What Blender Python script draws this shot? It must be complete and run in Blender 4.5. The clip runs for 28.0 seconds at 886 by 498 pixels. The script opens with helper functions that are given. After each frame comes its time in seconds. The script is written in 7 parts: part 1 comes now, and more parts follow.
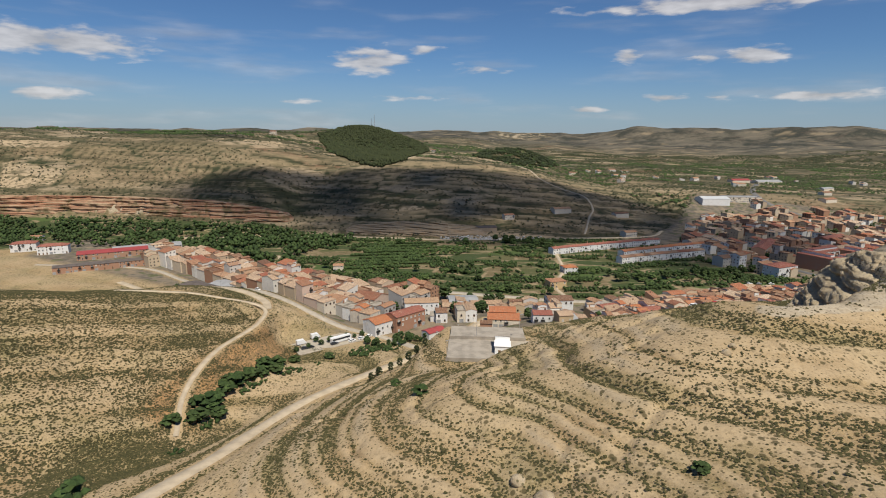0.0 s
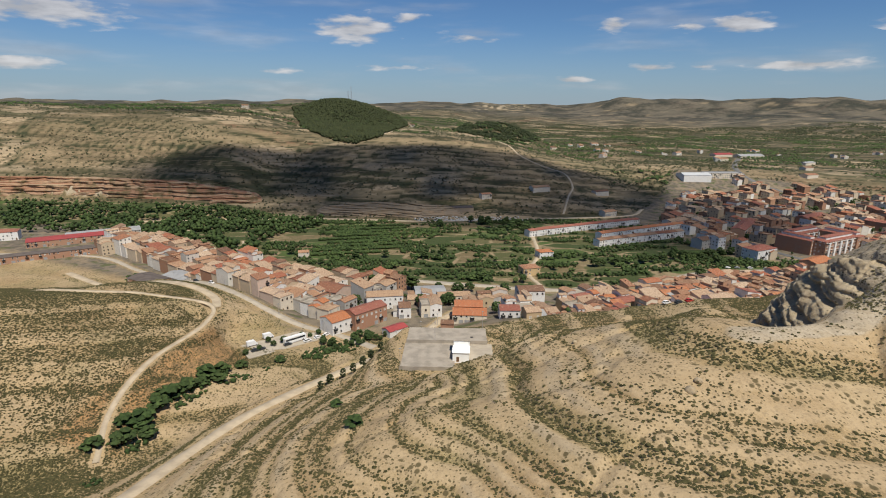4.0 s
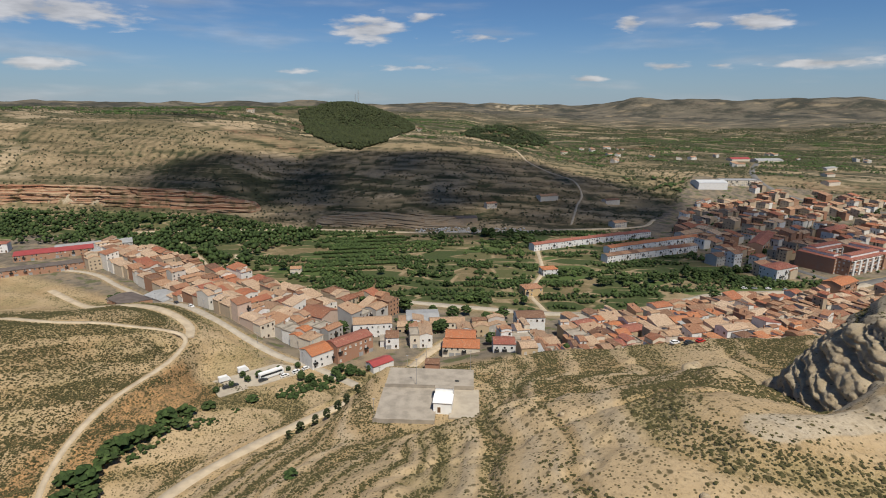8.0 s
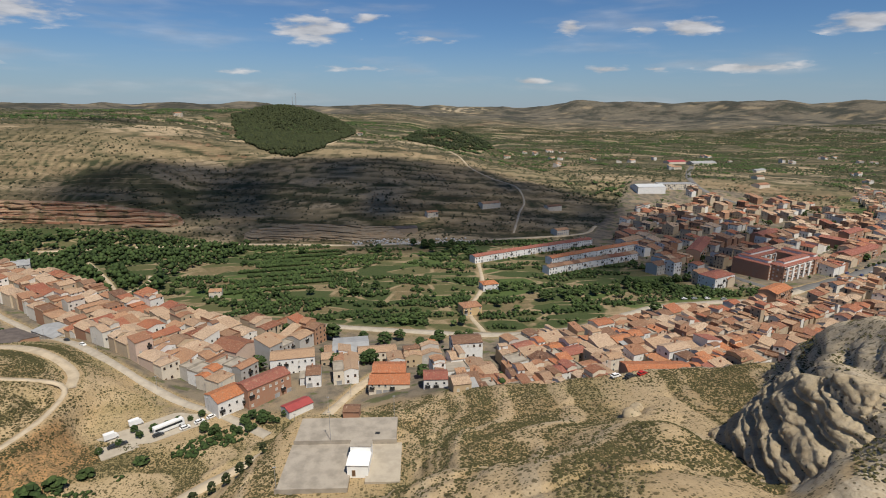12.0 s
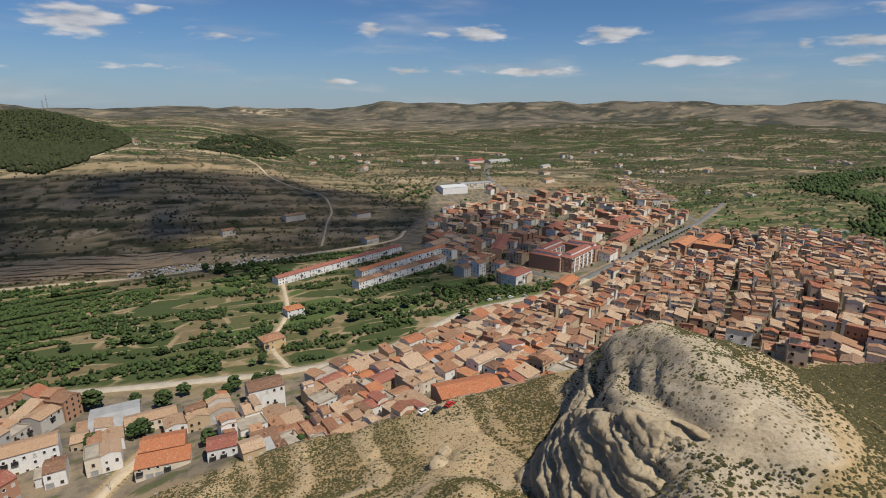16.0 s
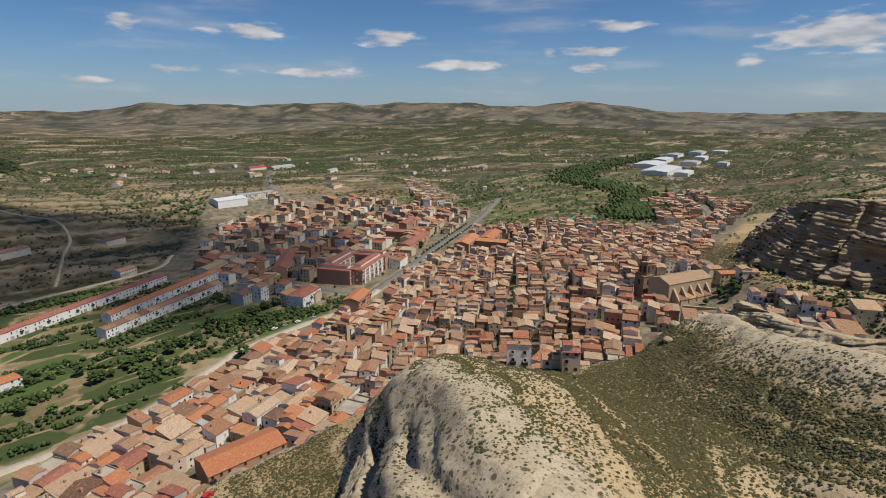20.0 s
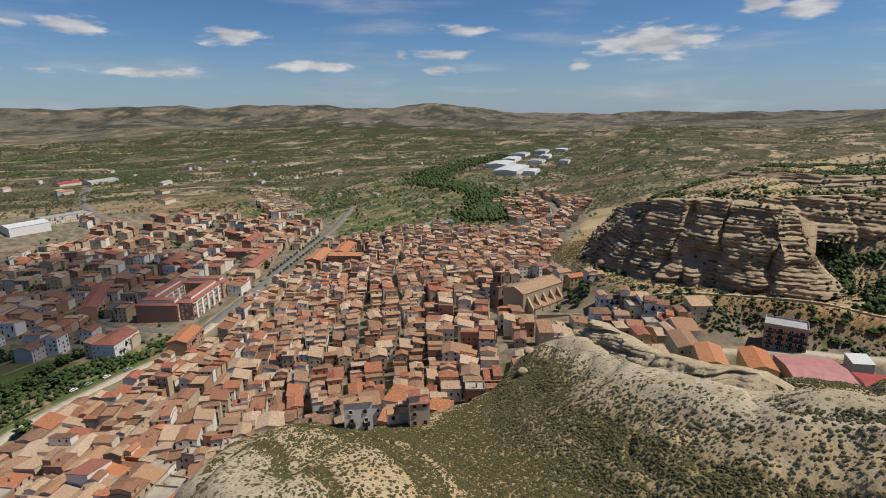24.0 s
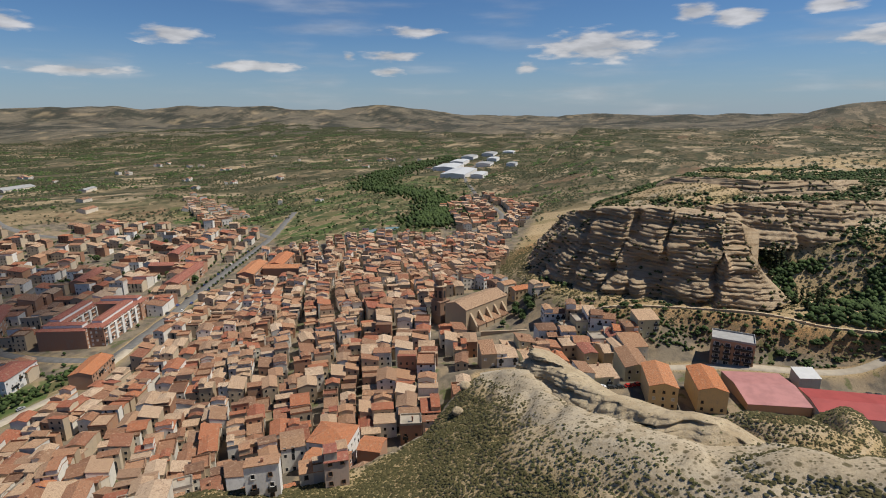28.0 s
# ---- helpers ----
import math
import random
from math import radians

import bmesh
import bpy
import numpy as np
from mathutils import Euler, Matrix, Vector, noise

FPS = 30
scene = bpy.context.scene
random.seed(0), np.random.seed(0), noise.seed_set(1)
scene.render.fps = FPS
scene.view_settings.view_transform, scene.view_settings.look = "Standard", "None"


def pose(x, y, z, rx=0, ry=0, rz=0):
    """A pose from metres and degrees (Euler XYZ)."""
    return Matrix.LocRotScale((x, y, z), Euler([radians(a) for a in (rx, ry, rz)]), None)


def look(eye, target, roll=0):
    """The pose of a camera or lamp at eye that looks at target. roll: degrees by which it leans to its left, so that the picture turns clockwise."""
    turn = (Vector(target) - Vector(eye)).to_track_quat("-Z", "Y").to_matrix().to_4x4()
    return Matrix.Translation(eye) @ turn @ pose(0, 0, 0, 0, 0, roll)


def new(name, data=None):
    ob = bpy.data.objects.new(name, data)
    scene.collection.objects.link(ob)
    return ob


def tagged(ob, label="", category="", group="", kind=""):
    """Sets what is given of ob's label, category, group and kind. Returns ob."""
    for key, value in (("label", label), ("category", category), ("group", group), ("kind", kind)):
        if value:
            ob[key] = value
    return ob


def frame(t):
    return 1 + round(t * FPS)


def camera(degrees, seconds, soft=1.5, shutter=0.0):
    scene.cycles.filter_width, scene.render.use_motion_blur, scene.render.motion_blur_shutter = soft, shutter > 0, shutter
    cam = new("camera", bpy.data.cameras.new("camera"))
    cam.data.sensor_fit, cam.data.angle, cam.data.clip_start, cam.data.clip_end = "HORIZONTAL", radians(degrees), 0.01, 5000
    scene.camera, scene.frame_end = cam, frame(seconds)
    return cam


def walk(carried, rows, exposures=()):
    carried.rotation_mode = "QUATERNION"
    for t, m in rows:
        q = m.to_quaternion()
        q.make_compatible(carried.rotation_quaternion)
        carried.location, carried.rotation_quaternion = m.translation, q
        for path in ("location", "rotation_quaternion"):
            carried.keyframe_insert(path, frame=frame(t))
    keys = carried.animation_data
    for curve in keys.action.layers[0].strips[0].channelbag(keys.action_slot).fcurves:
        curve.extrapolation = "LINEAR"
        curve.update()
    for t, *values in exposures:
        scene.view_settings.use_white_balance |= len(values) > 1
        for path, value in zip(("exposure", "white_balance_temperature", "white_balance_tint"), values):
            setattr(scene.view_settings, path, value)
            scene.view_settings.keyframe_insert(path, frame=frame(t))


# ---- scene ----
cam = camera(79.22, 28.0, 1.0)
# seconds, place, heading to the right of +y, pitch, lean
ROWS = [
    (0, -25.76, -46.09, 121.87, -0.059, -12.168, 0.476), (0.5, -24.19, -43.43, 122.59, 0.732, -12.867, 0.419),
    (1, -22.62, -40.78, 123.30, 1.110, -13.418, 0.323), (1.5, -21.00, -38.13, 124.03, 1.379, -13.901, 0.320),
    (2, -19.30, -35.49, 124.80, 1.513, -14.378, 0.378), (2.5, -17.57, -32.82, 125.65, 1.551, -14.774, 0.331),
    (3, -15.84, -30.12, 126.54, 1.607, -15.005, 0.299), (3.5, -14.13, -27.46, 127.38, 1.625, -15.089, 0.395),
    (5.5, -7.23, -16.00, 131.87, 0.579, -15.173, 0.189), (6, -5.63, -12.81, 132.97, 0.270, -15.147, 0.240),
    (6.5, -4.11, -9.61, 133.98, 0.165, -15.156, 0.291), (7, -2.69, -6.42, 134.85, 0.102, -15.174, 0.311),
    (7.5, -1.34, -3.23, 135.56, 0.072, -15.175, 0.292), (8, 0.00, -0.00, 136.16, 0.069, -15.170, 0.282),
    (8.5, 1.38, 3.32, 136.72, 0.064, -15.167, 0.288), (9, 2.83, 6.70, 137.26, 0.016, -15.156, 0.307),
    (9.5, 4.34, 10.15, 137.85, 0.527, -15.136, 0.334), (10, 5.91, 13.58, 138.46, 1.229, -15.128, 0.372),
    (10.5, 7.51, 16.91, 139.09, 1.731, -15.117, 0.429), (11, 9.11, 20.09, 139.71, 2.403, -15.074, 0.433),
    (11.5, 10.77, 23.07, 140.26, 3.702, -15.029, 0.404), (12, 12.52, 25.96, 140.81, 5.568, -14.995, 0.397),
    (12.5, 14.35, 28.83, 141.39, 7.699, -14.944, 0.363), (14.5, 23.14, 41.09, 144.57, 18.461, -14.906, 0.267),
    (15, 25.74, 43.58, 145.06, 21.008, -14.879, 0.166), (15.5, 28.40, 46.07, 145.56, 23.143, -14.865, 0.133),
    (16, 31.12, 48.54, 146.03, 25.176, -14.851, 0.131), (16.5, 33.90, 50.93, 146.52, 27.416, -14.827, 0.152),
    (17, 36.80, 53.19, 147.02, 29.785, -14.801, 0.197), (17.5, 39.85, 55.32, 147.55, 32.524, -14.780, 0.206),
    (18, 43.06, 57.40, 148.01, 35.529, -14.767, 0.150), (18.5, 46.43, 59.50, 148.45, 38.719, -14.752, 0.064),
    (19, 50.08, 61.58, 148.94, 41.917, -14.737, -0.000), (19.5, 53.99, 63.55, 149.30, 44.968, -14.738, -0.037),
    (20, 58.02, 65.43, 149.58, 46.954, -14.741, -0.073), (20.5, 62.14, 67.10, 149.81, 48.581, -14.728, -0.124),
    (21, 66.19, 68.56, 150.02, 51.040, -14.693, -0.165), (21.5, 70.17, 69.83, 150.26, 53.946, -14.649, -0.188),
    (22, 74.10, 71.01, 150.51, 56.948, -14.606, -0.231), (22.5, 78.12, 72.13, 150.84, 58.496, -14.579, -0.312),
    (24.5, 95.05, 75.40, 153.21, 62.411, -14.666, -0.509), (25, 98.64, 75.88, 153.58, 63.094, -14.655, -0.492),
    (25.5, 102.04, 76.34, 153.90, 64.286, -14.627, -0.525), (26, 105.19, 76.79, 154.17, 66.033, -14.619, -0.516),
    (26.5, 108.07, 77.15, 154.38, 66.842, -14.603, -0.488), (27, 110.65, 77.37, 154.51, 67.047, -14.567, -0.476),
    (27.5, 112.87, 77.38, 154.46, 66.975, -14.540, -0.394), (28, 114.88, 77.24, 154.31, 66.931, -14.502, -0.242),
]


def stand(x, y, z, head, pitch, lean):
    h, p = radians(head), radians(pitch)
    way = Vector((math.sin(h) * math.cos(p), math.cos(h) * math.cos(p), math.sin(p)))
    return look((x, y, z), Vector((x, y, z)) + way * 100, lean)


walk(cam, [(r[0], stand(*r[1:])) for r in ROWS])
# ---------------------------------------------------------------- sky and sun
SUN_AZ, SUN_EL = 156.0, 60.0
world = bpy.data.worlds.new("sky")
scene.world = world
world.use_nodes = True
wn, wl = world.node_tree.nodes, world.node_tree.links
wn.clear()


def wnode(kind, **kw):
    n = wn.new(kind)
    for key, value in kw.items():
        n.inputs[int(key[1:])].default_value = value
    return n


def wmath(op, a, b=None):
    n = wn.new("ShaderNodeMath")
    n.operation = op
    for k, v in enumerate((a, b)):
        if v is None:
            continue
        if isinstance(v, (int, float)):
            n.inputs[k].default_value = v
        else:
            wl.new(v, n.inputs[k])
    return n.outputs[0]


sky = wn.new("ShaderNodeTexSky")
sky.sky_type = "NISHITA"
sky.sun_disc = False
sky.sun_elevation, sky.sun_rotation = radians(SUN_EL), radians(SUN_AZ)
sky.air_density, sky.dust_density, sky.ozone_density, sky.altitude = 1.0, 0.1, 5.0, 900
coord = wn.new("ShaderNodeTexCoord")
split = wn.new("ShaderNodeSeparateXYZ")
wl.new(coord.outputs["Generated"], split.inputs[0])
head = wmath("MULTIPLY", wmath("ARCTAN2", split.outputs[0], split.outputs[1]), 57.296)
rise = wmath("MULTIPLY", wmath("ARCSINE", split.outputs[2]), 57.296)
chart = wn.new("ShaderNodeCombineXYZ")
wl.new(head, chart.inputs[0])
wl.new(rise, chart.inputs[1])
warp = wn.new("ShaderNodeTexNoise")
warp.inputs["Scale"].default_value, warp.inputs["Detail"].default_value = 0.55, 6
stretch = wn.new("ShaderNodeMapping")
stretch.inputs["Scale"].default_value = (0.55, 2.0, 1)
wl.new(chart.outputs[0], stretch.inputs[0])
wl.new(stretch.outputs[0], warp.inputs["Vector"])
# heading, height over the horizon, half width, half height, thickness: in degrees
CLOUDS = [
    (-34.5, 7.3, 7.5, 1.2, 0.9), (-7.3, 7.1, 4.0, 1.3, 0.9), (-2.0, 8.1, 2.0, 0.5, 0.7), (4.2, 6.4, 3.4, 0.6, 0.55), (18.0, 7.4, 1.5, 0.7, 0.8),
    (24.6, 7.0, 1.8, 0.5, 0.6), (28.6, 7.0, 2.5, 0.8, 1.0), (41.4, 6.8, 3.0, 0.8, 0.9), (21.5, 3.5, 2.4, 0.4, 0.8), (26.0, 3.5, 1.2, 0.3, 0.6),
    (34.0, 3.5, 4.5, 0.45, 0.8), (14.2, 2.4, 2.0, 0.4, 0.8), (-36.0, 3.0, 3.2, 0.7, 0.7), (-3.5, 3.6, 5.0, 0.4, 0.35), (-16.0, 3.0, 5.0, 0.3, 0.3)]
CLOUDS += [
    (48.5, 4.2, 4.5, 0.5, 0.9), (62.0, 5.3, 3.2, 0.6, 0.9), (64.0, 7.6, 4.0, 0.5, 0.8), (61.5, 3.8, 1.8, 0.4, 0.8), (57.5, 5.2, 0.8, 0.4, 0.8),
    (82.0, 6.0, 6.0, 1.4, 1.0), (75.5, 4.1, 1.3, 0.6, 0.7), (93.0, 10.3, 3.0, 0.6, 1.0), (90.5, 8.6, 2.0, 0.8, 1.0), (94.0, 7.9, 2.8, 0.7, 1.0),
    (101.0, 8.3, 2.6, 0.5, 0.9), (105.0, 5.6, 5.0, 0.9, 0.8), (27.0, 11.6, 13.0, 0.8, 0.9), (-60.0, 9.0, 6.0, 1.2, 0.9), (130.0, 9.0, 6.0, 1.4, 0.9),
    (170.0, 12.0, 8.0, 1.8, 0.9), (-120.0, 14.0, 9.0, 2.0, 0.9), (-10.0, 22.0, 9.0, 2.5, 0.9), (55.0, 24.0, 10.0, 3.0, 0.9)]
total = None
for az, el, half_w, half_h, thick in CLOUDS:
    off = wn.new("ShaderNodeVectorMath")
    off.operation = "SUBTRACT"
    wl.new(chart.outputs[0], off.inputs[0])
    off.inputs[1].default_value = (az, el, 0)
    size = wn.new("ShaderNodeVectorMath")
    size.operation = "DIVIDE"
    wl.new(off.outputs[0], size.inputs[0])
    size.inputs[1].default_value = (half_w * 1.15, half_h * 1.25, 1)
    dist = wn.new("ShaderNodeVectorMath")
    dist.operation = "LENGTH"
    wl.new(size.outputs[0], dist.inputs[0])
    puff = wmath("MULTIPLY", wmath("MAXIMUM", wmath("SUBTRACT", 1.15, dist.outputs["Value"]), 0.0), thick)
    total = puff if total is None else wmath("MAXIMUM", total, puff)
ragged = wmath("ADD", total, wmath("MULTIPLY", wmath("SUBTRACT", warp.outputs["Fac"], 0.56), 2.1))
ragged = wmath("MULTIPLY", ragged, wmath("GREATER_THAN", total, 0.0))
soft = wn.new("ShaderNodeMapRange")
soft.interpolation_type = "SMOOTHSTEP"
wl.new(ragged, soft.inputs["Value"])
soft.inputs["From Min"].default_value, soft.inputs["From Max"].default_value = 0.06, 0.62
soft.inputs["To Max"].default_value = 0.78
veil = wn.new("ShaderNodeTexNoise")
veil.inputs["Scale"].default_value, veil.inputs["Detail"].default_value = 0.16, 5
flat = wn.new("ShaderNodeMapping")
flat.inputs["Scale"].default_value = (0.4, 2.6, 1)
wl.new(chart.outputs[0], flat.inputs[0])
wl.new(flat.outputs[0], veil.inputs["Vector"])
thin = wn.new("ShaderNodeMapRange")
thin.interpolation_type = "SMOOTHSTEP"
wl.new(veil.outputs["Fac"], thin.inputs["Value"])
thin.inputs["From Min"].default_value, thin.inputs["From Max"].default_value, thin.inputs["To Max"].default_value = 0.48, 0.75, 0.34
upper = wn.new("ShaderNodeMapRange")
wl.new(rise, upper.inputs["Value"])
for key, x in zip(("From Min", "From Max", "To Min", "To Max"), (9.0, 20.0, 1.0, 0.0)):
    upper.inputs[key].default_value = x
veiled = wmath("MULTIPLY", thin.outputs[0], upper.outputs[0])
shade = wn.new("ShaderNodeMapRange")
wl.new(warp.outputs["Fac"], shade.inputs["Value"])
shade.inputs["From Min"].default_value, shade.inputs["From Max"].default_value = 0.4, 0.7
shade.inputs["To Min"].default_value, shade.inputs["To Max"].default_value = 7.5, 12.0
white = wn.new("ShaderNodeCombineColor")
for k, f in enumerate((1.0, 0.965, 0.95)):
    wl.new(wmath("MULTIPLY", shade.outputs[0], f), white.inputs[k])
mixed = wn.new("ShaderNodeMix")
mixed.data_type = "RGBA"
wl.new(wmath("MAXIMUM", soft.outputs[0], veiled), mixed.inputs["Factor"])
wl.new(sky.outputs[0], mixed.inputs["A"])
wl.new(white.outputs[0], mixed.inputs["B"])
# pale blue-grey air low over the horizon
low = wn.new("ShaderNodeMapRange")
low.interpolation_type = "SMOOTHSTEP"
wl.new(rise, low.inputs["Value"])
for key, x in zip(("From Min", "From Max", "To Min", "To Max"), (-3.0, 8.0, 0.85, 0.0)):
    low.inputs[key].default_value = x
haze = wn.new("ShaderNodeMix")
haze.data_type = "RGBA"
wl.new(low.outputs[0], haze.inputs["Factor"])
tinted = wn.new("ShaderNodeMix")
tinted.data_type, tinted.blend_type = "RGBA", "MULTIPLY"
tinted.inputs["Factor"].default_value = 1.0
wl.new(sky.outputs[0], tinted.inputs["A"])
tinted.inputs["B"].default_value = (0.76, 0.98, 1.2, 1)
wl.new(tinted.outputs["Result"], haze.inputs["A"])
haze.inputs["B"].default_value = (4.5, 5.6, 7.0, 1)
wl.new(haze.outputs["Result"], mixed.inputs["A"])
back = wn.new("ShaderNodeBackground")
back.inputs["Strength"].default_value = 0.062
wl.new(mixed.outputs["Result"], back.inputs["Color"])
wout = wn.new("ShaderNodeOutputWorld")
wl.new(back.outputs[0], wout.inputs[0])

sun_data = bpy.data.lights.new("sun", "SUN")
sun_data.energy, sun_data.angle, sun_data.color = 5.0, radians(0.5), (1.0, 0.935, 0.82)
sun = new("sun", sun_data)
az, el = radians(SUN_AZ), radians(SUN_EL)
SUNWARD = Vector((math.sin(az) * math.cos(el), math.cos(az) * math.cos(el), math.sin(el)))
sun.matrix_world = look(SUNWARD * 3000, (0, 0, 0))
scene.view_settings.exposure = 0.0

# ---------------------------------------------------------------- materials
class Nodes:
    """Short hand for building a node material."""

    def __init__(self, name, rough=0.9, metal=0.0):
        self.mat = bpy.data.materials.new(name)
        self.mat.use_nodes = True
        self.t = self.mat.node_tree
        self.bsdf = self.t.nodes["Principled BSDF"]
        self.bsdf.inputs["Roughness"].default_value = rough
        self.bsdf.inputs["Metallic"].default_value = metal
        self.bsdf.inputs["Specular IOR Level"].default_value = 0.25
        self.pos = self.t.nodes.new("ShaderNodeNewGeometry").outputs["Position"]
        self.local = self.t.nodes.new("ShaderNodeTexCoord").outputs["Object"]

    def put(self, value, socket):
        if hasattr(value, "is_output"):
            self.t.links.new(value, socket)
        elif isinstance(value, (tuple, list)) and len(value) == 3 and socket.type == "RGBA":
            socket.default_value = (*value, 1)
        else:
            socket.default_value = value

    def noise(self, scale, detail=4, where=None, stretch=None, rough=0.55):
        n = self.t.nodes.new("ShaderNodeTexNoise")
        n.inputs["Scale"].default_value, n.inputs["Detail"].default_value, n.inputs["Roughness"].default_value = scale, detail, rough
        where = where or self.pos
        if stretch:
            m = self.t.nodes.new("ShaderNodeMapping")
            m.inputs["Scale"].default_value = stretch
            self.t.links.new(where, m.inputs[0])
            where = m.outputs[0]
        self.t.links.new(where, n.inputs["Vector"])
        return n.outputs["Fac"]

    def cells(self, scale, where=None, stretch=None, turn=0.0):
        n = self.t.nodes.new("ShaderNodeTexVoronoi")
        n.inputs["Scale"].default_value = scale
        m = self.t.nodes.new("ShaderNodeMapping")
        m.inputs["Scale"].default_value = stretch or (1, 1, 1)
        m.inputs["Rotation"].default_value = (0, 0, turn)
        self.t.links.new(where or self.pos, m.inputs[0])
        self.t.links.new(m.outputs[0], n.inputs["Vector"])
        return n

    def wave(self, scale, where, turn=0.0, warp=0.0):
        n = self.t.nodes.new("ShaderNodeTexWave")
        n.inputs["Scale"].default_value, n.inputs["Distortion"].default_value = scale, warp
        m = self.t.nodes.new("ShaderNodeMapping")
        m.inputs["Rotation"].default_value = (0, 0, turn)
        self.t.links.new(where, m.inputs[0])
        self.t.links.new(m.outputs[0], n.inputs["Vector"])
        return n.outputs["Fac"]

    def spots(self, scale, size, density, where=None):
        """Round marks, one in each cell, missing where the second noise is low."""
        n = self.cells(scale, where)
        rnd = self.t.nodes.new("ShaderNodeSeparateColor")
        self.t.links.new(n.outputs["Color"], rnd.inputs[0])
        on = self.span(self.math("ADD", rnd.outputs[0], density), 0.95, 1.05)
        return self.math("MULTIPLY", on, self.span(n.outputs["Distance"], size * 0.55, size, 1.0, 0.0))

    def span(self, v, a, b, c=0.0, d=1.0):
        n = self.t.nodes.new("ShaderNodeMapRange")
        n.interpolation_type = "SMOOTHSTEP"
        self.put(v, n.inputs["Value"])
        for key, x in zip(("From Min", "From Max", "To Min", "To Max"), (a, b, c, d)):
            n.inputs[key].default_value = x
        return n.outputs[0]

    def math(self, op, a, b=0.0):
        n = self.t.nodes.new("ShaderNodeMath")
        n.operation = op
        self.put(a, n.inputs[0])
        self.put(b, n.inputs[1])
        return n.outputs[0]

    def mix(self, fac, a, b, kind="MIX"):
        n = self.t.nodes.new("ShaderNodeMix")
        n.data_type, n.blend_type = "RGBA", kind
        self.put(fac, n.inputs["Factor"])
        self.put(a, n.inputs["A"])
        self.put(b, n.inputs["B"])
        return n.outputs["Result"]

    def ramp(self, v, stops, hard=False):
        n = self.t.nodes.new("ShaderNodeValToRGB")
        if hard:
            n.color_ramp.interpolation = "CONSTANT"
        while len(n.color_ramp.elements) < len(stops):
            n.color_ramp.elements.new(0.5)
        for e, (p, c) in zip(n.color_ramp.elements, stops):
            e.position, e.color = p, (*c, 1)
        self.put(v, n.inputs[0])
        return n.outputs["Color"]

    def attr(self, name):
        n = self.t.nodes.new("ShaderNodeAttribute")
        n.attribute_name = name
        return n

    def each(self):
        return self.t.nodes.new("ShaderNodeObjectInfo").outputs["Random"]

    def island(self):
        return self.t.nodes.new("ShaderNodeNewGeometry").outputs["Random Per Island"]

    def bump(self, v, strength=0.4, distance=0.1):
        n = self.t.nodes.new("ShaderNodeBump")
        n.inputs["Strength"].default_value, n.inputs["Distance"].default_value = strength, distance
        self.put(v, n.inputs["Height"])
        self.t.links.new(n.outputs[0], self.bsdf.inputs["Normal"])

    def done(self, colour):
        self.put(colour, self.bsdf.inputs["Base Color"])
        return self.mat


def plaster(name, colour, other, dirt=(0.30, 0.27, 0.22), joined=False, amount=0.5):
    k = Nodes(name, 0.92)
    pick = k.island() if joined else k.each()
    c = k.mix(pick, colour, other)
    c = k.mix(k.span(k.noise(0.35, 5), 0.5, 0.8, 0, amount), c, dirt)
    c = k.mix(k.span(k.noise(3.0, 4, stretch=(1, 1, 0.25)), 0.45, 0.75, 0, 0.28), c, dirt)
    k.bump(k.noise(9, 3), 0.2, 0.03)
    return k.done(c)


def tiles(name, stops, joined=False):
    """Mottled clay roof: tile courses run down the slope, with lichen and replaced patches."""
    k = Nodes(name, 0.88)
    pick = k.island() if joined else k.each()
    c = k.ramp(pick, stops)
    c = k.mix(k.span(k.noise(0.8, 5), 0.46, 0.66, 0, 0.3), c, (0.34, 0.21, 0.13))
    c = k.mix(k.span(k.noise(2.2, 5), 0.5, 0.66, 0, 0.55), c, (0.12, 0.062, 0.04))
    c = k.mix(k.span(k.noise(1.1, 6), 0.56, 0.68, 0, 0.45), c, (0.56, 0.42, 0.29))
    where = k.local
    rows = k.wave(2.1, where, 0, 0.6)
    c = k.mix(k.span(rows, 0.0, 0.5, 0.32, 0.0), c, (0.10, 0.055, 0.035))
    k.bump(rows, 0.6, 0.09)
    return k.done(c)


def plain(name, colour, rough=0.7, metal=0.0, vary=0.25, scale=1.2):
    k = Nodes(name, rough, metal)
    dark = tuple(v * (1 - vary) for v in colour)
    c = k.mix(k.span(k.noise(scale, 5), 0.35, 0.7), colour, dark)
    c = k.mix(k.span(k.noise(scale * 9, 3), 0.5, 0.8, 0, 0.4), c, tuple(v * (1 - 1.3 * vary) for v in colour))
    k.bump(k.noise(scale * 12, 3), 0.15, 0.03)
    return k.done(c)


WHITE, CREAM = (0.80, 0.78, 0.74), (0.66, 0.58, 0.46)
OCHRE, BRICK = (0.46, 0.33, 0.19), (0.36, 0.19, 0.12)
CLAY = [(0.0, (0.35, 0.14, 0.075)), (0.14, (0.46, 0.29, 0.175)), (0.28, (0.15, 0.076, 0.05)), (0.42, (0.53, 0.37, 0.24)), (0.56, (0.31, 0.15, 0.085)), (0.7, (0.21, 0.12, 0.077)), (0.85, (0.47, 0.27, 0.155)), (1.0, (0.23, 0.085, 0.052))]
ORANGE = [(0.0, (0.50, 0.19, 0.08)), (0.5, (0.47, 0.17, 0.08)), (1.0, (0.52, 0.23, 0.11))]
M = {}
M["white"] = plaster("wall_white_plaster", WHITE, (0.66, 0.65, 0.63), amount=0.3)
M["cream"] = plaster("wall_cream_plaster", CREAM, (0.64, 0.57, 0.47))
M["ochre"] = plaster("wall_ochre_plaster", OCHRE, (0.50, 0.40, 0.27))
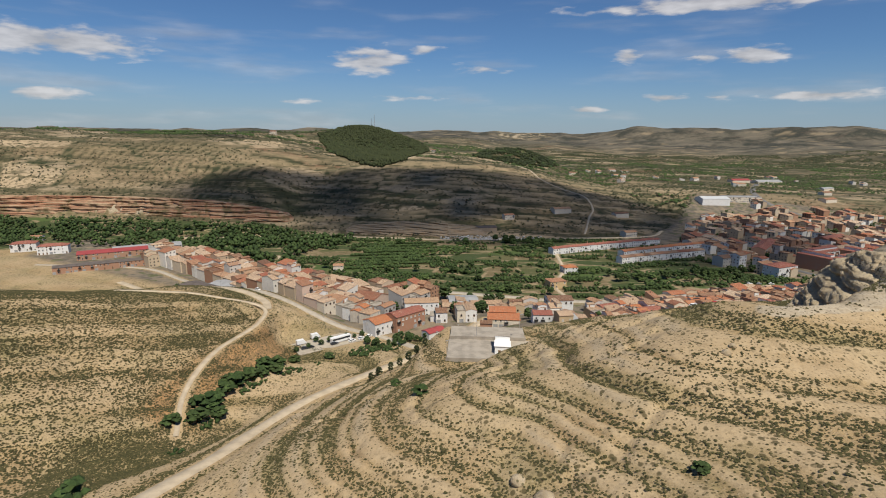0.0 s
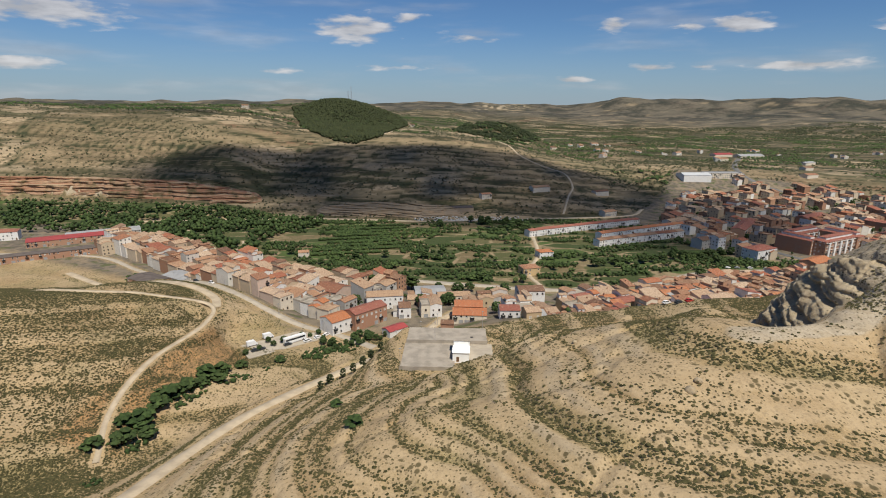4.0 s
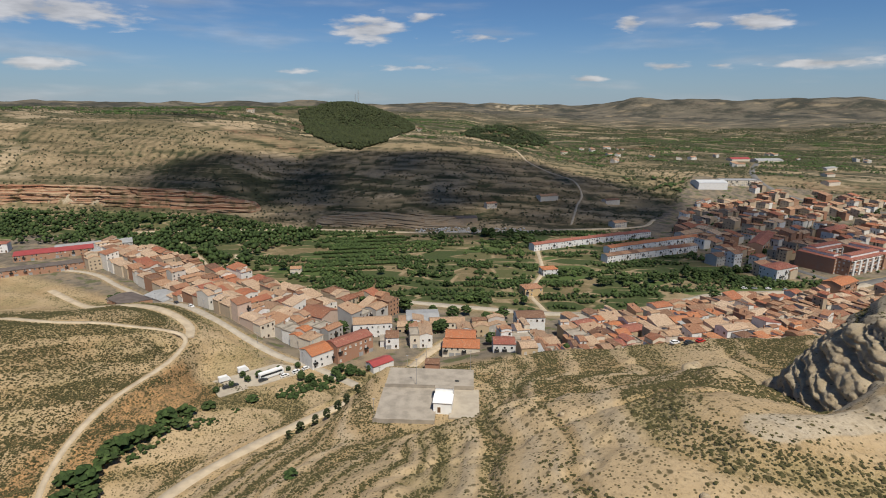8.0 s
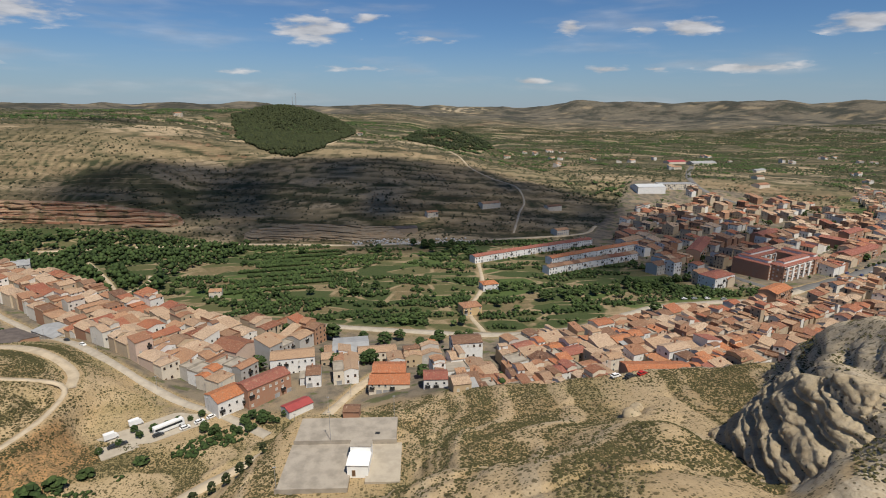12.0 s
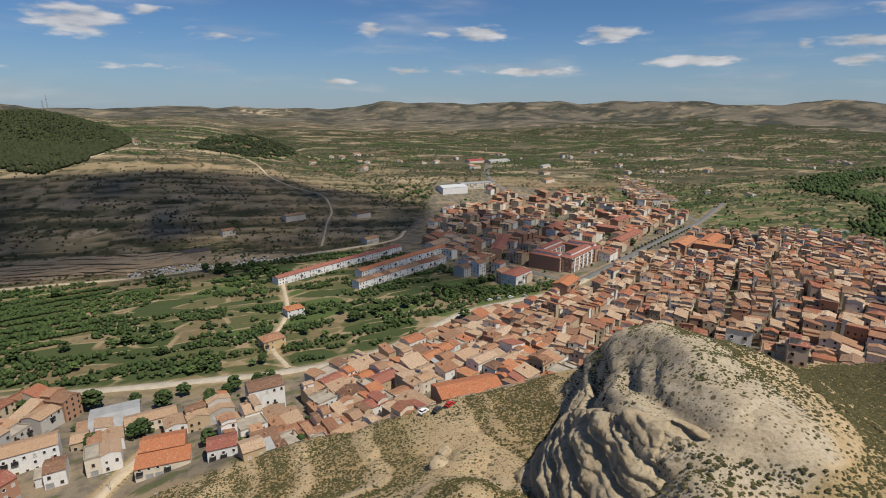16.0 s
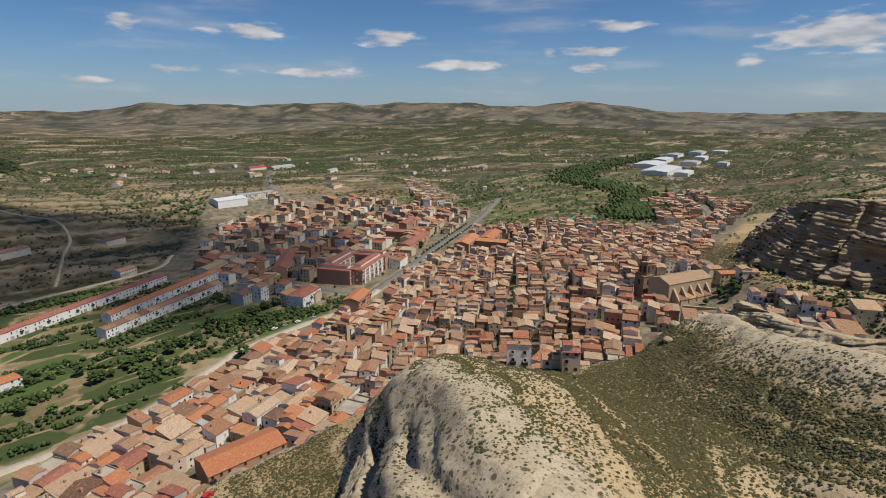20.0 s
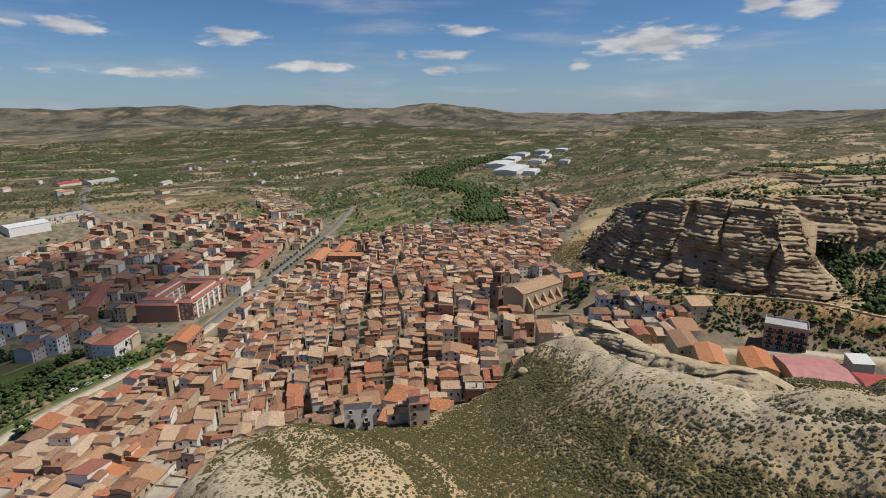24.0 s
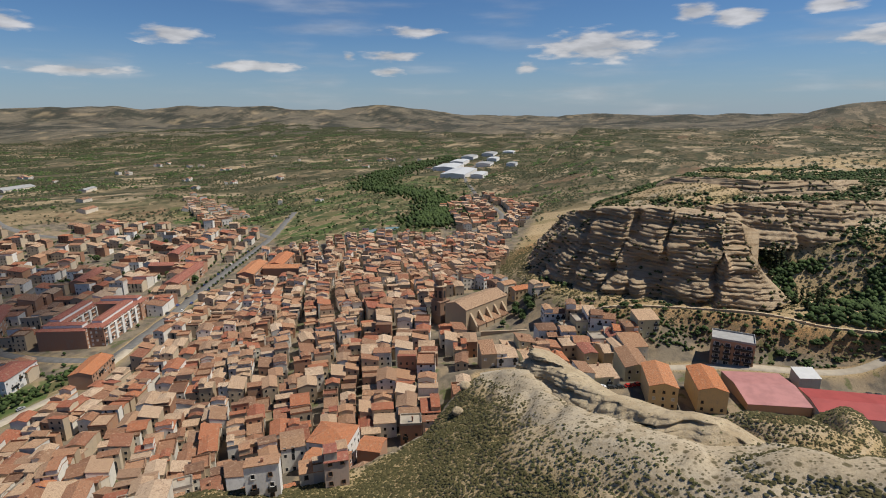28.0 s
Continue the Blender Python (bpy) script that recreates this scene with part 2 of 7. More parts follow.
M["brick"] = plaster("wall_brick", BRICK, (0.42, 0.25, 0.16))
M["grey"] = plaster("wall_grey_render", (0.40, 0.38, 0.35), (0.50, 0.47, 0.43))
M["pink"] = plaster("wall_pink_plaster", (0.56, 0.42, 0.34), (0.60, 0.48, 0.38))
M["yellow"] = plaster("wall_yellow_plaster", (0.55, 0.39, 0.20), (0.58, 0.43, 0.24))
M["olive"] = plaster("wall_olive_plaster", (0.46, 0.43, 0.28), (0.48, 0.44, 0.30))
M["stone"] = plaster("wall_old_stone", (0.40, 0.30, 0.20), (0.44, 0.34, 0.23))
M["tower_brick"] = plaster("tower_dark_brick", (0.21, 0.125, 0.08), (0.25, 0.15, 0.10))
M["clay"] = tiles("roof_old_clay_tile", CLAY)
M["pale_tile"] = tiles("roof_pale_tile", [(0.0, (0.50, 0.35, 0.23)), (0.4, (0.54, 0.40, 0.28)), (0.7, (0.42, 0.29, 0.19)), (1.0, (0.47, 0.31, 0.19))])
M["orange"] = tiles("roof_new_orange_tile", ORANGE)
M["red"] = tiles("roof_dark_red_tile", [(0.0, (0.30, 0.10, 0.075)), (1.0, (0.34, 0.125, 0.09))])
M["far_wall"] = plaster("far_white_plaster", (0.76, 0.73, 0.67), (0.62, 0.58, 0.51), joined=True, amount=0.4)
M["far_brick"] = plaster("far_brick_wall", (0.30, 0.15, 0.09), (0.40, 0.23, 0.14), joined=True)
M["far_cream"] = plaster("far_cream_plaster", (0.58, 0.48, 0.35), (0.40, 0.30, 0.20), joined=True)
M["far_red"] = tiles("far_red_tile", [(0.0, (0.30, 0.095, 0.06)), (0.5, (0.42, 0.16, 0.08)), (1.0, (0.34, 0.12, 0.07))], joined=True)
M["far_pale"] = tiles("far_pale_tile", [(0.0, (0.55, 0.40, 0.27)), (0.5, (0.46, 0.32, 0.21)), (1.0, (0.60, 0.46, 0.33))], joined=True)
M["far_roof"] = tiles("far_roof_tile", CLAY, joined=True)
M["glass"] = plain("window_glass", (0.035, 0.04, 0.045), 0.15, 0.0, 0.3)
M["frame"] = plain("window_frame_paint", (0.62, 0.60, 0.56), 0.6)
M["brown_frame"] = plain("window_frame_wood", (0.16, 0.09, 0.05), 0.7)
M["blind"] = plain("roller_blind", (0.52, 0.49, 0.43), 0.7)
M["concrete"] = plain("concrete_slab", (0.37, 0.325, 0.265), 0.95, 0, 0.3, 0.25)
M["white_paint"] = plain("white_wall_paint", (0.84, 0.84, 0.82), 0.8, 0, 0.06, 0.4)
M["metal_grey"] = plain("roof_grey_sheet", (0.34, 0.34, 0.335), 0.6, 0.0, 0.2, 0.3)
M["metal_red"] = plain("roof_red_sheet", (0.34, 0.07, 0.065), 0.55, 0.0, 0.18, 0.25)
M["metal_pink"] = plain("roof_faded_red_sheet", (0.42, 0.20, 0.19), 0.55, 0.0, 0.2, 0.25)
M["metal_white"] = plain("roof_white_sheet", (0.52, 0.53, 0.53), 0.5, 0.0, 0.1, 0.3)
M["dark_sheet"] = plain("roof_dark_sheet", (0.14, 0.115, 0.10), 0.8, 0.0, 0.3, 0.3)
M["iron"] = plain("dark_iron", (0.05, 0.05, 0.05), 0.6, 0.4)
M["steel"] = plain("mast_steel", (0.5, 0.48, 0.47), 0.5, 0.5)
M["asphalt"] = plain("asphalt", (0.17, 0.165, 0.155), 0.92, 0, 0.25, 0.3)
M["dirt"] = plain("dirt_road", (0.50, 0.41, 0.29), 0.97, 0, 0.24, 0.22)
M["paving"] = plain("pale_paving", (0.43, 0.375, 0.295), 0.95, 0, 0.2, 0.3)
M["rubber"] = plain("tyre_rubber", (0.02, 0.02, 0.02), 0.85)
M["bark"] = plain("tree_bark", (0.12, 0.09, 0.065), 0.95, 0, 0.3, 3)
M["water"] = plain("pond_water", (0.16, 0.24, 0.22), 0.12, 0.0, 0.15, 0.1)
for name, c in (("white", (0.75, 0.75, 0.74)), ("red", (0.42, 0.03, 0.025)), ("grey", (0.3, 0.31, 0.32)), ("dark", (0.04, 0.045, 0.05)), ("blue", (0.06, 0.09, 0.25)), ("yellow", (0.62, 0.5, 0.06))):
    M["car_" + name] = plain("car_paint_" + name, c, 0.3, 0.0, 0.05)


def leaves(name, stops):
    k = Nodes(name, 0.85)
    c = k.ramp(k.island(), stops)
    c = k.mix(k.math("MULTIPLY", k.each(), 0.25), c, (0.07, 0.075, 0.025))
    c = k.mix(k.span(k.noise(1.1, 4), 0.4, 0.7, 0, 0.5), c, tuple(v * 0.55 for v in stops[0][1]))
    k.bump(k.noise(6, 2), 0.5, 0.2)
    return k.done(c)


M["leaf"] = leaves("broad_leaves", [(0.0, (0.024, 0.044, 0.012)), (0.5, (0.042, 0.074, 0.02)), (1.0, (0.072, 0.112, 0.032))])
M["leaf_light"] = leaves("light_leaves", [(0.0, (0.06, 0.10, 0.025)), (0.5, (0.09, 0.14, 0.04)), (1.0, (0.12, 0.165, 0.055))])
M["pine"] = leaves("pine_needles", [(0.0, (0.013, 0.020, 0.008)), (0.5, (0.026, 0.037, 0.013)), (1.0, (0.048, 0.058, 0.021))])
M["olive_leaf"] = leaves("olive_leaves", [(0.0, (0.026, 0.032, 0.014)), (0.5, (0.045, 0.05, 0.024)), (1.0, (0.075, 0.078, 0.04))])
M["scrub"] = leaves("dry_scrub", [(0.0, (0.045, 0.042, 0.016)), (0.5, (0.07, 0.062, 0.024)), (1.0, (0.12, 0.098, 0.042))])
M["thick_scrub"] = leaves("thick_scrub", [(0.0, (0.05, 0.055, 0.02)), (0.5, (0.075, 0.08, 0.03)), (1.0, (0.115, 0.11, 0.045))])


def ground_material():
    k = Nodes("dry_ground", 0.97)
    cover = k.attr("cover")
    parts = k.t.nodes.new("ShaderNodeSeparateColor")
    k.t.links.new(cover.outputs["Color"], parts.inputs[0])
    green, rock, pale = parts.outputs[0], parts.outputs[1], parts.outputs[2]
    farness = k.attr("remote").outputs["Fac"]
    # dry soil with patches of thin grass
    soil = k.ramp(k.noise(0.045, 6), [(0.3, (0.30, 0.20, 0.098)), (0.5, (0.38, 0.27, 0.138)), (0.68, (0.43, 0.32, 0.178))])
    soil = k.mix(k.span(k.noise(0.9, 5), 0.42, 0.7, 0, 0.55), soil, (0.30, 0.225, 0.135))
    grass = k.mix(k.noise(0.8, 4), (0.20, 0.175, 0.075), (0.33, 0.265, 0.13))
    soil = k.mix(k.span(k.noise(0.03, 6), 0.46, 0.66, 0, 0.75), soil, grass)
    soil = k.mix(k.math("MULTIPLY", k.span(k.noise(2.4, 3), 0.5, 0.72), 0.35), soil, (0.13, 0.12, 0.055))
    soil = k.mix(k.span(k.noise(5.0, 3), 0.52, 0.66, 0, 0.65), soil, (0.17, 0.125, 0.065))
    soil = k.mix(k.span(k.noise(1.7, 5), 0.56, 0.7, 0, 0.6), soil, (0.46, 0.36, 0.235))
    # bedding of pale rock, nearly level
    bed = k.t.nodes.new("ShaderNodeVectorMath")
    bed.operation = "DOT_PRODUCT"
    k.t.links.new(k.pos, bed.inputs[0])
    bed.inputs[1].default_value = (0.08, 0.2, 0.98)
    lay = k.t.nodes.new("ShaderNodeCombineXYZ")
    k.put(k.math("ADD", bed.outputs["Value"], k.math("MULTIPLY", k.noise(0.11, 4), 9.0)), lay.inputs[2])
    strata = k.noise(0.85, 5, where=lay.outputs[0])
    stone = k.mix(k.span(strata, 0.36, 0.66), (0.35, 0.28, 0.185), (0.46, 0.385, 0.275))
    stone = k.mix(k.span(k.noise(0.22, 6), 0.4, 0.7, 0, 0.6), stone, (0.40, 0.345, 0.265))
    stone = k.mix(k.span(k.noise(3.0, 5), 0.5, 0.75, 0, 0.4), stone, (0.24, 0.19, 0.13))
    # tufts and pebbles
    thin = k.span(k.noise(0.06, 4), 0.36, 0.66, 0.3, 0.9)
    tuft = k.math("MAXIMUM", k.spots(1.25, 0.42, thin), k.spots(0.55, 0.45, k.math("SUBTRACT", thin, 0.3)))
    # market gardens: small plots
    plots = k.cells(0.045, stretch=(0.55, 1.5, 0.0), turn=0.25)
    tint = k.t.nodes.new("ShaderNodeSeparateColor")
    k.t.links.new(plots.outputs["Color"], tint.inputs[0])
    garden = k.ramp(tint.outputs[0], [(0.0, (0.035, 0.06, 0.016)), (0.2, (0.09, 0.095, 0.036)), (0.36, (0.06, 0.105, 0.024)), (0.5, (0.19, 0.14, 0.075)), (0.62, (0.045, 0.068, 0.02)), (0.76, (0.12, 0.11, 0.048)), (0.88, (0.25, 0.185, 0.105))], True)
    garden = k.mix(k.span(k.wave(1.1, k.pos, 0.25, 1.0), 0.3, 0.8, 0, 0.4), garden, (0.09, 0.085, 0.04))
    garden = k.mix(k.span(k.noise(0.25, 5), 0.45, 0.7, 0, 0.5), garden, (0.06, 0.075, 0.025))
    garden = k.mix(k.span(k.noise(2.0, 4), 0.5, 0.7, 0, 0.5), garden, (0.05, 0.06, 0.022))
    walkway = k.t.nodes.new("ShaderNodeTexVoronoi")
    walkway.feature = "DISTANCE_TO_EDGE"
    walkway.inputs["Scale"].default_value = 0.045
    lain = k.t.nodes.new("ShaderNodeMapping")
    lain.inputs["Scale"].default_value, lain.inputs["Rotation"].default_value = (0.55, 1.5, 0.0), (0, 0, 0.25)
    k.t.links.new(k.pos, lain.inputs[0])
    k.t.links.new(lain.outputs[0], walkway.inputs["Vector"])
    garden = k.mix(k.math("MULTIPLY", k.span(walkway.outputs["Distance"], 0.02, 0.06, 1.0, 0.0), k.span(k.noise(0.05, 3), 0.42, 0.56)), garden, (0.27, 0.205, 0.12))
    # far open country: larger dry fields, vineyards, thin groves
    big = k.cells(0.0105, stretch=(0.7, 1.6, 0.0), turn=-0.4)
    tone = k.t.nodes.new("ShaderNodeSeparateColor")
    k.t.links.new(big.outputs["Color"], tone.inputs[0])
    fields = k.ramp(tone.outputs[1], [(0.0, (0.10, 0.085, 0.045)), (0.2, (0.17, 0.13, 0.074)), (0.38, (0.065, 0.07, 0.032)), (0.55, (0.21, 0.155, 0.09)), (0.68, (0.105, 0.085, 0.045)), (0.8, (0.17, 0.10, 0.058)), (0.86, (0.42, 0.32, 0.20))], True)
    fields = k.mix(k.span(k.noise(0.012, 6), 0.4, 0.62, 0, 0.5), fields, (0.115, 0.09, 0.05))
    fields = k.mix(k.span(k.noise(0.16, 5), 0.48, 0.64, 0, 0.7), fields, (0.05, 0.05, 0.023))
    fields = k.mix(k.math("MULTIPLY", k.spots(0.11, 0.42, k.span(k.noise(0.008, 5), 0.35, 0.65, 0.3, 1.0)), 0.85), fields, (0.045, 0.05, 0.024))
    fields = k.mix(k.span(k.noise(0.02, 5, stretch=(0.5, 1.6, 1)), 0.5, 0.58, 0, 0.85), fields, (0.036, 0.04, 0.018))
    fields = k.mix(k.span(k.noise(0.011, 6, stretch=(0.6, 1.5, 1)), 0.56, 0.63, 0, 0.8), fields, (0.34, 0.265, 0.17))
    hedge = k.t.nodes.new("ShaderNodeTexVoronoi")
    hedge.feature = "DISTANCE_TO_EDGE"
    hedge.inputs["Scale"].default_value = 0.0105
    turned = k.t.nodes.new("ShaderNodeMapping")
    turned.inputs["Scale"].default_value, turned.inputs["Rotation"].default_value = (0.7, 1.6, 0.0), (0, 0, -0.4)
    k.t.links.new(k.pos, turned.inputs[0])
    k.t.links.new(turned.outputs[0], hedge.inputs["Vector"])
    edge = k.math("MULTIPLY", k.span(hedge.outputs["Distance"], 0.02, 0.07, 1.0, 0.0), k.span(k.noise(0.03, 4), 0.42, 0.55))
    fields = k.mix(edge, fields, (0.038, 0.045, 0.02))
    level = k.t.nodes.new("ShaderNodeSeparateXYZ")
    k.t.links.new(k.pos, level.inputs[0])
    stair = k.math("FRACT", k.math("DIVIDE", k.math("ADD", level.outputs[2], k.math("MULTIPLY", k.noise(0.014, 4), 16.0)), 5.0))
    fields = k.mix(k.math("MULTIPLY", k.span(stair, 0.62, 0.74), k.span(k.noise(0.02, 4), 0.44, 0.6, 0.0, 0.6)), fields, (0.06, 0.05, 0.026))
    fields = k.mix(k.math("MULTIPLY", k.span(stair, 0.86, 0.96), k.span(k.noise(0.013, 5), 0.46, 0.6, 0.1, 0.85)), fields, (0.25, 0.19, 0.115))
    c = k.mix(k.math("MINIMUM", farness, 1.0), soil, fields)
    c = k.mix(k.span(farness, 1.0, 2.0, 0, 0.8), c, k.mix(k.span(k.noise(0.0045, 8, rough=0.68), 0.42, 0.58), (0.030, 0.034, 0.030), (0.135, 0.118, 0.09)))
    c = k.mix(k.span(green, 0.3, 0.7), c, garden)
    c = k.mix(k.math("MULTIPLY", pale, 0.75), c, k.mix(k.noise(0.5, 5), (0.37, 0.27, 0.15), (0.52, 0.40, 0.25)))
    earth = k.mix(k.span(k.noise(0.3, 5), 0.35, 0.65), (0.42, 0.24, 0.105), (0.27, 0.165, 0.08))
    earth = k.mix(k.span(k.noise(1.5, 5), 0.48, 0.62, 0, 0.8), earth, (0.12, 0.10, 0.045))
    c = k.mix(k.attr("earth").outputs["Fac"], c, earth)
    # streets and yards: worn paving, bare earth, patches of garden
    paved = k.mix(k.span(k.noise(0.12, 5), 0.4, 0.6), (0.115, 0.098, 0.076), (0.20, 0.165, 0.118))
    paved = k.mix(k.span(k.noise(0.07, 5), 0.52, 0.62, 0, 0.7), paved, (0.27, 0.205, 0.13))
    paved = k.mix(k.span(k.noise(0.09, 5, stretch=(1, 1.3, 1)), 0.56, 0.62, 0, 0.9), paved, k.mix(k.noise(0.9, 4), (0.045, 0.065, 0.022), (0.13, 0.13, 0.055)))
    paved = k.mix(k.span(k.noise(1.8, 4), 0.48, 0.7, 0, 0.5), paved, (0.11, 0.095, 0.075))
    c = k.mix(k.span(rock, 0.2, 0.75), c, stone)
    c = k.mix(k.span(k.noise(1.4, 6), 0.5, 0.62, 0, 0.45), c, k.mix(0.55, c, (0.10, 0.08, 0.045)))
    wild = k.math("MULTIPLY", k.math("SUBTRACT", 1.0, k.math("MINIMUM", farness, 1.0)), k.math("SUBTRACT", 1.0, green))
    c = k.mix(k.math("MULTIPLY", k.math("MULTIPLY", tuft, wild), 0.85), c, k.mix(k.noise(0.7, 3), (0.05, 0.042, 0.018), (0.10, 0.08, 0.036)))
    c = k.mix(cover.outputs["Alpha"], c, paved)
    k.bump(k.math("ADD", k.noise(0.6, 6), k.math("MULTIPLY", k.noise(3.5, 4), 0.4)), 0.55, 0.5)
    return k.done(c)


M["ground"] = ground_material()



def rock_material():
    k = Nodes("bedded_rock", 0.95)
    lay = k.t.nodes.new("ShaderNodeMapping")
    lay.inputs["Scale"].default_value = (0.03, 0.03, 0.9)
    k.t.links.new(k.pos, lay.inputs[0])
    strata = k.noise(1.0, 6, where=lay.outputs[0])
    c = k.ramp(strata, [(0.32, (0.18, 0.125, 0.075)), (0.46, (0.32, 0.24, 0.155)), (0.6, (0.38, 0.295, 0.20)), (0.72, (0.25, 0.165, 0.10))])
    c = k.mix(k.span(k.noise(0.12, 5), 0.5, 0.72, 0, 0.6), c, (0.42, 0.27, 0.15))
    c = k.mix(k.span(k.noise(0.7, 6), 0.45, 0.7, 0, 0.5), c, (0.40, 0.32, 0.215))
    c = k.mix(k.span(k.noise(4.0, 5), 0.5, 0.75, 0, 0.5), c, (0.20, 0.155, 0.105))
    k.bump(k.math("ADD", k.noise(1.2, 6), k.math("MULTIPLY", k.noise(6.0, 4), 0.35)), 0.7, 0.6)
    return k.done(c)


M["rock"] = rock_material()


def pale_rock_material():
    """Smooth weathered conglomerate: grey-beige, with dark stains and stray tufts."""
    k = Nodes("pale_conglomerate", 0.95)
    c = k.mix(k.span(k.noise(0.16, 5), 0.35, 0.65), (0.36, 0.28, 0.175), (0.47, 0.38, 0.25))
    c = k.mix(k.span(k.noise(0.8, 6), 0.45, 0.7, 0, 0.55), c, (0.43, 0.36, 0.26))
    c = k.mix(k.span(k.noise(0.5, 6, stretch=(1, 1, 0.35)), 0.5, 0.72, 0, 0.6), c, (0.18, 0.145, 0.10))
    c = k.mix(k.span(k.noise(5.0, 4), 0.5, 0.7, 0, 0.55), c, (0.24, 0.20, 0.145))
    c = k.mix(k.math("MULTIPLY", k.spots(0.9, 0.34, k.span(k.noise(0.08, 4), 0.42, 0.66, 0.05, 0.6)), 0.85), c, (0.085, 0.08, 0.036))
    k.bump(k.math("ADD", k.noise(0.9, 6), k.math("MULTIPLY", k.noise(5.0, 4), 0.35)), 0.8, 0.6)
    return k.done(c)


M["pale_rock"] = pale_rock_material()


def red_rock_material():
    """Banded red and buff marl in level layers."""
    k = Nodes("banded_red_rock", 0.95)
    lay = k.t.nodes.new("ShaderNodeMapping")
    lay.inputs["Scale"].default_value = (0.006, 0.006, 0.36)
    k.t.links.new(k.pos, lay.inputs[0])
    c = k.ramp(k.noise(1.0, 5, where=lay.outputs[0]), [(0.34, (0.17, 0.085, 0.05)), (0.44, (0.33, 0.165, 0.095)), (0.52, (0.40, 0.29, 0.185)), (0.6, (0.26, 0.12, 0.07)), (0.7, (0.36, 0.24, 0.15))])
    c = k.mix(k.span(k.noise(0.09, 5), 0.5, 0.66, 0, 0.8), c, (0.10, 0.085, 0.04))
    k.bump(k.noise(0.9, 6), 0.7, 0.8)
    return k.done(c)


M["red_rock"] = red_rock_material()
M["white_rubble"] = plain("white_rubble", (0.62, 0.60, 0.56), 0.95, 0, 0.2, 0.6)


def cloud_material():
    """Thin cloud: part of the light comes through."""
    k = Nodes("thin_cloud", 1.0)
    out = k.t.nodes["Material Output"]
    clear = k.t.nodes.new("ShaderNodeBsdfTransparent")
    mix = k.t.nodes.new("ShaderNodeMixShader")
    k.put(k.attr("veil").outputs["Fac"], mix.inputs[0])
    k.t.links.new(k.bsdf.outputs[0], mix.inputs[2])
    k.t.links.new(clear.outputs[0], mix.inputs[1])
    k.t.links.new(mix.outputs[0], out.inputs["Surface"])
    return k.done((0.85, 0.85, 0.86))


M["cloud"] = cloud_material()

# ---------------------------------------------------------------- the lie of the land
def sstep(a, b, v):
    t = np.clip((v - a) / (b - a), 0, 1)
    return t * t * (3 - 2 * t)


def hashed(ix, iy, seed):
    h = (ix * 374761393 + iy * 668265263 + seed * 144665) & 0x7FFFFFFF
    h = ((h ^ (h >> 13)) * 1274126177) & 0x7FFFFFFF
    return ((h ^ (h >> 16)) & 0xFFFF) / 65535.0


def vnoise(x, y, seed=0):
    """Smooth value noise in 0..1 on arrays."""
    x, y = np.asarray(x, float), np.asarray(y, float)
    ix, iy = np.floor(x).astype(np.int64), np.floor(y).astype(np.int64)
    fx, fy = x - ix, y - iy
    fx, fy = fx * fx * (3 - 2 * fx), fy * fy * (3 - 2 * fy)
    a, b = hashed(ix, iy, seed), hashed(ix + 1, iy, seed)
    c, d = hashed(ix, iy + 1, seed), hashed(ix + 1, iy + 1, seed)
    return (a + (b - a) * fx) * (1 - fy) + (c + (d - c) * fx) * fy


def fbm(x, y, octaves=4, seed=0):
    out, amp = 0.0, 0.5
    for k in range(octaves):
        out = out + amp * (vnoise(x * 2 ** k, y * 2 ** k, seed + k) - 0.5)
        amp *= 0.5
    return out


def smax(a, b, k):
    h = np.clip(0.5 + 0.5 * (a - b) / k, 0, 1)
    return b + (a - b) * h + k * h * (1 - h)


def along(x, y, line):
    """Distance to a polyline of (x, y, value), its value there, and the side (+ to the left of its run)."""
    best, val, side = np.full(np.shape(x), 1e9), np.zeros(np.shape(x)), np.zeros(np.shape(x))
    for (ax, ay, av), (bx, by, bv) in zip(line[:-1], line[1:]):
        dx, dy = bx - ax, by - ay
        n = max(dx * dx + dy * dy, 1e-9)
        t = np.clip(((x - ax) * dx + (y - ay) * dy) / n, 0, 1)
        d = np.hypot(x - ax - t * dx, y - ay - t * dy)
        near = d < best
        best = np.where(near, d, best)
        val = np.where(near, av + t * (bv - av), val)
        side = np.where(near, (dx * (y - ay) - dy * (x - ax)) / (math.sqrt(n) * np.maximum(d, 1e-6)), side)
    return best, val, side


def ridge(x, y, line, left, right, w):
    out = np.full(np.shape(x), -1e9)
    for a, b in zip(line[:-1], line[1:]):
        d, z, side = along(x, y, [a, b])
        s = right + (left - right) * sstep(-0.6, 0.6, side)
        out = np.maximum(out, z - s * (np.sqrt(d * d + w * w) - w))
    return out


def dome(x, y, cx, cy, h, rx, ry, turn=0.0):
    c, s = math.cos(radians(turn)), math.sin(radians(turn))
    u, v = ((x - cx) * c + (y - cy) * s) / rx, (-(x - cx) * s + (y - cy) * c) / ry
    return h * np.exp(-u * u - v * v)


SPUR = [(-75, 84, 28), (-45, 88, 40), (-5, 87, 56), (42, 80, 71), (62, 94, 76)]
BACK = [(58, 88, 75), (62, 90, 76), (86, 93, 78), (106, 99, 86), (121, 106, 91)]
KNOB = [(119, 104, 93), (128, 122, 92.5), (140, 137, 89), (149, 156, 83), (154, 167, 77)]
RIM = [(107, 100, 86.5), (107, 112, 87), (110, 124, 85.5), (118, 136, 81), (129, 145, 78.5), (143, 157, 76), (157, 170, 70)]
CRAG = [(190, -60, 118), (203, 20, 106), (211, 51, 98), (214, 67, 92), (226, 85, 87), (244, 101, 80), (262, 113, 76), (268, 121, 70)]
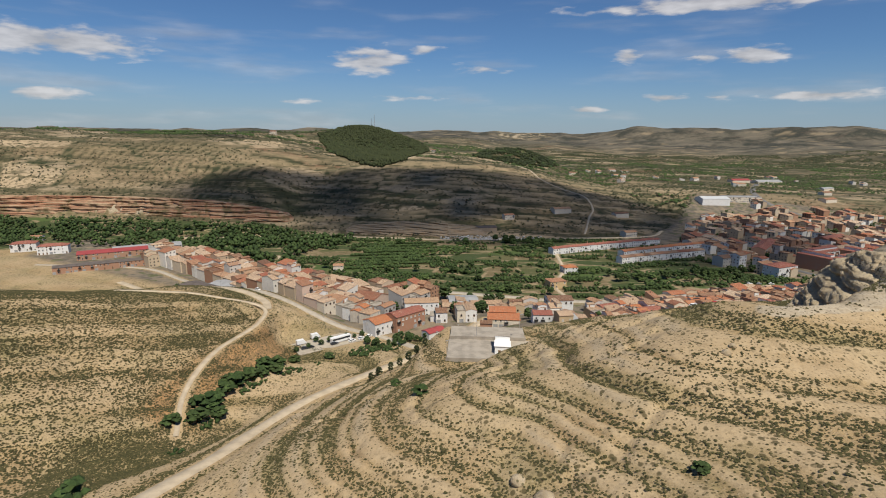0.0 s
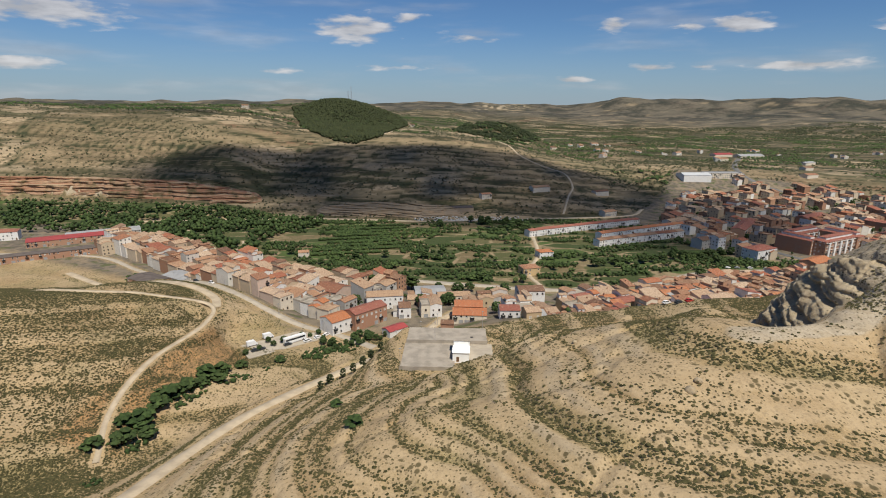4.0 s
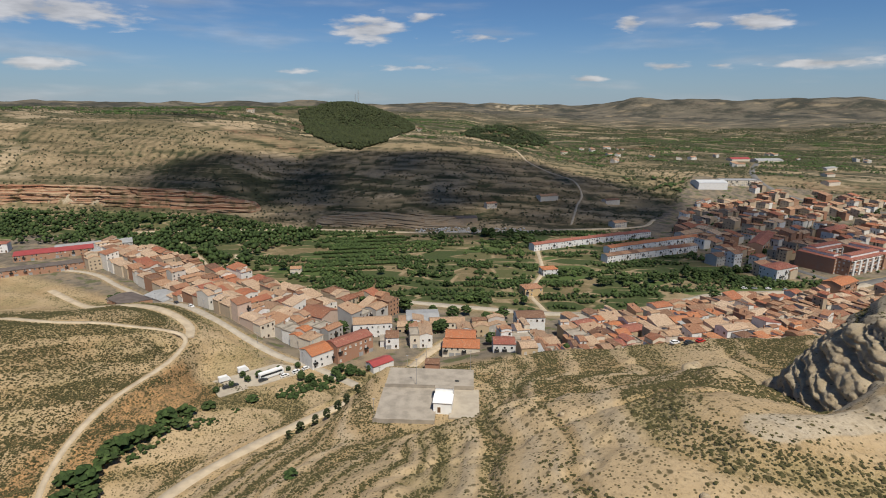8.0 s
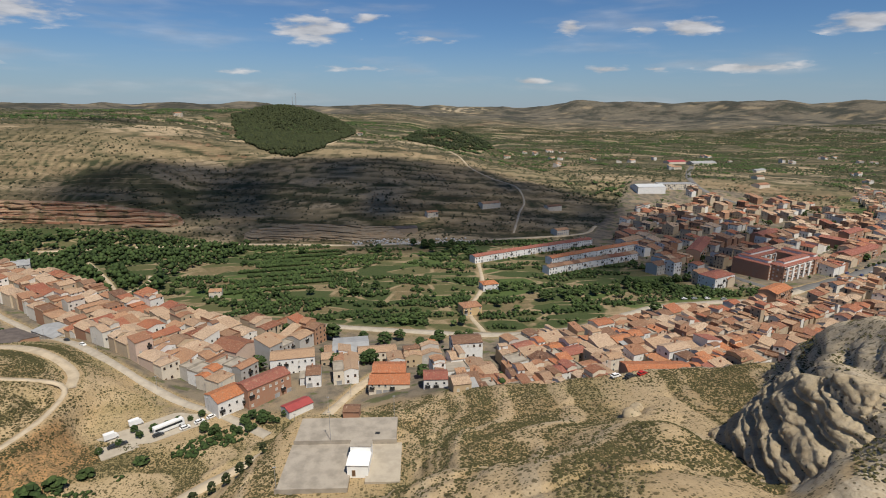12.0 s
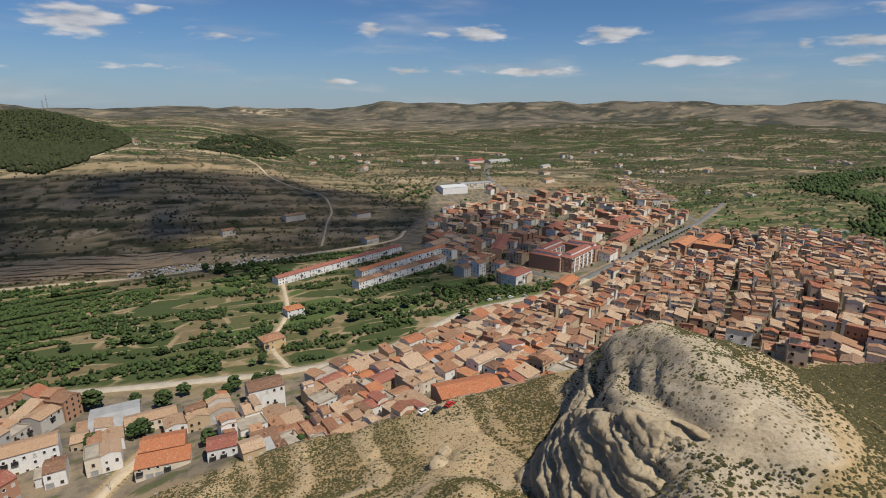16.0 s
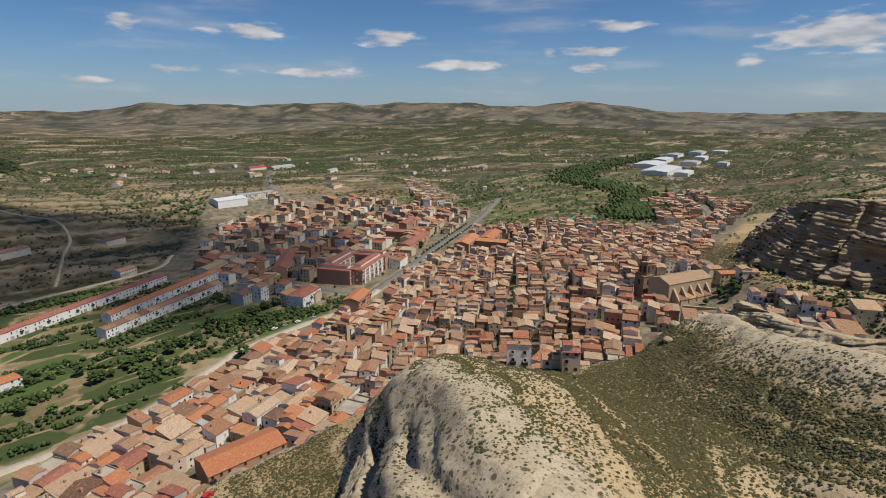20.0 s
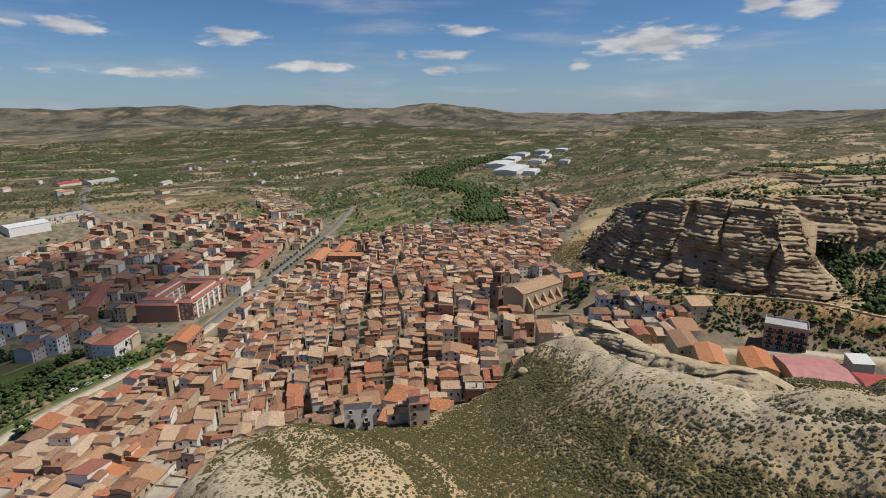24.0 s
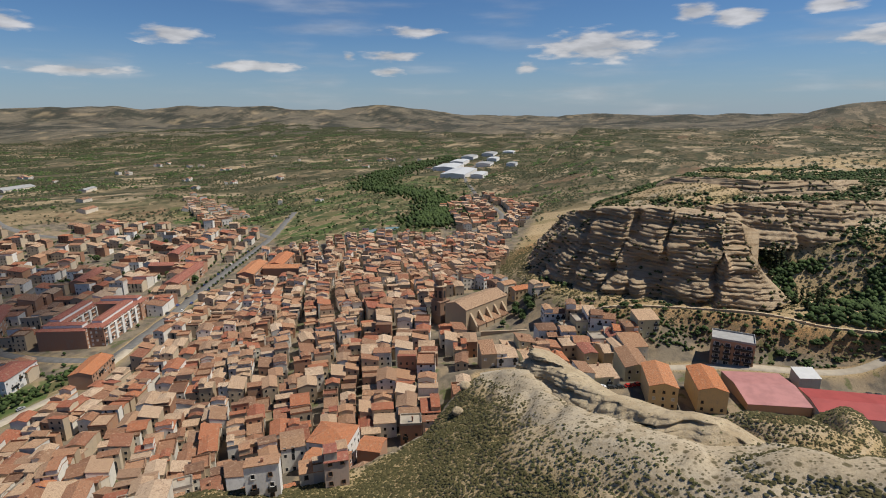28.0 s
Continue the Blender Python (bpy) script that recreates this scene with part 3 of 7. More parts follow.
WEST = [(-330, 120, 62), (-260, 160, 56), (-205, 200, 44), (-178, 232, 37), (-150, 258, 24)]
PLAIN = [(-700, 330, 0), (-250, 300, 0), (-60, 285, 0), (60, 306, 0), (150, 345, 0), (330, 362, 0), (460, 400, 0), (620, 330, 0), (900, 330, 0), (1600, 400, 0)]
FOOT_LINE = [(22, 240, 0), (48, 230, 0), (74, 219, 0), (98, 211, 0), (124, 206, 0), (150, 203, 0), (172, 198, 0), (190, 188, 0), (206, 168, 0), (222, 150, 0), (242, 139, 0), (262, 133, 0), (280, 128, 0), (298, 120, 0), (314, 104, 0)]
CLIFF = [(330, -330, 0), (400, -80, 0), (430, 6, 0), (412, 40, 0), (413, 76, 0), (418, 104, 0), (432, 132, 0), (462, 158, 0), (560, 178, 0), (680, 150, 0), (900, 60, 0), (1200, -200, 0)]


def land(x, y):
    """Height of the bare ground without its fine relief; arrays in, array out."""
    x, y = np.asarray(x, float), np.asarray(y, float)
    d, _, side = along(x, y, PLAIN)
    south = np.where(side < 0, d, -d)
    lift = (0.205 - 0.035 * np.exp(-((x - 240) / 70) ** 2) + 0.035 * sstep(330, 400, x) * sstep(560, 440, x)) * (np.sqrt(np.maximum(south, 0) ** 2 + 30 ** 2) - 30)
    cap = 46 + 14 * sstep(-50, -400, y)
    lift = np.where(south > 0, cap * (1 - np.exp(-lift / cap * 1.15)), 0)
    z = lift - 5 * sstep(0, 260, -south) * sstep(100, 420, x)
    # the gully with the cart road
    g, gz, _ = along(x, y, [(-420, -40, 22), (-230, 90, 12), (-150, 150, 6), (-110, 182, 6.5), (-70, 225, 8.5), (-20, 262, 9)])
    z = np.where(g < 90, gz + (z - gz) * sstep(8, 90, g), z)
    street = z
    z = smax(z, ridge(x, y, SPUR, 0.5, 0.38, 14), 4)
    z = z + dome(x, y, 20, 130, 4, 15, 13) + dome(x, y, -2, 134, 4, 14, 9) + dome(x, y, 82, 142, 6, 12, 14) - dome(x, y, 45, 149, 6, 17, 13)
    z = smax(z, ridge(x, y, BACK, 1.45, 0.38, 7), 3)
    z = smax(z, ridge(x, y, WEST, 0.33, 0.36, 16), 4)
    z = smax(z, ridge(x, y, [(62, 60, 66), (64, -60, 84), (40, -220, 120)], 0.4, 0.4, 40), 8)
    z = smax(z, ridge(x, y, KNOB, 1.9, 0.46, 9), 3)
    z = smax(z, ridge(x, y, RIM, 4.0, 0.42, 3), 2)
    z = smax(z, ridge(x, y, CRAG, 0.62, 1.0, 7), 3)
    # low scrubby knoll behind the crag
    z = smax(z, dome(x, y, 273, 40, 80.5, 74, 56), 4)
    z = smax(z, ridge(x, y, [(165, 92, 74), (205, 86, 74)], 0.3, 0.3, 16), 4)
    # small knoll below the knob
    z = smax(z, ridge(x, y, [(76, 152, 51), (92, 163, 49)], 0.75, 0.75, 6), 3)
    # the hill breaks off where the houses begin
    d, _, side = along(x, y, FOOT_LINE)
    out = np.where(side > 0, d, -d) + 5 * fbm(x / 16, y / 16, 2, 9)
    cut = sstep(0, 13, out) * sstep(24, 60, x) * sstep(338, 312, x) * sstep(96, 112, y)
    z = z + (np.minimum(street, z) - z) * cut
    # the layered massif
    d, _, side = along(x, y, CLIFF)
    inside = np.where(side < 0, d, -d) - 9 + 8 * fbm(x / 45, y / 45, 3, 5)
    top = 92 + 10 * sstep(20, 160, inside) - 40 * sstep(220, 700, inside) + 10 * fbm(x / 60, y / 60, 3, 7) * sstep(20, 80, inside)
    rise = sstep(2, 44, inside) * 0.8 + sstep(40, 90, inside) * 0.2
    talus = z + 16 * sstep(-50, -12, inside) * sstep(-180, -20, y) * sstep(250, 150, y)
    z = np.where(inside > -60, talus + np.maximum(top - talus, 0) * rise, z)
    # north side of the valley
    n = y - 0.06 * x + 50 * fbm(x / 160, y / 90, 2, 3)
    z = z + 18 * sstep(575, 690, n) * sstep(330, 60, x) + 58 * sstep(640, 900, n) * sstep(520, -60, x)
    z = z + 16 * sstep(628, 650, y + 14 * fbm(x / 60, y / 400, 2, 13)) * sstep(-215, -300, x) * sstep(1000, 720, n)
    z = z + 42 * sstep(-120, -460, x) * sstep(700, 1000, n) + 24 * sstep(690, 860, n) * sstep(150, 420, x) * sstep(1100, 500, x)
    z = z + dome(x, y, -195, 1285, 46, 125, 110) + dome(x, y, 165, 1240, 33, 100, 85)
    # distance
    r = np.hypot(x - 60, y)
    head = np.degrees(np.arctan2(x - 60, y))
    far = sstep(1400, 3600, r)
    roll = 60 * fbm(x / 520, y / 520, 4, 21) + 26 * fbm(x / 170, y / 170, 3, 31)
    z = z + far * roll + 22 * fbm(x / 260, y / 260, 3, 41) * sstep(700, 1300, r) * (1 - far)
    west = sstep(24, -6, head)
    z = z * (1 - sstep(2200, 3800, r)) + sstep(2200, 3800, r) * (58 + roll * 0.9 + west * 34)
    crest = sstep(13, 20, head) * sstep(72, 60, head)
    z = z + dome(r, 0, 4450, 0, 1, 420, 1) * (crest * (122 + 40 * fbm(head / 3.0, r / 900, 3, 51)))
    z = z + dome(r, 0, 3600, 0, 1, 500, 1) * 135 * sstep(94, 103, head) * sstep(150, 120, head)
    return z + dome(r, 0, 4600, 0, 1, 300, 1) * (52 + 26 * fbm(head / 2.2, 0 * r, 3, 61)) * (1 - crest)
# ---------------------------------------------------------------- helpers for building
def mesh_of(name, verts, faces, mats, index=None):
    me = bpy.data.meshes.new(name)
    me.from_pydata(verts, [], faces)
    for m in mats:
        me.materials.append(M[m])
    if index is not None:
        me.polygons.foreach_set("material_index", np.asarray(index, dtype=np.int32))
    me.update()
    return me


def part(name, me, parent, m=None, label=""):
    ob = new(name, me)
    ob.parent = parent
    if m is not None:
        ob.matrix_basis = m
    return tagged(ob, label)


def boxes(items):
    """Verts and faces of axis-aligned boxes given as (x0, y0, z0, x1, y1, z1)."""
    v, f = [], []
    for x0, y0, z0, x1, y1, z1 in items:
        b = len(v)
        v += [(x0, y0, z0), (x1, y0, z0), (x1, y1, z0), (x0, y1, z0), (x0, y0, z1), (x1, y0, z1), (x1, y1, z1), (x0, y1, z1)]
        f += [(b, b + 3, b + 2, b + 1), (b + 4, b + 5, b + 6, b + 7), (b, b + 1, b + 5, b + 4), (b + 1, b + 2, b + 6, b + 5), (b + 2, b + 3, b + 7, b + 6), (b + 3, b, b + 4, b + 7)]
    return v, f


def box_mesh(name, items, mat):
    return mesh_of(name, *boxes(items), [mat])


def gz(x, y):
    return float(sheet_height([x], [y])[0])


def inside(poly, x, y):
    hit = np.zeros(np.shape(x), bool)
    for (ax, ay), (bx, by) in zip(poly, poly[1:] + poly[:1]):
        cross = (ay > y) != (by > y)
        t = (y - ay) / (by - ay if by != ay else 1e-9)
        hit ^= cross & (x < ax + t * (bx - ax))
    return hit


def curve(points, step=4.0):
    """A smooth line through plan points, resampled."""
    p = np.array(points, float)
    q = np.vstack([2 * p[0] - p[1], p, 2 * p[-1] - p[-2]])
    out = []
    for i in range(1, len(q) - 2):
        n = max(2, int(np.hypot(*(q[i + 1] - q[i])[:2]) / step))
        t = np.linspace(0, 1, n, endpoint=False)[:, None]
        out.append(0.5 * (2 * q[i] + (q[i + 1] - q[i - 1]) * t + (2 * q[i - 1] - 5 * q[i] + 4 * q[i + 1] - q[i + 2]) * t ** 2 + (3 * q[i] - q[i - 1] - 3 * q[i + 1] + q[i + 2]) * t ** 3))
    return np.vstack(out + [q[-2:-1]])


# ---------------------------------------------------------------- roads, as plan lines
ROADS = []
# name, width, material, label, line
ROADS.append(("cart_road", 4.8, "dirt", "pale dirt road running up the dry gully", [(-150, 20), (-112, 62), (-98, 95), (-92, 126), (-83, 156), (-64, 182), (-44, 203), (-26, 222), (-16, 240), (-8, 256), (2, 274)]))
ROADS.append(("hill_track", 2.4, "dirt", "worn pale track round the scrubby hillside", [(-124, 132), (-131, 156), (-131, 190), (-124, 225), (-130, 247), (-156, 240), (-184, 232), (-225, 250)]))
ROADS.append(("lane", 4.4, "paving", "pale concrete lane along the lower houses", [(-400, 430), (-300, 422), (-244, 384), (-203, 351), (-147, 298), (-111, 270), (-84, 254), (-64, 243), (-40, 225)]))
ROADS.append(("valley_track", 5.0, "dirt", "dirt track along the foot of the hill", [(-290, 375), (-235, 335), (-200, 308), (-160, 283), (-134, 262), (-126, 246)]))
ROADS.append(("river_road", 6.6, "paving", "pale road between the houses and the gardens", [(-96, 368), (-50, 361), (13, 346), (69, 337), (110, 337), (139, 345), (177, 364), (206, 376), (259, 382), (293, 383), (335, 399)]))
ROADS.append(("garden_lane", 3.5, "dirt", "narrow dirt lane between the gardens", [(70, 341), (66, 380), (84, 430), (92, 500)]))
ROADS.append(("garden_path", 2.6, "dirt", "pale winding path between riverside gardens", [(-262, 520), (-238, 490), (-214, 458), (-196, 434), (-186, 440), (-184, 456), (-190, 474)]))
ROADS.append(("hill_road", 2.8, "dirt", "pale track climbing to the wooded hill", [(150, 610), (172, 676), (190, 725), (191, 782), (160, 800), (130, 840), (120, 950), (111, 1050), (46, 1082), (-20, 1070), (-66, 1050), (-100, 880)]))
ROADS.append(("quarry_road", 5.0, "dirt", "pale dirt road at the foot of the north slope", [(-330, 560), (-140, 577), (-26, 566), (60, 574), (150, 590), (230, 610), (262, 650)]))
ROADS.append(("upper_road", 6.0, "paving", "pale road below the rocky slope", [(330, 150), (352, 110), (366, 80), (372, 62), (376, 46), (380, 20), (386, -4), (398, -30), (430, -90)]))
ROADS.append(("cliff_path", 2.6, "dirt", "walled footpath along the foot of the cliff", [(398, 128), (405, 112), (408, 68), (410, 36), (410, 10), (404, -30)]))
ROADS.append(("highway", 10.0, "asphalt", "two-lane road into the open country", [(634, 533), (650, 620), (560, 720), (500, 800), (520, 900), (640, 1100)]))
ROADS.append(("factory_road", 9.0, "asphalt", "asphalt road past the factory sheds", [(700, 320), (860, 300), (1080, 420), (1400, 560), (1800, 640)]))
ROADS.append(("side_street", 7.0, "asphalt", "grey asphalt street beside the brick block", [(318, 402), (306, 440), (302, 480), (318, 520), (350, 560), (400, 600)]))
ROADS.append(("avenue", 9.0, "asphalt", "straight grey asphalt avenue between the apartment blocks", [(325, 397), (389, 424), (477, 465), (533, 489), (634, 533), (720, 580), (790, 620)]))
ROAD_LINES = []
for name, width, mat, label, line in ROADS:
    pts = curve(line)
    z = land(pts[:, 0], pts[:, 1])
    for _ in range(6):
        z[1:-1] = (z[:-2] + 2 * z[1:-1] + z[2:]) / 4
    ROAD_LINES.append(np.c_[pts, z])

LEVELS = [
    # plan rectangle centre, half sizes, turn, height: levelled plots
    (-6, 186, 17, 19, -4, 27.0), (-86, 236, 22, 9, 36, 8.2), (356, 14, 26, 34, 0, 36.5), (318, 62, 26, 20, -12, 38.0)]


def made(x, y):
    """Land with roads and plots cut into it."""
    z = land(x, y)
    for cx, cy, hx, hy, turn, level in LEVELS:
        c, s = math.cos(radians(turn)), math.sin(radians(turn))
        u, v = abs((x - cx) * c + (y - cy) * s) - hx, abs(-(x - cx) * s + (y - cy) * c) - hy
        d = np.maximum(u, v)
        z = np.where(d < 26, level + (z - level) * sstep(0, 26, d), z)
    for (name, width, *_), line in zip(ROADS, ROAD_LINES):
        lo, hi = line.min(0) - 20, line.max(0) + 20
        near = (x > lo[0]) & (x < hi[0]) & (y > lo[1]) & (y < hi[1])
        if not near.any():
            continue
        d, lz, _ = along(x[near], y[near], [tuple(p) for p in line[::2]] + [tuple(line[-1])])
        z[near] = np.where(d < width + 6, lz + (z[near] - lz) * sstep(width * 0.55, width + 6, d), z[near])
    return z


TOWN = [
    [(-430, 470), (-300, 402), (-228, 364), (-150, 310), (-80, 252), (-30, 250), (20, 241), (70, 234), (105, 232), (140, 222), (170, 218), (200, 200), (222, 160), (262, 142), (292, 150), (318, 110), (326, 60), (330, -20), (392, -20), (392, 110), (420, 150), (480, 190),
     (560, 215), (720, 235), (930, 262), (1090, 425), (900, 420), (720, 330), (690, 425), (640, 450), (560, 490), (446, 442), (332, 390), (294, 369), (226, 369), (177, 351), (139, 337), (110, 331), (69, 324), (13, 324), (-50, 356), (-124, 380), (-180, 416), (-250, 466), (-330, 516), (-430, 545)],
    [(246, 470), (262, 432), (320, 400), (446, 446), (600, 505), (680, 600), (620, 770), (480, 830), (400, 850), (320, 720), (240, 620), (215, 575)]]
HUERTA = [[(-700, 470), (-340, 520), (-250, 466), (-180, 416), (-124, 380), (-50, 362), (13, 347), (69, 338), (110, 338), (139, 346), (177, 365), (222, 380), (293, 385), (320, 402), (262, 434), (246, 472), (215, 577), (130, 585), (40, 566), (-140, 566), (-250, 610), (-700, 610)],
          [(600, 505), (690, 428), (720, 332), (900, 421), (1090, 430), (1350, 560), (1200, 760), (900, 760), (720, 800), (640, 700)],
          [(-90, 364), (-50, 357), (13, 325), (69, 325), (110, 332), (139, 338), (177, 352), (226, 370), (294, 370), (328, 390), (322, 397), (293, 382), (206, 375), (177, 363), (139, 344), (110, 336), (69, 336), (13, 345), (-50, 360)]]


def polygon_mask(polys, x, y, soft):
    out = np.zeros(np.shape(x))
    for poly in polys:
        d, _, _ = along(x, y, [(*p, 0) for p in poly + poly[:1]])
        out = np.maximum(out, np.where(inside(poly, x, y), 1.0, 1 - sstep(0, soft, d)))
    return out


# ---------------------------------------------------------------- the ground, one sheet out to the horizon
SHEET = {}


def sheet_height(xs, ys):
    """Height of the built ground at plan points."""
    x, y = np.asarray(xs, float) - 25, np.asarray(ys, float) + 10
    r, h = np.hypot(x, y), np.arctan2(x, y)
    h = np.where(h < SHEET["head"][0], h + 2 * np.pi, h)
    i = np.clip(np.searchsorted(SHEET["rad"], r) - 1, 0, len(SHEET["rad"]) - 2)
    j = np.clip(np.searchsorted(SHEET["head"], h) - 1, 0, len(SHEET["head"]) - 2)
    a = np.clip((r - SHEET["rad"][i]) / (SHEET["rad"][i + 1] - SHEET["rad"][i]), 0, 1)
    b = np.clip((h - SHEET["head"][j]) / (SHEET["head"][j + 1] - SHEET["head"][j]), 0, 1)
    z = SHEET["z"]
    return (z[i, j] * (1 - b) + z[i, j + 1] * b) * (1 - a) + (z[i + 1, j] * (1 - b) + z[i + 1, j + 1] * b) * a


def strata(x, y, z):
    """Outcrop of the beds over the slopes, 0..1."""
    u = 0.08 * x + 0.2 * y + 0.98 * z + 1.8 * fbm(x / 34, y / 34, 3, 77) + 0.5 * fbm(x / 7, y / 7, 2, 79)
    return 0.62 * vnoise(u / 2.9, 0 * u, 81) + 0.38 * vnoise(u / 1.15, x / 60, 82)


def build_ground():
    fine = np.radians(np.arange(-66, 128, 0.3))
    rough = np.radians(np.arange(128, 294, 3.0))
    head = np.r_[fine, rough]
    rad = [0.02, 3.0, 12, 25, 36]
    while rad[-1] < 4950:
        rad.append(rad[-1] + (0.75 if rad[-1] < 290 else max(0.9, 0.0088 * rad[-1])))
    rad = np.array(rad)
    r, h = np.meshgrid(rad, head, indexing="ij")
    x, y = 25 + r * np.sin(h), -10 + r * np.cos(h)
    x, y = x.ravel(), y.ravel()
    z = made(x, y)
    e = 1.5
    gx, gy = (land(x + e, y) - land(x - e, y)) / (2 * e), (land(x, y + e) - land(x, y - e)) / (2 * e)
    steep = np.hypot(gx, gy)
    town = polygon_mask(TOWN, x, y, 14)
    huerta = polygon_mask(HUERTA, x, y, 10) * (1 - town)
    level = np.zeros_like(x)
    for cx, cy, hx, hy, turn, _ in LEVELS:
        level = np.maximum(level, 1 - sstep(1.0, 1.7, np.hypot((x - cx) / hx, (y - cy) / hy)))
    onroad = np.zeros_like(x)
    for (name, width, *_), line in zip(ROADS, ROAD_LINES):
        d, _, _ = along(x, y, [tuple(p) for p in line[::3]] + [tuple(line[-1])])
        onroad = np.maximum(onroad, 1 - sstep(width * 0.5, width * 0.5 + 3, d))
    wild = (1 - town) * (1 - huerta) * (1 - onroad) * (1 - level)
    rr = np.hypot(x - 25, y + 10)
    # rills, ledges and hummocks
    near = 1 - sstep(500, 1400, rr)
    u = 0.08 * x + 0.2 * y + 0.98 * z
    ledge = strata(x, y, z)
    relief = wild * near * (1.5 * fbm(x / 26, y / 26, 4, 71) + 0.8 * fbm(x / 5, y / 5, 3, 73) + 2.2 * (ledge - 0.5))
    gully = np.abs(fbm(x / 34 + 0.4 * fbm(x / 12, y / 12, 2, 91), y / 34, 4, 93))
    relief = relief - wild * near * 1.3 * (1 - sstep(0.0, 0.06, gully)) * sstep(0.15, 0.45, steep)
    z = z + relief
    # north slopes: farm terraces
    terrace = wild * sstep(560, 640, y) * (1 - sstep(1200, 1500, y)) * sstep(500, 300, x)
    step = 5.0
    q = (z + 2 * fbm(x / 60, y / 60, 2, 15)) / step
    z = z + terrace * 0.6 * step * ((np.floor(q) + sstep(0.62, 1.0, q - np.floor(q))) - q)
    # bedded rock faces stand out and fall back layer by layer
    face = sstep(1.05, 1.6, steep) * wild
    layer = vnoise((z + 2.5 * fbm(x / 40, y / 40, 3, 17)) / 2.1, 0 * z + 3, 83) + 0.5 * vnoise(z / 0.9, x / 25, 85)
    push = face * (layer - 0.75) * 4.4 + face * 3.2 * fbm(x / 9, y / 9, 3, 87)
    s = np.maximum(steep, 1e-6)
    x, y = x - push * gx / s, y - push * gy / s
    rock = np.maximum(sstep(0.85, 1.25, steep + 0.5 * fbm(x / 14, y / 14, 3, 19)), 0) * wild
    # bare crests of pale rock
    for line, w in ((CRAG[1:], 13), (KNOB, 17), (RIM, 14), (BACK[1:], 6)):
        d, _, side = along(x, y, line)
        rock = np.maximum(rock, (1 - sstep(w * 0.55, w, d + 6 * fbm(x / 10, y / 10, 3, 23))) * wild)
    rock = np.maximum(rock, wild * near * sstep(0.6, 0.72, ledge) * sstep(0.28, 0.42, steep) * 0.45)
    rock = np.maximum(rock, wild * sstep(380, 430, x) * sstep(80, 90, z) * sstep(900, 700, x) * sstep(-0.05, 0.12, fbm(x / 22, y / 22, 4, 33)) * 0.6)
    pale = onroad * 0.5
    pale = np.maximum(pale, wild * near * sstep(0.50, 0.64, ledge + 0.16 * fbm(x / 9, y / 9, 4, 29)) * (1 - 0.4 * sstep(-110, -150, x)))
    pale = np.maximum(pale, wild * sstep(0.16, 0.24, fbm(x / 90, y / 60, 4, 27)) * sstep(480, 620, y) * 0.5)
    pale = np.maximum(pale, 0.5 * level)
    lane_side = polygon_mask([[(-150, 292), (-96, 250), (-80, 262), (-130, 304)]], x, y, 10)
    pale = pale * (1 - 0.8 * lane_side)
    earth = polygon_mask([[(-138, 140), (-130, 190), (-118, 224), (-104, 216), (-113, 186), (-123, 140)], [(384, -40), (392, 60), (396, 122), (406, 126), (409, 60), (410, -30)], [(610, 150), (560, 196), (600, 222), (690, 190)]], x, y, 8) * (1 - onroad)
    rock = rock * (1 - earth)
    remote = (sstep(430, 620, np.maximum(y + 0.15 * x, 0.62 * x)) + sstep(2300, 3900, rr)) * (1 - rock)
    SHEET.update(rad=rad, head=head, z=z.reshape(r.shape))
    me = bpy.data.meshes.new("ground")
    nr, nh = r.shape
    i = np.arange(nr - 1)[:, None] * nh + np.arange(nh)[None]
    j = np.arange(nr - 1)[:, None] * nh + (np.arange(nh)[None] + 1) % nh
    quads = np.stack([i, i + nh, j + nh, j], -1).reshape(-1, 4)
    me.vertices.add(len(x))
    me.vertices.foreach_set("co", np.c_[x, y, z].astype(np.float32).ravel())
    me.loops.add(quads.size)
    me.loops.foreach_set("vertex_index", quads.ravel().astype(np.int32))
    me.polygons.add(len(quads))
    me.polygons.foreach_set("loop_start", np.arange(0, quads.size, 4, dtype=np.int32))
    me.polygons.foreach_set("use_smooth", np.ones(len(quads), dtype=bool))
    me.update()
    col = me.color_attributes.new("cover", "FLOAT_COLOR", "POINT")
    col.data.foreach_set("color", np.c_[huerta, rock, pale, town * (1 - onroad)].astype(np.float32).ravel())
    far = me.attributes.new("remote", "FLOAT", "POINT")
    far.data.foreach_set("value", remote.astype(np.float32))
    bank = me.attributes.new("earth", "FLOAT", "POINT")
    bank.data.foreach_set("value", earth.astype(np.float32))
    me.materials.append(M["ground"])
    me.validate()
    return tagged(new("ground", me), "dry tan hillsides, gardens and open country round the town", "ground", kind="structure")


ground = build_ground()


def build_road(name, width, mat, label, line):
    d = np.gradient(line[:, :2], axis=0)
    d /= np.hypot(d[:, 0], d[:, 1])[:, None]
    side = np.c_[-d[:, 1], d[:, 0]]
    cols, v = (-0.5, -0.44, 0.0, 0.44, 0.5), []
    for p, s in zip(line, side):
        wob = width * (1 + 0.10 * math.sin(p[0] * 0.21 + p[1] * 0.13))
        for c in cols:
            v.append((p[0] + s[0] * c * wob, p[1] + s[1] * c * wob, p[2] + (0.32 if abs(c) < 0.48 else -0.5) + (0.05 if c == 0 else 0)))
    f = [(5 * i + k, 5 * i + k + 1, 5 * i + k + 6, 5 * i + k + 5) for i in range(len(line) - 1) for k in range(4)]
    me = mesh_of(name, v, [tuple(reversed(q)) for q in f], [mat])
    me.polygons.foreach_set("use_smooth", np.ones(len(f), dtype=bool))
    return tagged(new(name, me), label, "road", kind="structure")


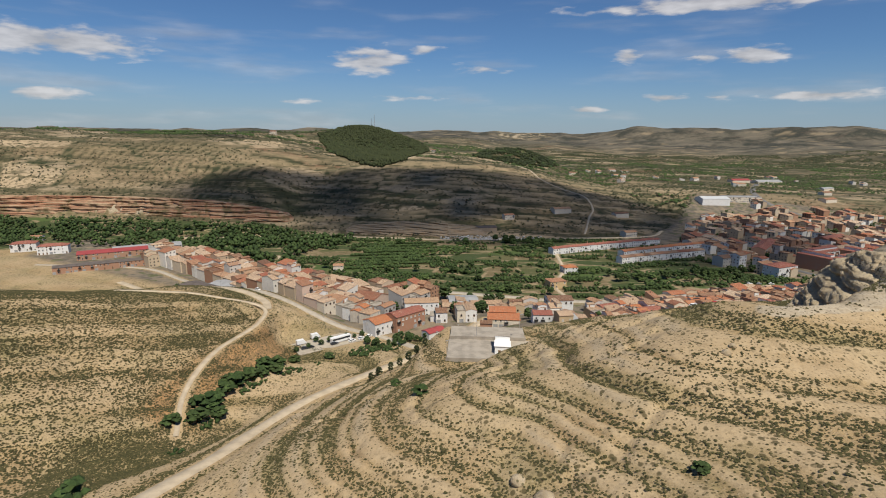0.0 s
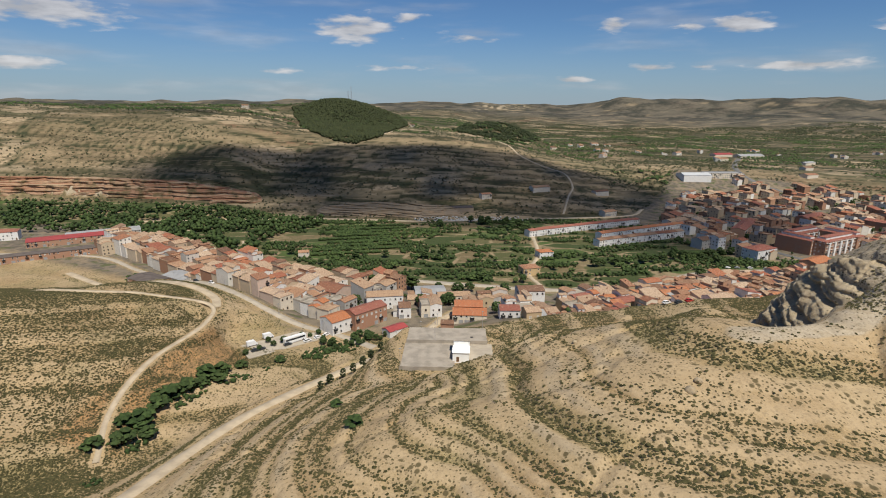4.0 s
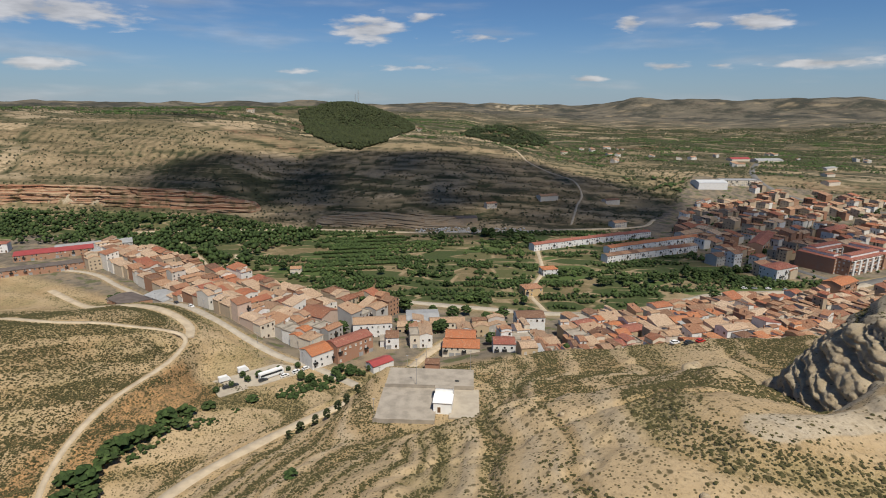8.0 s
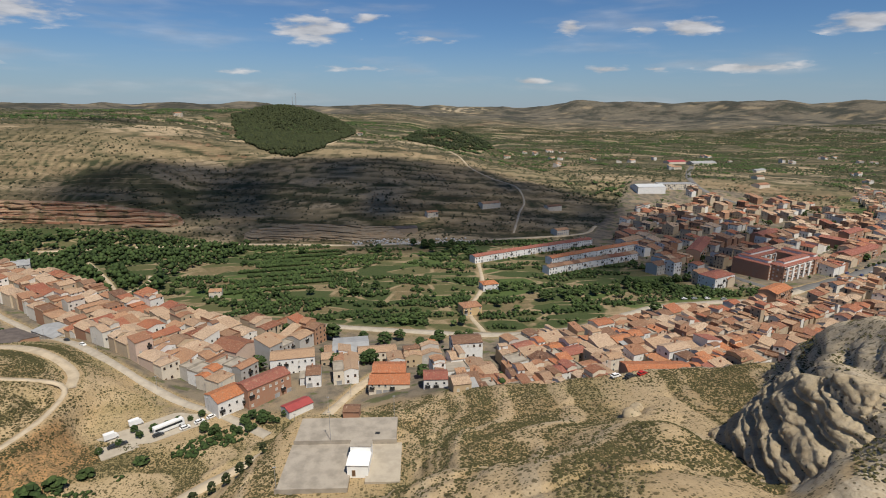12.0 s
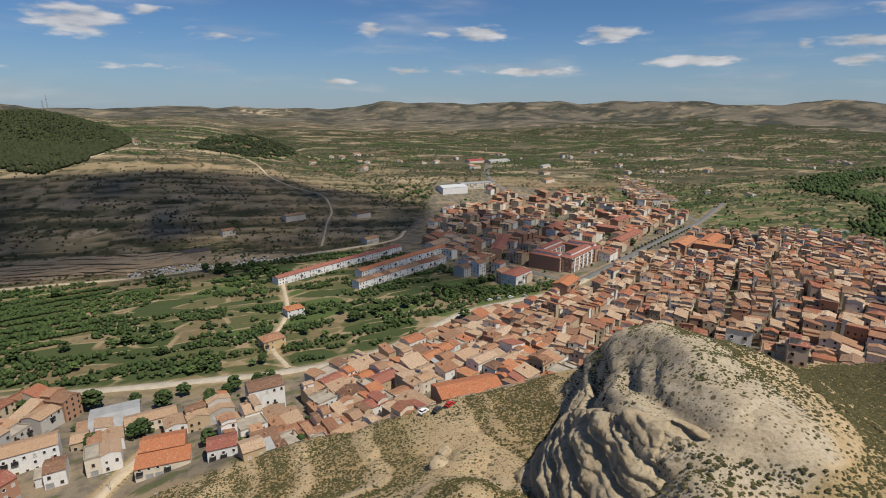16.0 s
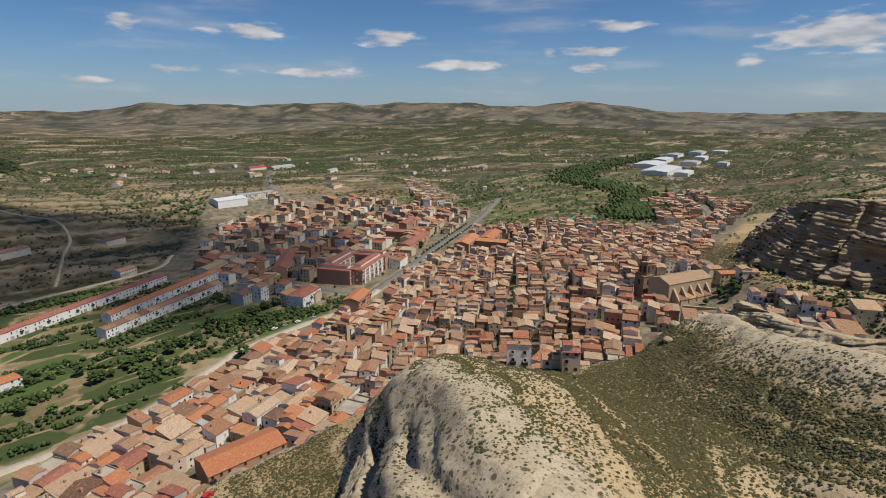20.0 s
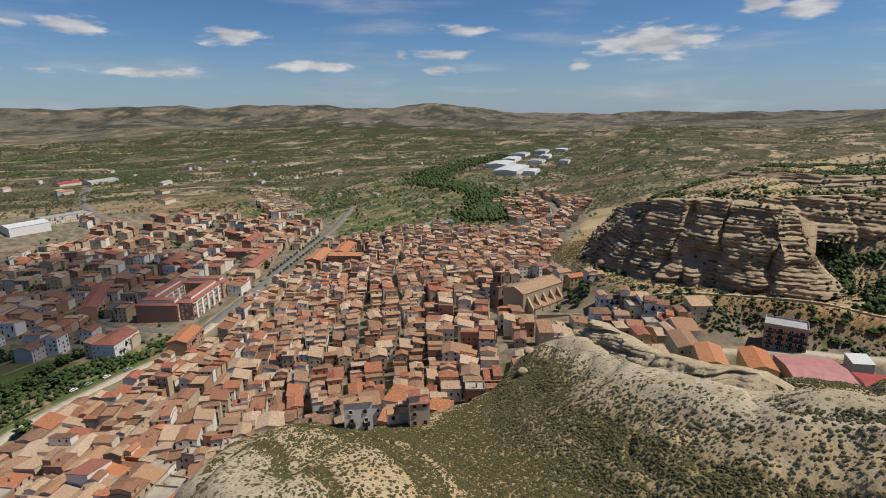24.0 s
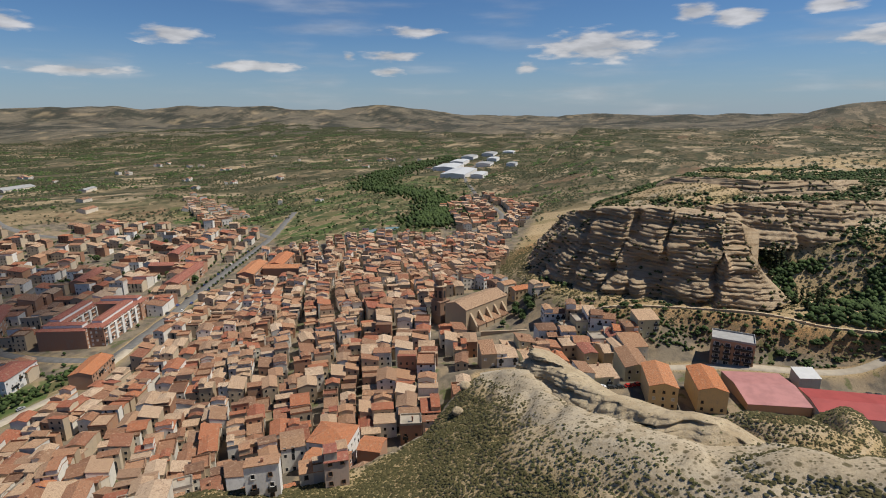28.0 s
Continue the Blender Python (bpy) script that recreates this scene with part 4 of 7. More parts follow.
for (name, width, mat, label, _), line in zip(ROADS, ROAD_LINES):
    build_road(name, width, mat, label, line)

# ---------------------------------------------------------------- rock faces: beds of stone, one above the other
def rock_face(name, label, line, setback, beds, lumps, clefts, seed, step=1.2, rise=0.45, back=26.0, power=1.15, sink=9.0, mat="rock", hollow=0.0, smooth=8, dip=0.42, thick=6.0, rough=0.9):
    """line: (x, y, foot height, top height), the rock on its left hand. The face climbs from the foot and leans back by setback."""
    p = np.array(line, float)
    seg = np.r_[0, np.cumsum(np.hypot(*np.diff(p[:, :2], axis=0).T))]
    s = np.arange(0, seg[-1], step)
    q = np.stack([np.interp(s, seg, p[:, k]) for k in range(4)], -1)
    for _ in range(smooth):
        q[1:-1] = (q[:-2] + 2 * q[1:-1] + q[2:]) / 4
    d = np.gradient(q[:, :2], axis=0)
    d /= np.hypot(d[:, 0], d[:, 1])[:, None]
    inner = np.c_[-d[:, 1], d[:, 0]]
    rows = int((q[:, 3] - q[:, 2]).max() / rise)
    v = np.r_[np.linspace(0, 1, rows), np.linspace(1.06, 2.0, 16)]
    S, V = np.meshgrid(s, v, indexing="ij")
    foot, top = q[:, 2:3] - 1.5, q[:, 3:4]
    edge = np.clip(np.minimum(s, s[-1] - s) / 14, 0, 1)[:, None]
    Z = np.where(V <= 1, foot + np.minimum(V, 1) * (top - foot) * (0.25 + 0.75 * edge), top * 1.0)
    inward = np.where(V <= 1, setback * np.minimum(V, 1) ** power, setback + (V - 1) * back)
    Zs = Z + 2.2 * fbm(S / 34, Z / 60, 3, seed)
    Zs = Zs + 1.2 * fbm(S / 9, Z / 9, 2, seed + 2)
    bed = vnoise(Zs / 2.6, S / 45, seed + 3) * 0.6 + vnoise(Zs / 1.1, S / 18, seed + 5) * 0.4
    bed = sstep(0.28, 0.62, bed)
    lump = fbm(S / 13, Z / 7, 4, seed + 7) * 2
    cleft = np.abs(fbm(S / 30 + 0.5 * fbm(S / 12, Z / 12, 2, seed + 9), Z / 90, 3, seed + 11))
    out = beds * (bed - 0.5) + lumps * lump - clefts * (1 - sstep(0.0, 0.075, cleft))
    if hollow:
        # rounded beds that dip along the face, with deep notches worn between them
        bent = Z + dip * S + 0.42 * thick * fbm(S / 22, Z / 22, 3, seed + 15) + 0.25 * thick * fbm(S / 6, Z / 6, 2, seed + 16)
        ph = bent / thick + 0.7 * vnoise(bent / (2.3 * thick), 0 * S, seed + 17)
        ph = ph - np.floor(ph)
        near = np.minimum(ph, 1 - ph)
        roll = sstep(0.0, 0.2, near) * 0.75 + 0.25 * (1 - (2 * ph - 1) ** 2)
        small = (bent * 3.3 / thick + 1.5 * vnoise(S / 14, Z / 5, seed + 18)) % 1.0
        roll = roll + 0.2 * sstep(0.0, 0.3, np.minimum(small, 1 - small))
        worn = 0.25 + 1.1 * vnoise(S / 17, bent / (1.4 * thick), seed + 19)
        out = out + hollow * worn * (roll - 0.85) + rough * (fbm(S / 2.4, Z / 2.4, 3, seed + 21) + 1.3 * fbm(S / 6.5, Z / 4.5, 3, seed + 22))
    inward = inward - out * edge * np.where(V <= 1, 1, np.clip(2 - V, 0, 1) * 0.5)
    X, Y = q[:, 0:1] + inner[:, 0:1] * inward, q[:, 1:2] + inner[:, 1:2] * inward
    drop = np.where(V > 1, -(V - 1) ** 2 * sink + 1.6 * fbm(X / 9, Y / 9, 3, seed + 13) * np.clip(2 - V, 0, 1), 0)
    Z = Z + drop - np.where(V > 1, (1 - edge) * 6, 0)
    n, m = Z.shape
    i = np.arange(n - 1)[:, None] * m + np.arange(m - 1)[None]
    quads = np.stack([i, i + m, i + m + 1, i + 1], -1).reshape(-1, 4)
    me = bpy.data.meshes.new(name)
    me.vertices.add(n * m)
    me.vertices.foreach_set("co", np.stack([X, Y, Z], -1).astype(np.float32).ravel())
    me.loops.add(quads.size)
    me.loops.foreach_set("vertex_index", quads.ravel().astype(np.int32))
    me.polygons.add(len(quads))
    me.polygons.foreach_set("loop_start", np.arange(0, quads.size, 4, dtype=np.int32))
    me.update()
    me.validate()
    me.materials.append(M[mat])
    if mat == "pale_rock":
        me.polygons.foreach_set("use_smooth", np.ones(len(quads), dtype=bool))
    return tagged(new(name, me), label, "rock", kind="structure")


rock_face("cliff", "layered tan sandstone cliff with ledges and clefts", [(690, 132, 18, 60), (560, 182, 30, 72), (500, 176, 36, 82), (458, 160, 44, 88), (432, 134, 47, 95), (419, 106, 49, 98), (412, 78, 51, 99), (410, 44, 53, 97), (424, 14, 60, 93)], 31, 2.6, 5.5, 6.0, 400, rise=0.35, back=46, sink=7.0, hollow=2.1, dip=0.05, thick=2.1, rough=3.0)
rock_face("cliff", "layered tan sandstone cliff above the ravine", [(470, 78, 86, 94), (460, 48, 80, 98), (462, 22, 78, 100), (472, -20, 80, 102), (500, -60, 82, 100), (520, -120, 82, 98)], 20, 2.0, 4.0, 4.0, 430, step=1.2, rise=0.45, hollow=2.2, dip=0.05, thick=2.3, rough=2.2)
rock_face("cliff", "layered tan sandstone ledges on the plateau", [(560, 96, 92, 103), (540, 60, 93, 106), (528, 20, 94, 106), (545, -30, 95, 106), (590, -70, 95, 104)], 16, 1.8, 2.8, 1.5, 440, step=1.5, rise=0.5, hollow=1.8, dip=-0.04, thick=3.0)
rock_face("rock_outcrop", "pale rounded conglomerate outcrop with dark hollows", [(173, 194, 30, 60), (152, 191, 30, 62), (132, 179, 36, 64), (114, 163, 44, 67), (99, 149, 52, 73), (94, 136, 58, 80), (91, 121, 62, 86), (94, 106, 71, 88.5), (101, 94, 75, 88.5), (114, 85, 79, 88)], 14, 0.3, 1.6, 1.0, 460, step=0.5, rise=0.3, back=10, sink=6.0, mat="pale_rock", hollow=4.0, smooth=40, dip=0.13, thick=6.4, rough=2.0)
rock_face("rock_crest", "pale rounded rock crest with hollows along the ridge", [(281, 124, 40, 69), (270, 131, 44, 78), (254, 120, 60, 81), (239, 109, 68, 84), (224, 98, 75, 88), (213, 82, 81, 91), (203, 58, 88, 96)], 16, 0.4, 2.4, 1.4, 490, step=0.5, rise=0.3, back=13, sink=6.0, mat="pale_rock", hollow=2.2, smooth=40, dip=-0.3, thick=3.6, rough=3.0)
rock_face("red_bluff", "banded reddish bluff at the foot of the north slope", [(-215, 616, 2, 18), (-255, 614, 4, 26), (-330, 620, 5, 36), (-450, 628, 5, 39), (-560, 618, 5, 40), (-700, 622, 4, 40)][::-1], 14, 2.4, 3.0, 2.4, 520, step=2.0, rise=0.7, back=30, sink=3.0, mat="red_rock", hollow=2.6, dip=0.03, thick=5.0)
rock_face("bluff", "pale stepped bluff above the garden track", [(-150, 588, 1, 10), (-80, 590, 2, 16), (-20, 580, 2, 15), (30, 596, 2, 10)], 16, 2.2, 2.4, 1.0, 540, step=1.3, rise=0.4, back=5, sink=2.0, hollow=2.4, dip=0.06, thick=2.6)

# ---------------------------------------------------------------- windows, doors and the like, shared by all houses
def window_mesh(name, w, h, mats, sill=0.1, t=0.09, depth=0.1):
    """A framed opening in the plane y = 0 that looks to -y, in one piece: frame, reveal and recessed pane."""
    a, b = w / 2, h / 2
    v = [(sx * (a + (sill if sz < 0 else 0)), 0.0, sz * b) for sx, sz in ((-1, -1), (1, -1), (1, 1), (-1, 1))]
    v += [(x, -depth - (0.08 if z < 0 and sill else 0), z) for x, _, z in v[:4]]
    v += [(sx * (a - t), -depth, sz * (b - t)) for sx, sz in ((-1, -1), (1, -1), (1, 1), (-1, 1))]
    v += [(sx * (a - t), -0.015, sz * (b - t)) for sx, sz in ((-1, -1), (1, -1), (1, 1), (-1, 1))]
    f = []
    for k in range(4):
        j = (k + 1) % 4
        f += [(k, j, 4 + j, 4 + k), (4 + k, 4 + j, 8 + j, 8 + k), (8 + k, 8 + j, 12 + j, 12 + k)]
    return mesh_of(name, v, f + [(12, 13, 14, 15)], mats, [0] * 12 + [1])


def tray_mesh(name, w, d, h, mats):
    """A balcony: floor and parapet in one piece."""
    o = [(-w / 2, -d), (w / 2, -d), (w / 2, 0), (-w / 2, 0)]
    i = [(-w / 2 + 0.1, -d + 0.1), (w / 2 - 0.1, -d + 0.1), (w / 2 - 0.1, 0), (-w / 2 + 0.1, 0)]
    v = [(x, y, -h / 2) for x, y in o] + [(x, y, h / 2) for x, y in o] + [(x, y, h / 2) for x, y in i] + [(x, y, -h / 2 + 0.15) for x, y in i]
    f = [(3, 2, 1, 0)] + [q for k in range(4) for q in ((k, (k + 1) % 4, 4 + (k + 1) % 4, 4 + k), (4 + k, 4 + (k + 1) % 4, 8 + (k + 1) % 4, 8 + k), (8 + k, 8 + (k + 1) % 4, 12 + (k + 1) % 4, 12 + k))] + [(12, 13, 14, 15)]
    return mesh_of(name, v, f, mats)


WINDOWS = {"white": window_mesh("window", 1.05, 1.4, ["frame", "glass"]), "brown": window_mesh("window", 1.0, 1.35, ["brown_frame", "glass"]),
           "blind": window_mesh("window", 1.1, 1.4, ["frame", "blind"]), "small": window_mesh("window", 0.7, 0.8, ["brown_frame", "glass"])}
BALCONY = tray_mesh("balcony", 2.2, 0.9, 1.1, ["iron"])
DOOR = window_mesh("door", 1.15, 2.2, ["stone", "brown_frame"], 0)
GARAGE = window_mesh("garage_door", 2.6, 2.4, ["grey", "metal_grey"], 0)
CHIMNEY = mesh_of("chimney", *boxes([(-0.35, -0.35, -0.9, 0.35, 0.35, 0.9), (-0.45, -0.45, 0.9, 0.45, 0.45, 1.02), (-0.3, -0.3, 1.02, 0.3, 0.3, 1.25)]), ["brick"])

FAR = {"v": [], "f": [], "i": []}
HOUSES = []


def wall_faces(l, w, h, low, shape, pitch):
    """Walls about the origin; the ridge runs along x."""
    a, b = l / 2, w / 2
    v = [(-a, -b, low), (a, -b, low), (a, b, low), (-a, b, low), (-a, -b, h), (a, -b, h), (a, b, h), (-a, b, h)]
    if shape == "gable":
        g = b * pitch
        v += [(-a, 0, h + g), (a, 0, h + g)]
        f = [(0, 1, 5, 4), (2, 3, 7, 6), (1, 2, 6, 9, 5), (3, 0, 4, 8, 7)]
    elif shape == "mono":
        g = w * pitch * 0.8
        v[6], v[7] = (a, b, h + g), (-a, b, h + g)
        f = [(0, 1, 5, 4), (2, 3, 7, 6), (1, 2, 6, 5), (3, 0, 4, 7)]
    else:
        f = [(0, 1, 5, 4), (2, 3, 7, 6), (1, 2, 6, 5), (3, 0, 4, 7)]
    return v, f


def roof_faces(l, w, h, shape, pitch):
    o, t = 0.28, 0.22
    a, b = l / 2 + 0.14, w / 2 + o
    if shape == "gable":
        e, r = h - o * pitch, h + w / 2 * pitch
        low = [(-a, -b, e), (-a, 0, r), (-a, b, e), (a, -b, e), (a, 0, r), (a, b, e)]
        v = low + [(x, y, z + t) for x, y, z in low]
        f = [(6, 9, 10, 7), (7, 10, 11, 8), (0, 1, 4, 3), (1, 2, 5, 4), (0, 3, 9, 6), (5, 2, 8, 11), (1, 0, 6, 7), (2, 1, 7, 8), (3, 4, 10, 9), (4, 5, 11, 10)]
    elif shape == "mono":
        s = pitch * 0.8
        e, r = h - o * s, h + (w + o) * s
        low = [(-a, -b, e), (a, -b, e), (a, b, r), (-a, b, r)]
        v = low + [(x, y, z + t) for x, y, z in low]
        f = [(4, 5, 6, 7), (3, 2, 1, 0), (0, 1, 5, 4), (1, 2, 6, 5), (2, 3, 7, 6), (3, 0, 4, 7)]
    elif shape == "hip":
        g = min(a, b) * pitch
        k = max(a - b, 0.05)
        v = [(-a, -b, h), (a, -b, h), (a, b, h), (-a, b, h), (-a, -b, h + t), (a, -b, h + t), (a, b, h + t), (-a, b, h + t), (-k, 0, h + t + g), (k, 0, h + t + g)]
        f = [(3, 2, 1, 0), (0, 1, 5, 4), (1, 2, 6, 5), (2, 3, 7, 6), (3, 0, 4, 7), (4, 5, 9, 8), (5, 6, 9), (6, 7, 8, 9), (7, 4, 8)]
    else:
        a, b = l / 2 + 0.04, w / 2 + 0.04
        return boxes([(-a, -b, h - 0.02, a, b, h + 0.15), (-a, -b, h + 0.15, a, -b + 0.25, h + 0.95), (-a, b - 0.25, h + 0.15, a, b, h + 0.95), (-a, -b + 0.25, h + 0.15, -a + 0.25, b - 0.25, h + 0.95), (a - 0.25, -b + 0.25, h + 0.15, a, b - 0.25, h + 0.95)])
    return v, f


def openings(rng, l, w, h, sides, style, low=0.0):
    """Places of windows and doors: (x, y, z, turn, kind) about the house's base."""
    out = []
    floors = max(1, int(round((h - 0.4) / 2.9)))
    for side in sides:
        run, off, turn = (l, w / 2, 0) if side == "s" else (l, w / 2, 180) if side == "n" else (w, l / 2, 90) if side == "e" else (w, l / 2, 270)
        n = max(1, int(run / 3.0))
        for fl in range(floors):
            for k in range(n):
                if rng.random() < 0.24:
                    continue
                x = -run / 2 + run * (k + 0.5) / n + rng.uniform(-0.15, 0.15)
                z = 1.75 + fl * 2.9
                kind = style if rng.random() < 0.75 else rng.choice(("white", "brown", "blind", "small"))
                if fl == 0:
                    kind, z = rng.choice((("door", 1.1), ("garage", 1.2), (style, 1.7), (style, 1.7)))
                elif rng.random() < 0.2 and side in "sn":
                    c, s = math.cos(radians(turn)), math.sin(radians(turn))
                    out.append((x * c + off * s, x * s - off * c, 0.6 + fl * 2.9, turn, "balcony"))
                c, s = math.cos(radians(turn)), math.sin(radians(turn))
                out.append((x * c + off * s, x * s - off * c, z, turn, kind))
    return out


def chosen(kind):
    return {"door": DOOR, "garage": GARAGE, "balcony": BALCONY}.get(kind) or WINDOWS[kind]


COLOUR = {"white": "white plastered", "cream": "cream plastered", "ochre": "ochre plastered", "brick": "red brick", "grey": "bare grey rendered", "pink": "pale pink plastered", "yellow": "yellow plastered", "olive": "olive-green plastered", "stone": "old stone"}
ROOFING = {"clay": "weathered clay tile roof", "pale_tile": "pale sun-bleached tile roof", "orange": "new orange tile roof", "red": "dark red tile roof", "metal_grey": "grey sheet roof", "concrete": "flat concrete terrace", "metal_white": "white sheet roof", "metal_red": "red sheet roof", "metal_pink": "faded red sheet roof", "dark_sheet": "dark sheet roof"}


def house(x, y, l, w, h, turn, wall="white", roof="clay", shape="gable", near=True, sides="sn", style="brown", pitch=0.34, label="", category="house", name="house", group="houses of the town", seed=None, chimney=True, base=None, window_floors=True):
    rng = random.Random(seed if seed is not None else int(x * 13 + y * 7))
    c, s = math.cos(radians(turn)), math.sin(radians(turn))
    xs = np.array([x] + [x + a * l / 2 * c - b * w / 2 * s for a in (-1, 1) for b in (-1, 1)])
    ys = np.array([y] + [y + a * l / 2 * s + b * w / 2 * c for a in (-1, 1) for b in (-1, 1)])
    zs = land(xs, ys)
    z0 = float(base if base is not None else 0.55 * zs.mean() + 0.45 * zs.min())
    low = min(float(zs.min()) - z0, 0) - 1.6
    m = pose(x, y, z0, 0, 0, turn)
    wv, wf = wall_faces(l, w, h, low, shape, pitch)
    rv, rf = roof_faces(l, w, h, shape, pitch)
    holes = openings(rng, l, w, h, sides, style) if window_floors else []
    loft = None
    if name == "house" and chimney and shape == "gable" and rng.random() < 0.3:
        # a raised part across the ridge
        ut = rng.choice((0, 90))
        ul, uw = (l * rng.uniform(0.4, 0.6), w * 0.9) if ut == 0 else (w * 0.94, l * rng.uniform(0.35, 0.55))
        loft = (ul, uw, h + rng.uniform(1.6, 2.8), rng.choice((-1, 1)) * (l / 2 - (ul if ut == 0 else uw) / 2 - 0.06), 0.0, ut)
    if not near:
        paint = {"white": 0, "brick": 3}.get(wall, 4)
        cover_mat = {"red": 5, "orange": 5, "pale_tile": 6}.get(roof, 1)
        for verts, faces, mat in ((wv, wf, paint), (rv, rf, cover_mat)):
            b = len(FAR["v"])
            FAR["v"] += [tuple(m @ Vector(p)) for p in verts]
            FAR["f"] += [tuple(b + k for k in q) for q in faces]
            FAR["i"] += [mat] * len(faces)
        if loft:
            q = m @ pose(loft[3], loft[4], 0, 0, 0, loft[5])
            for (verts, faces), mat in ((wall_faces(loft[0], loft[1], loft[2], h - 1.0, "gable", pitch), paint), (roof_faces(loft[0], loft[1], loft[2], "gable", pitch), cover_mat)):
                b = len(FAR["v"])
                FAR["v"] += [tuple(q @ Vector(p)) for p in verts]
                FAR["f"] += [tuple(b + k for k in face) for face in faces]
                FAR["i"] += [mat] * len(faces)
        for px, py, pz, pt, kind in holes:
            q = m @ pose(px, py, pz, 0, 0, pt)
            hw, hh = (0.5, 0.65) if kind not in ("door", "garage", "balcony") else (0.6, 1.05)
            b = len(FAR["v"])
            FAR["v"] += [tuple(q @ Vector(p)) for p in ((-hw, -0.05, -hh), (hw, -0.05, -hh), (hw, -0.05, hh), (-hw, -0.05, hh), (-hw - 0.1, 0.0, -hh - 0.1), (hw + 0.1, 0.0, -hh - 0.1), (hw + 0.1, 0.0, hh + 0.1), (-hw - 0.1, 0.0, hh + 0.1))]
            FAR["f"] += [(b, b + 1, b + 2, b + 3), (b + 4, b + 5, b + 1, b), (b + 5, b + 6, b + 2, b + 1), (b + 6, b + 7, b + 3, b + 2), (b + 7, b + 4, b, b + 3)]
            FAR["i"] += [2] + [paint] * 4
        return None
    top = tagged(new(name, None), label or "%s house under a %s" % (COLOUR.get(wall, wall), ROOFING.get(roof, roof)), category, group)
    top.empty_display_size = 0.5
    top.matrix_basis = m
    part("wall", mesh_of("wall", wv, wf, [wall]), top)
    cover = part("roof", mesh_of("roof", rv, rf, [roof]), top)
    if chimney and shape == "gable" and rng.random() < 0.4:
        # a lower lean-to against the back or the gable
        al, aw, ah = rng.uniform(2.6, 4.2), w * rng.uniform(0.5, 0.9), h * rng.uniform(0.5, 0.78)
        av, af = wall_faces(al, aw, ah, low, "flat", 0.3)
        shift = (l / 2 + al / 2 - 0.02) * rng.choice((-1, 1))
        annex = part("annex", mesh_of("annex", av, af, [rng.choice((wall, "grey", "cream"))]), top, pose(shift, rng.uniform(-0.1, 0.1) * w, 0))
        av, af = roof_faces(al, aw, ah, "mono", 0.22)
        part("annex_roof", mesh_of("annex_roof", av, af, [rng.choice((roof, "clay", "metal_grey", "concrete"))]), annex)
    if loft:
        ul, uw, uh, ux, uy, ut = loft
        upper = part("upper_storey", mesh_of("upper_storey", *wall_faces(ul, uw, uh, h - 1.0, "gable", pitch), [rng.choice((wall, "cream", "white"))]), top, pose(ux, uy, 0, 0, 0, ut))
        part("upper_roof", mesh_of("upper_roof", *roof_faces(ul, uw, uh, "gable", pitch), [roof]), upper)
        part("window", WINDOWS["small"], upper, pose(0, -uw / 2, uh - 1.0))
    for px, py, pz, pt, kind in holes:
        part({"door": "door", "garage": "garage_door", "balcony": "balcony"}.get(kind, "window"), chosen(kind), top, pose(px, py, pz, 0, 0, pt))
    if chimney and rng.random() < 0.5:
        k = rng.uniform(-0.3, 0.3)
        part("chimney", CHIMNEY, cover, pose(k * l, w * 0.18, h + w * 0.3 * pitch + 0.7))
    HOUSES.append(top)
    return top


# ---------------------------------------------------------------- quarters of the town, row by row
KEEP_OFF = []
for line, (name, width, *_) in zip(ROAD_LINES, ROADS):
    KEEP_OFF.append(([tuple(p) for p in line[::3]] + [tuple(line[-1])], width / 2 + (8.5 if name == "river_road" else 5.0)))
CLEAR = [(-40, 286, 13), (-76, 309, 12), (3, 299, 12), (138, 249, 18), (10, 262, 17), (52, 306, 17), (31, 247, 12), (-50, 255, 20), (-30, 243, 9), (350, 448, 38), (332, 416, 14), (513, 425, 34), (410, 180, 26), (398, 152, 20), (401, 201, 8), (416, 152, 16), (-84, 232, 26), (258, 182, 17), (268, 172, 8), (360, 16, 32), (318, 68, 22), (300, 380, 18), (255, 453, 14), (400, 800, 60)]


def facing(x, y, turn, both):
    """The sides that look towards the hill."""
    out = []
    for side, a in (("s", 270), ("n", 90), ("e", 0), ("w", 180)):
        n = Vector((math.cos(radians(turn + a)), math.sin(radians(turn + a))))
        out.append((n.dot(Vector((60 - x, 30 - y)).normalized()), side))
    out.sort(reverse=True)
    return out[0][1] + (out[1][1] if both and out[1][0] > 0.3 else "")


TAKEN = []


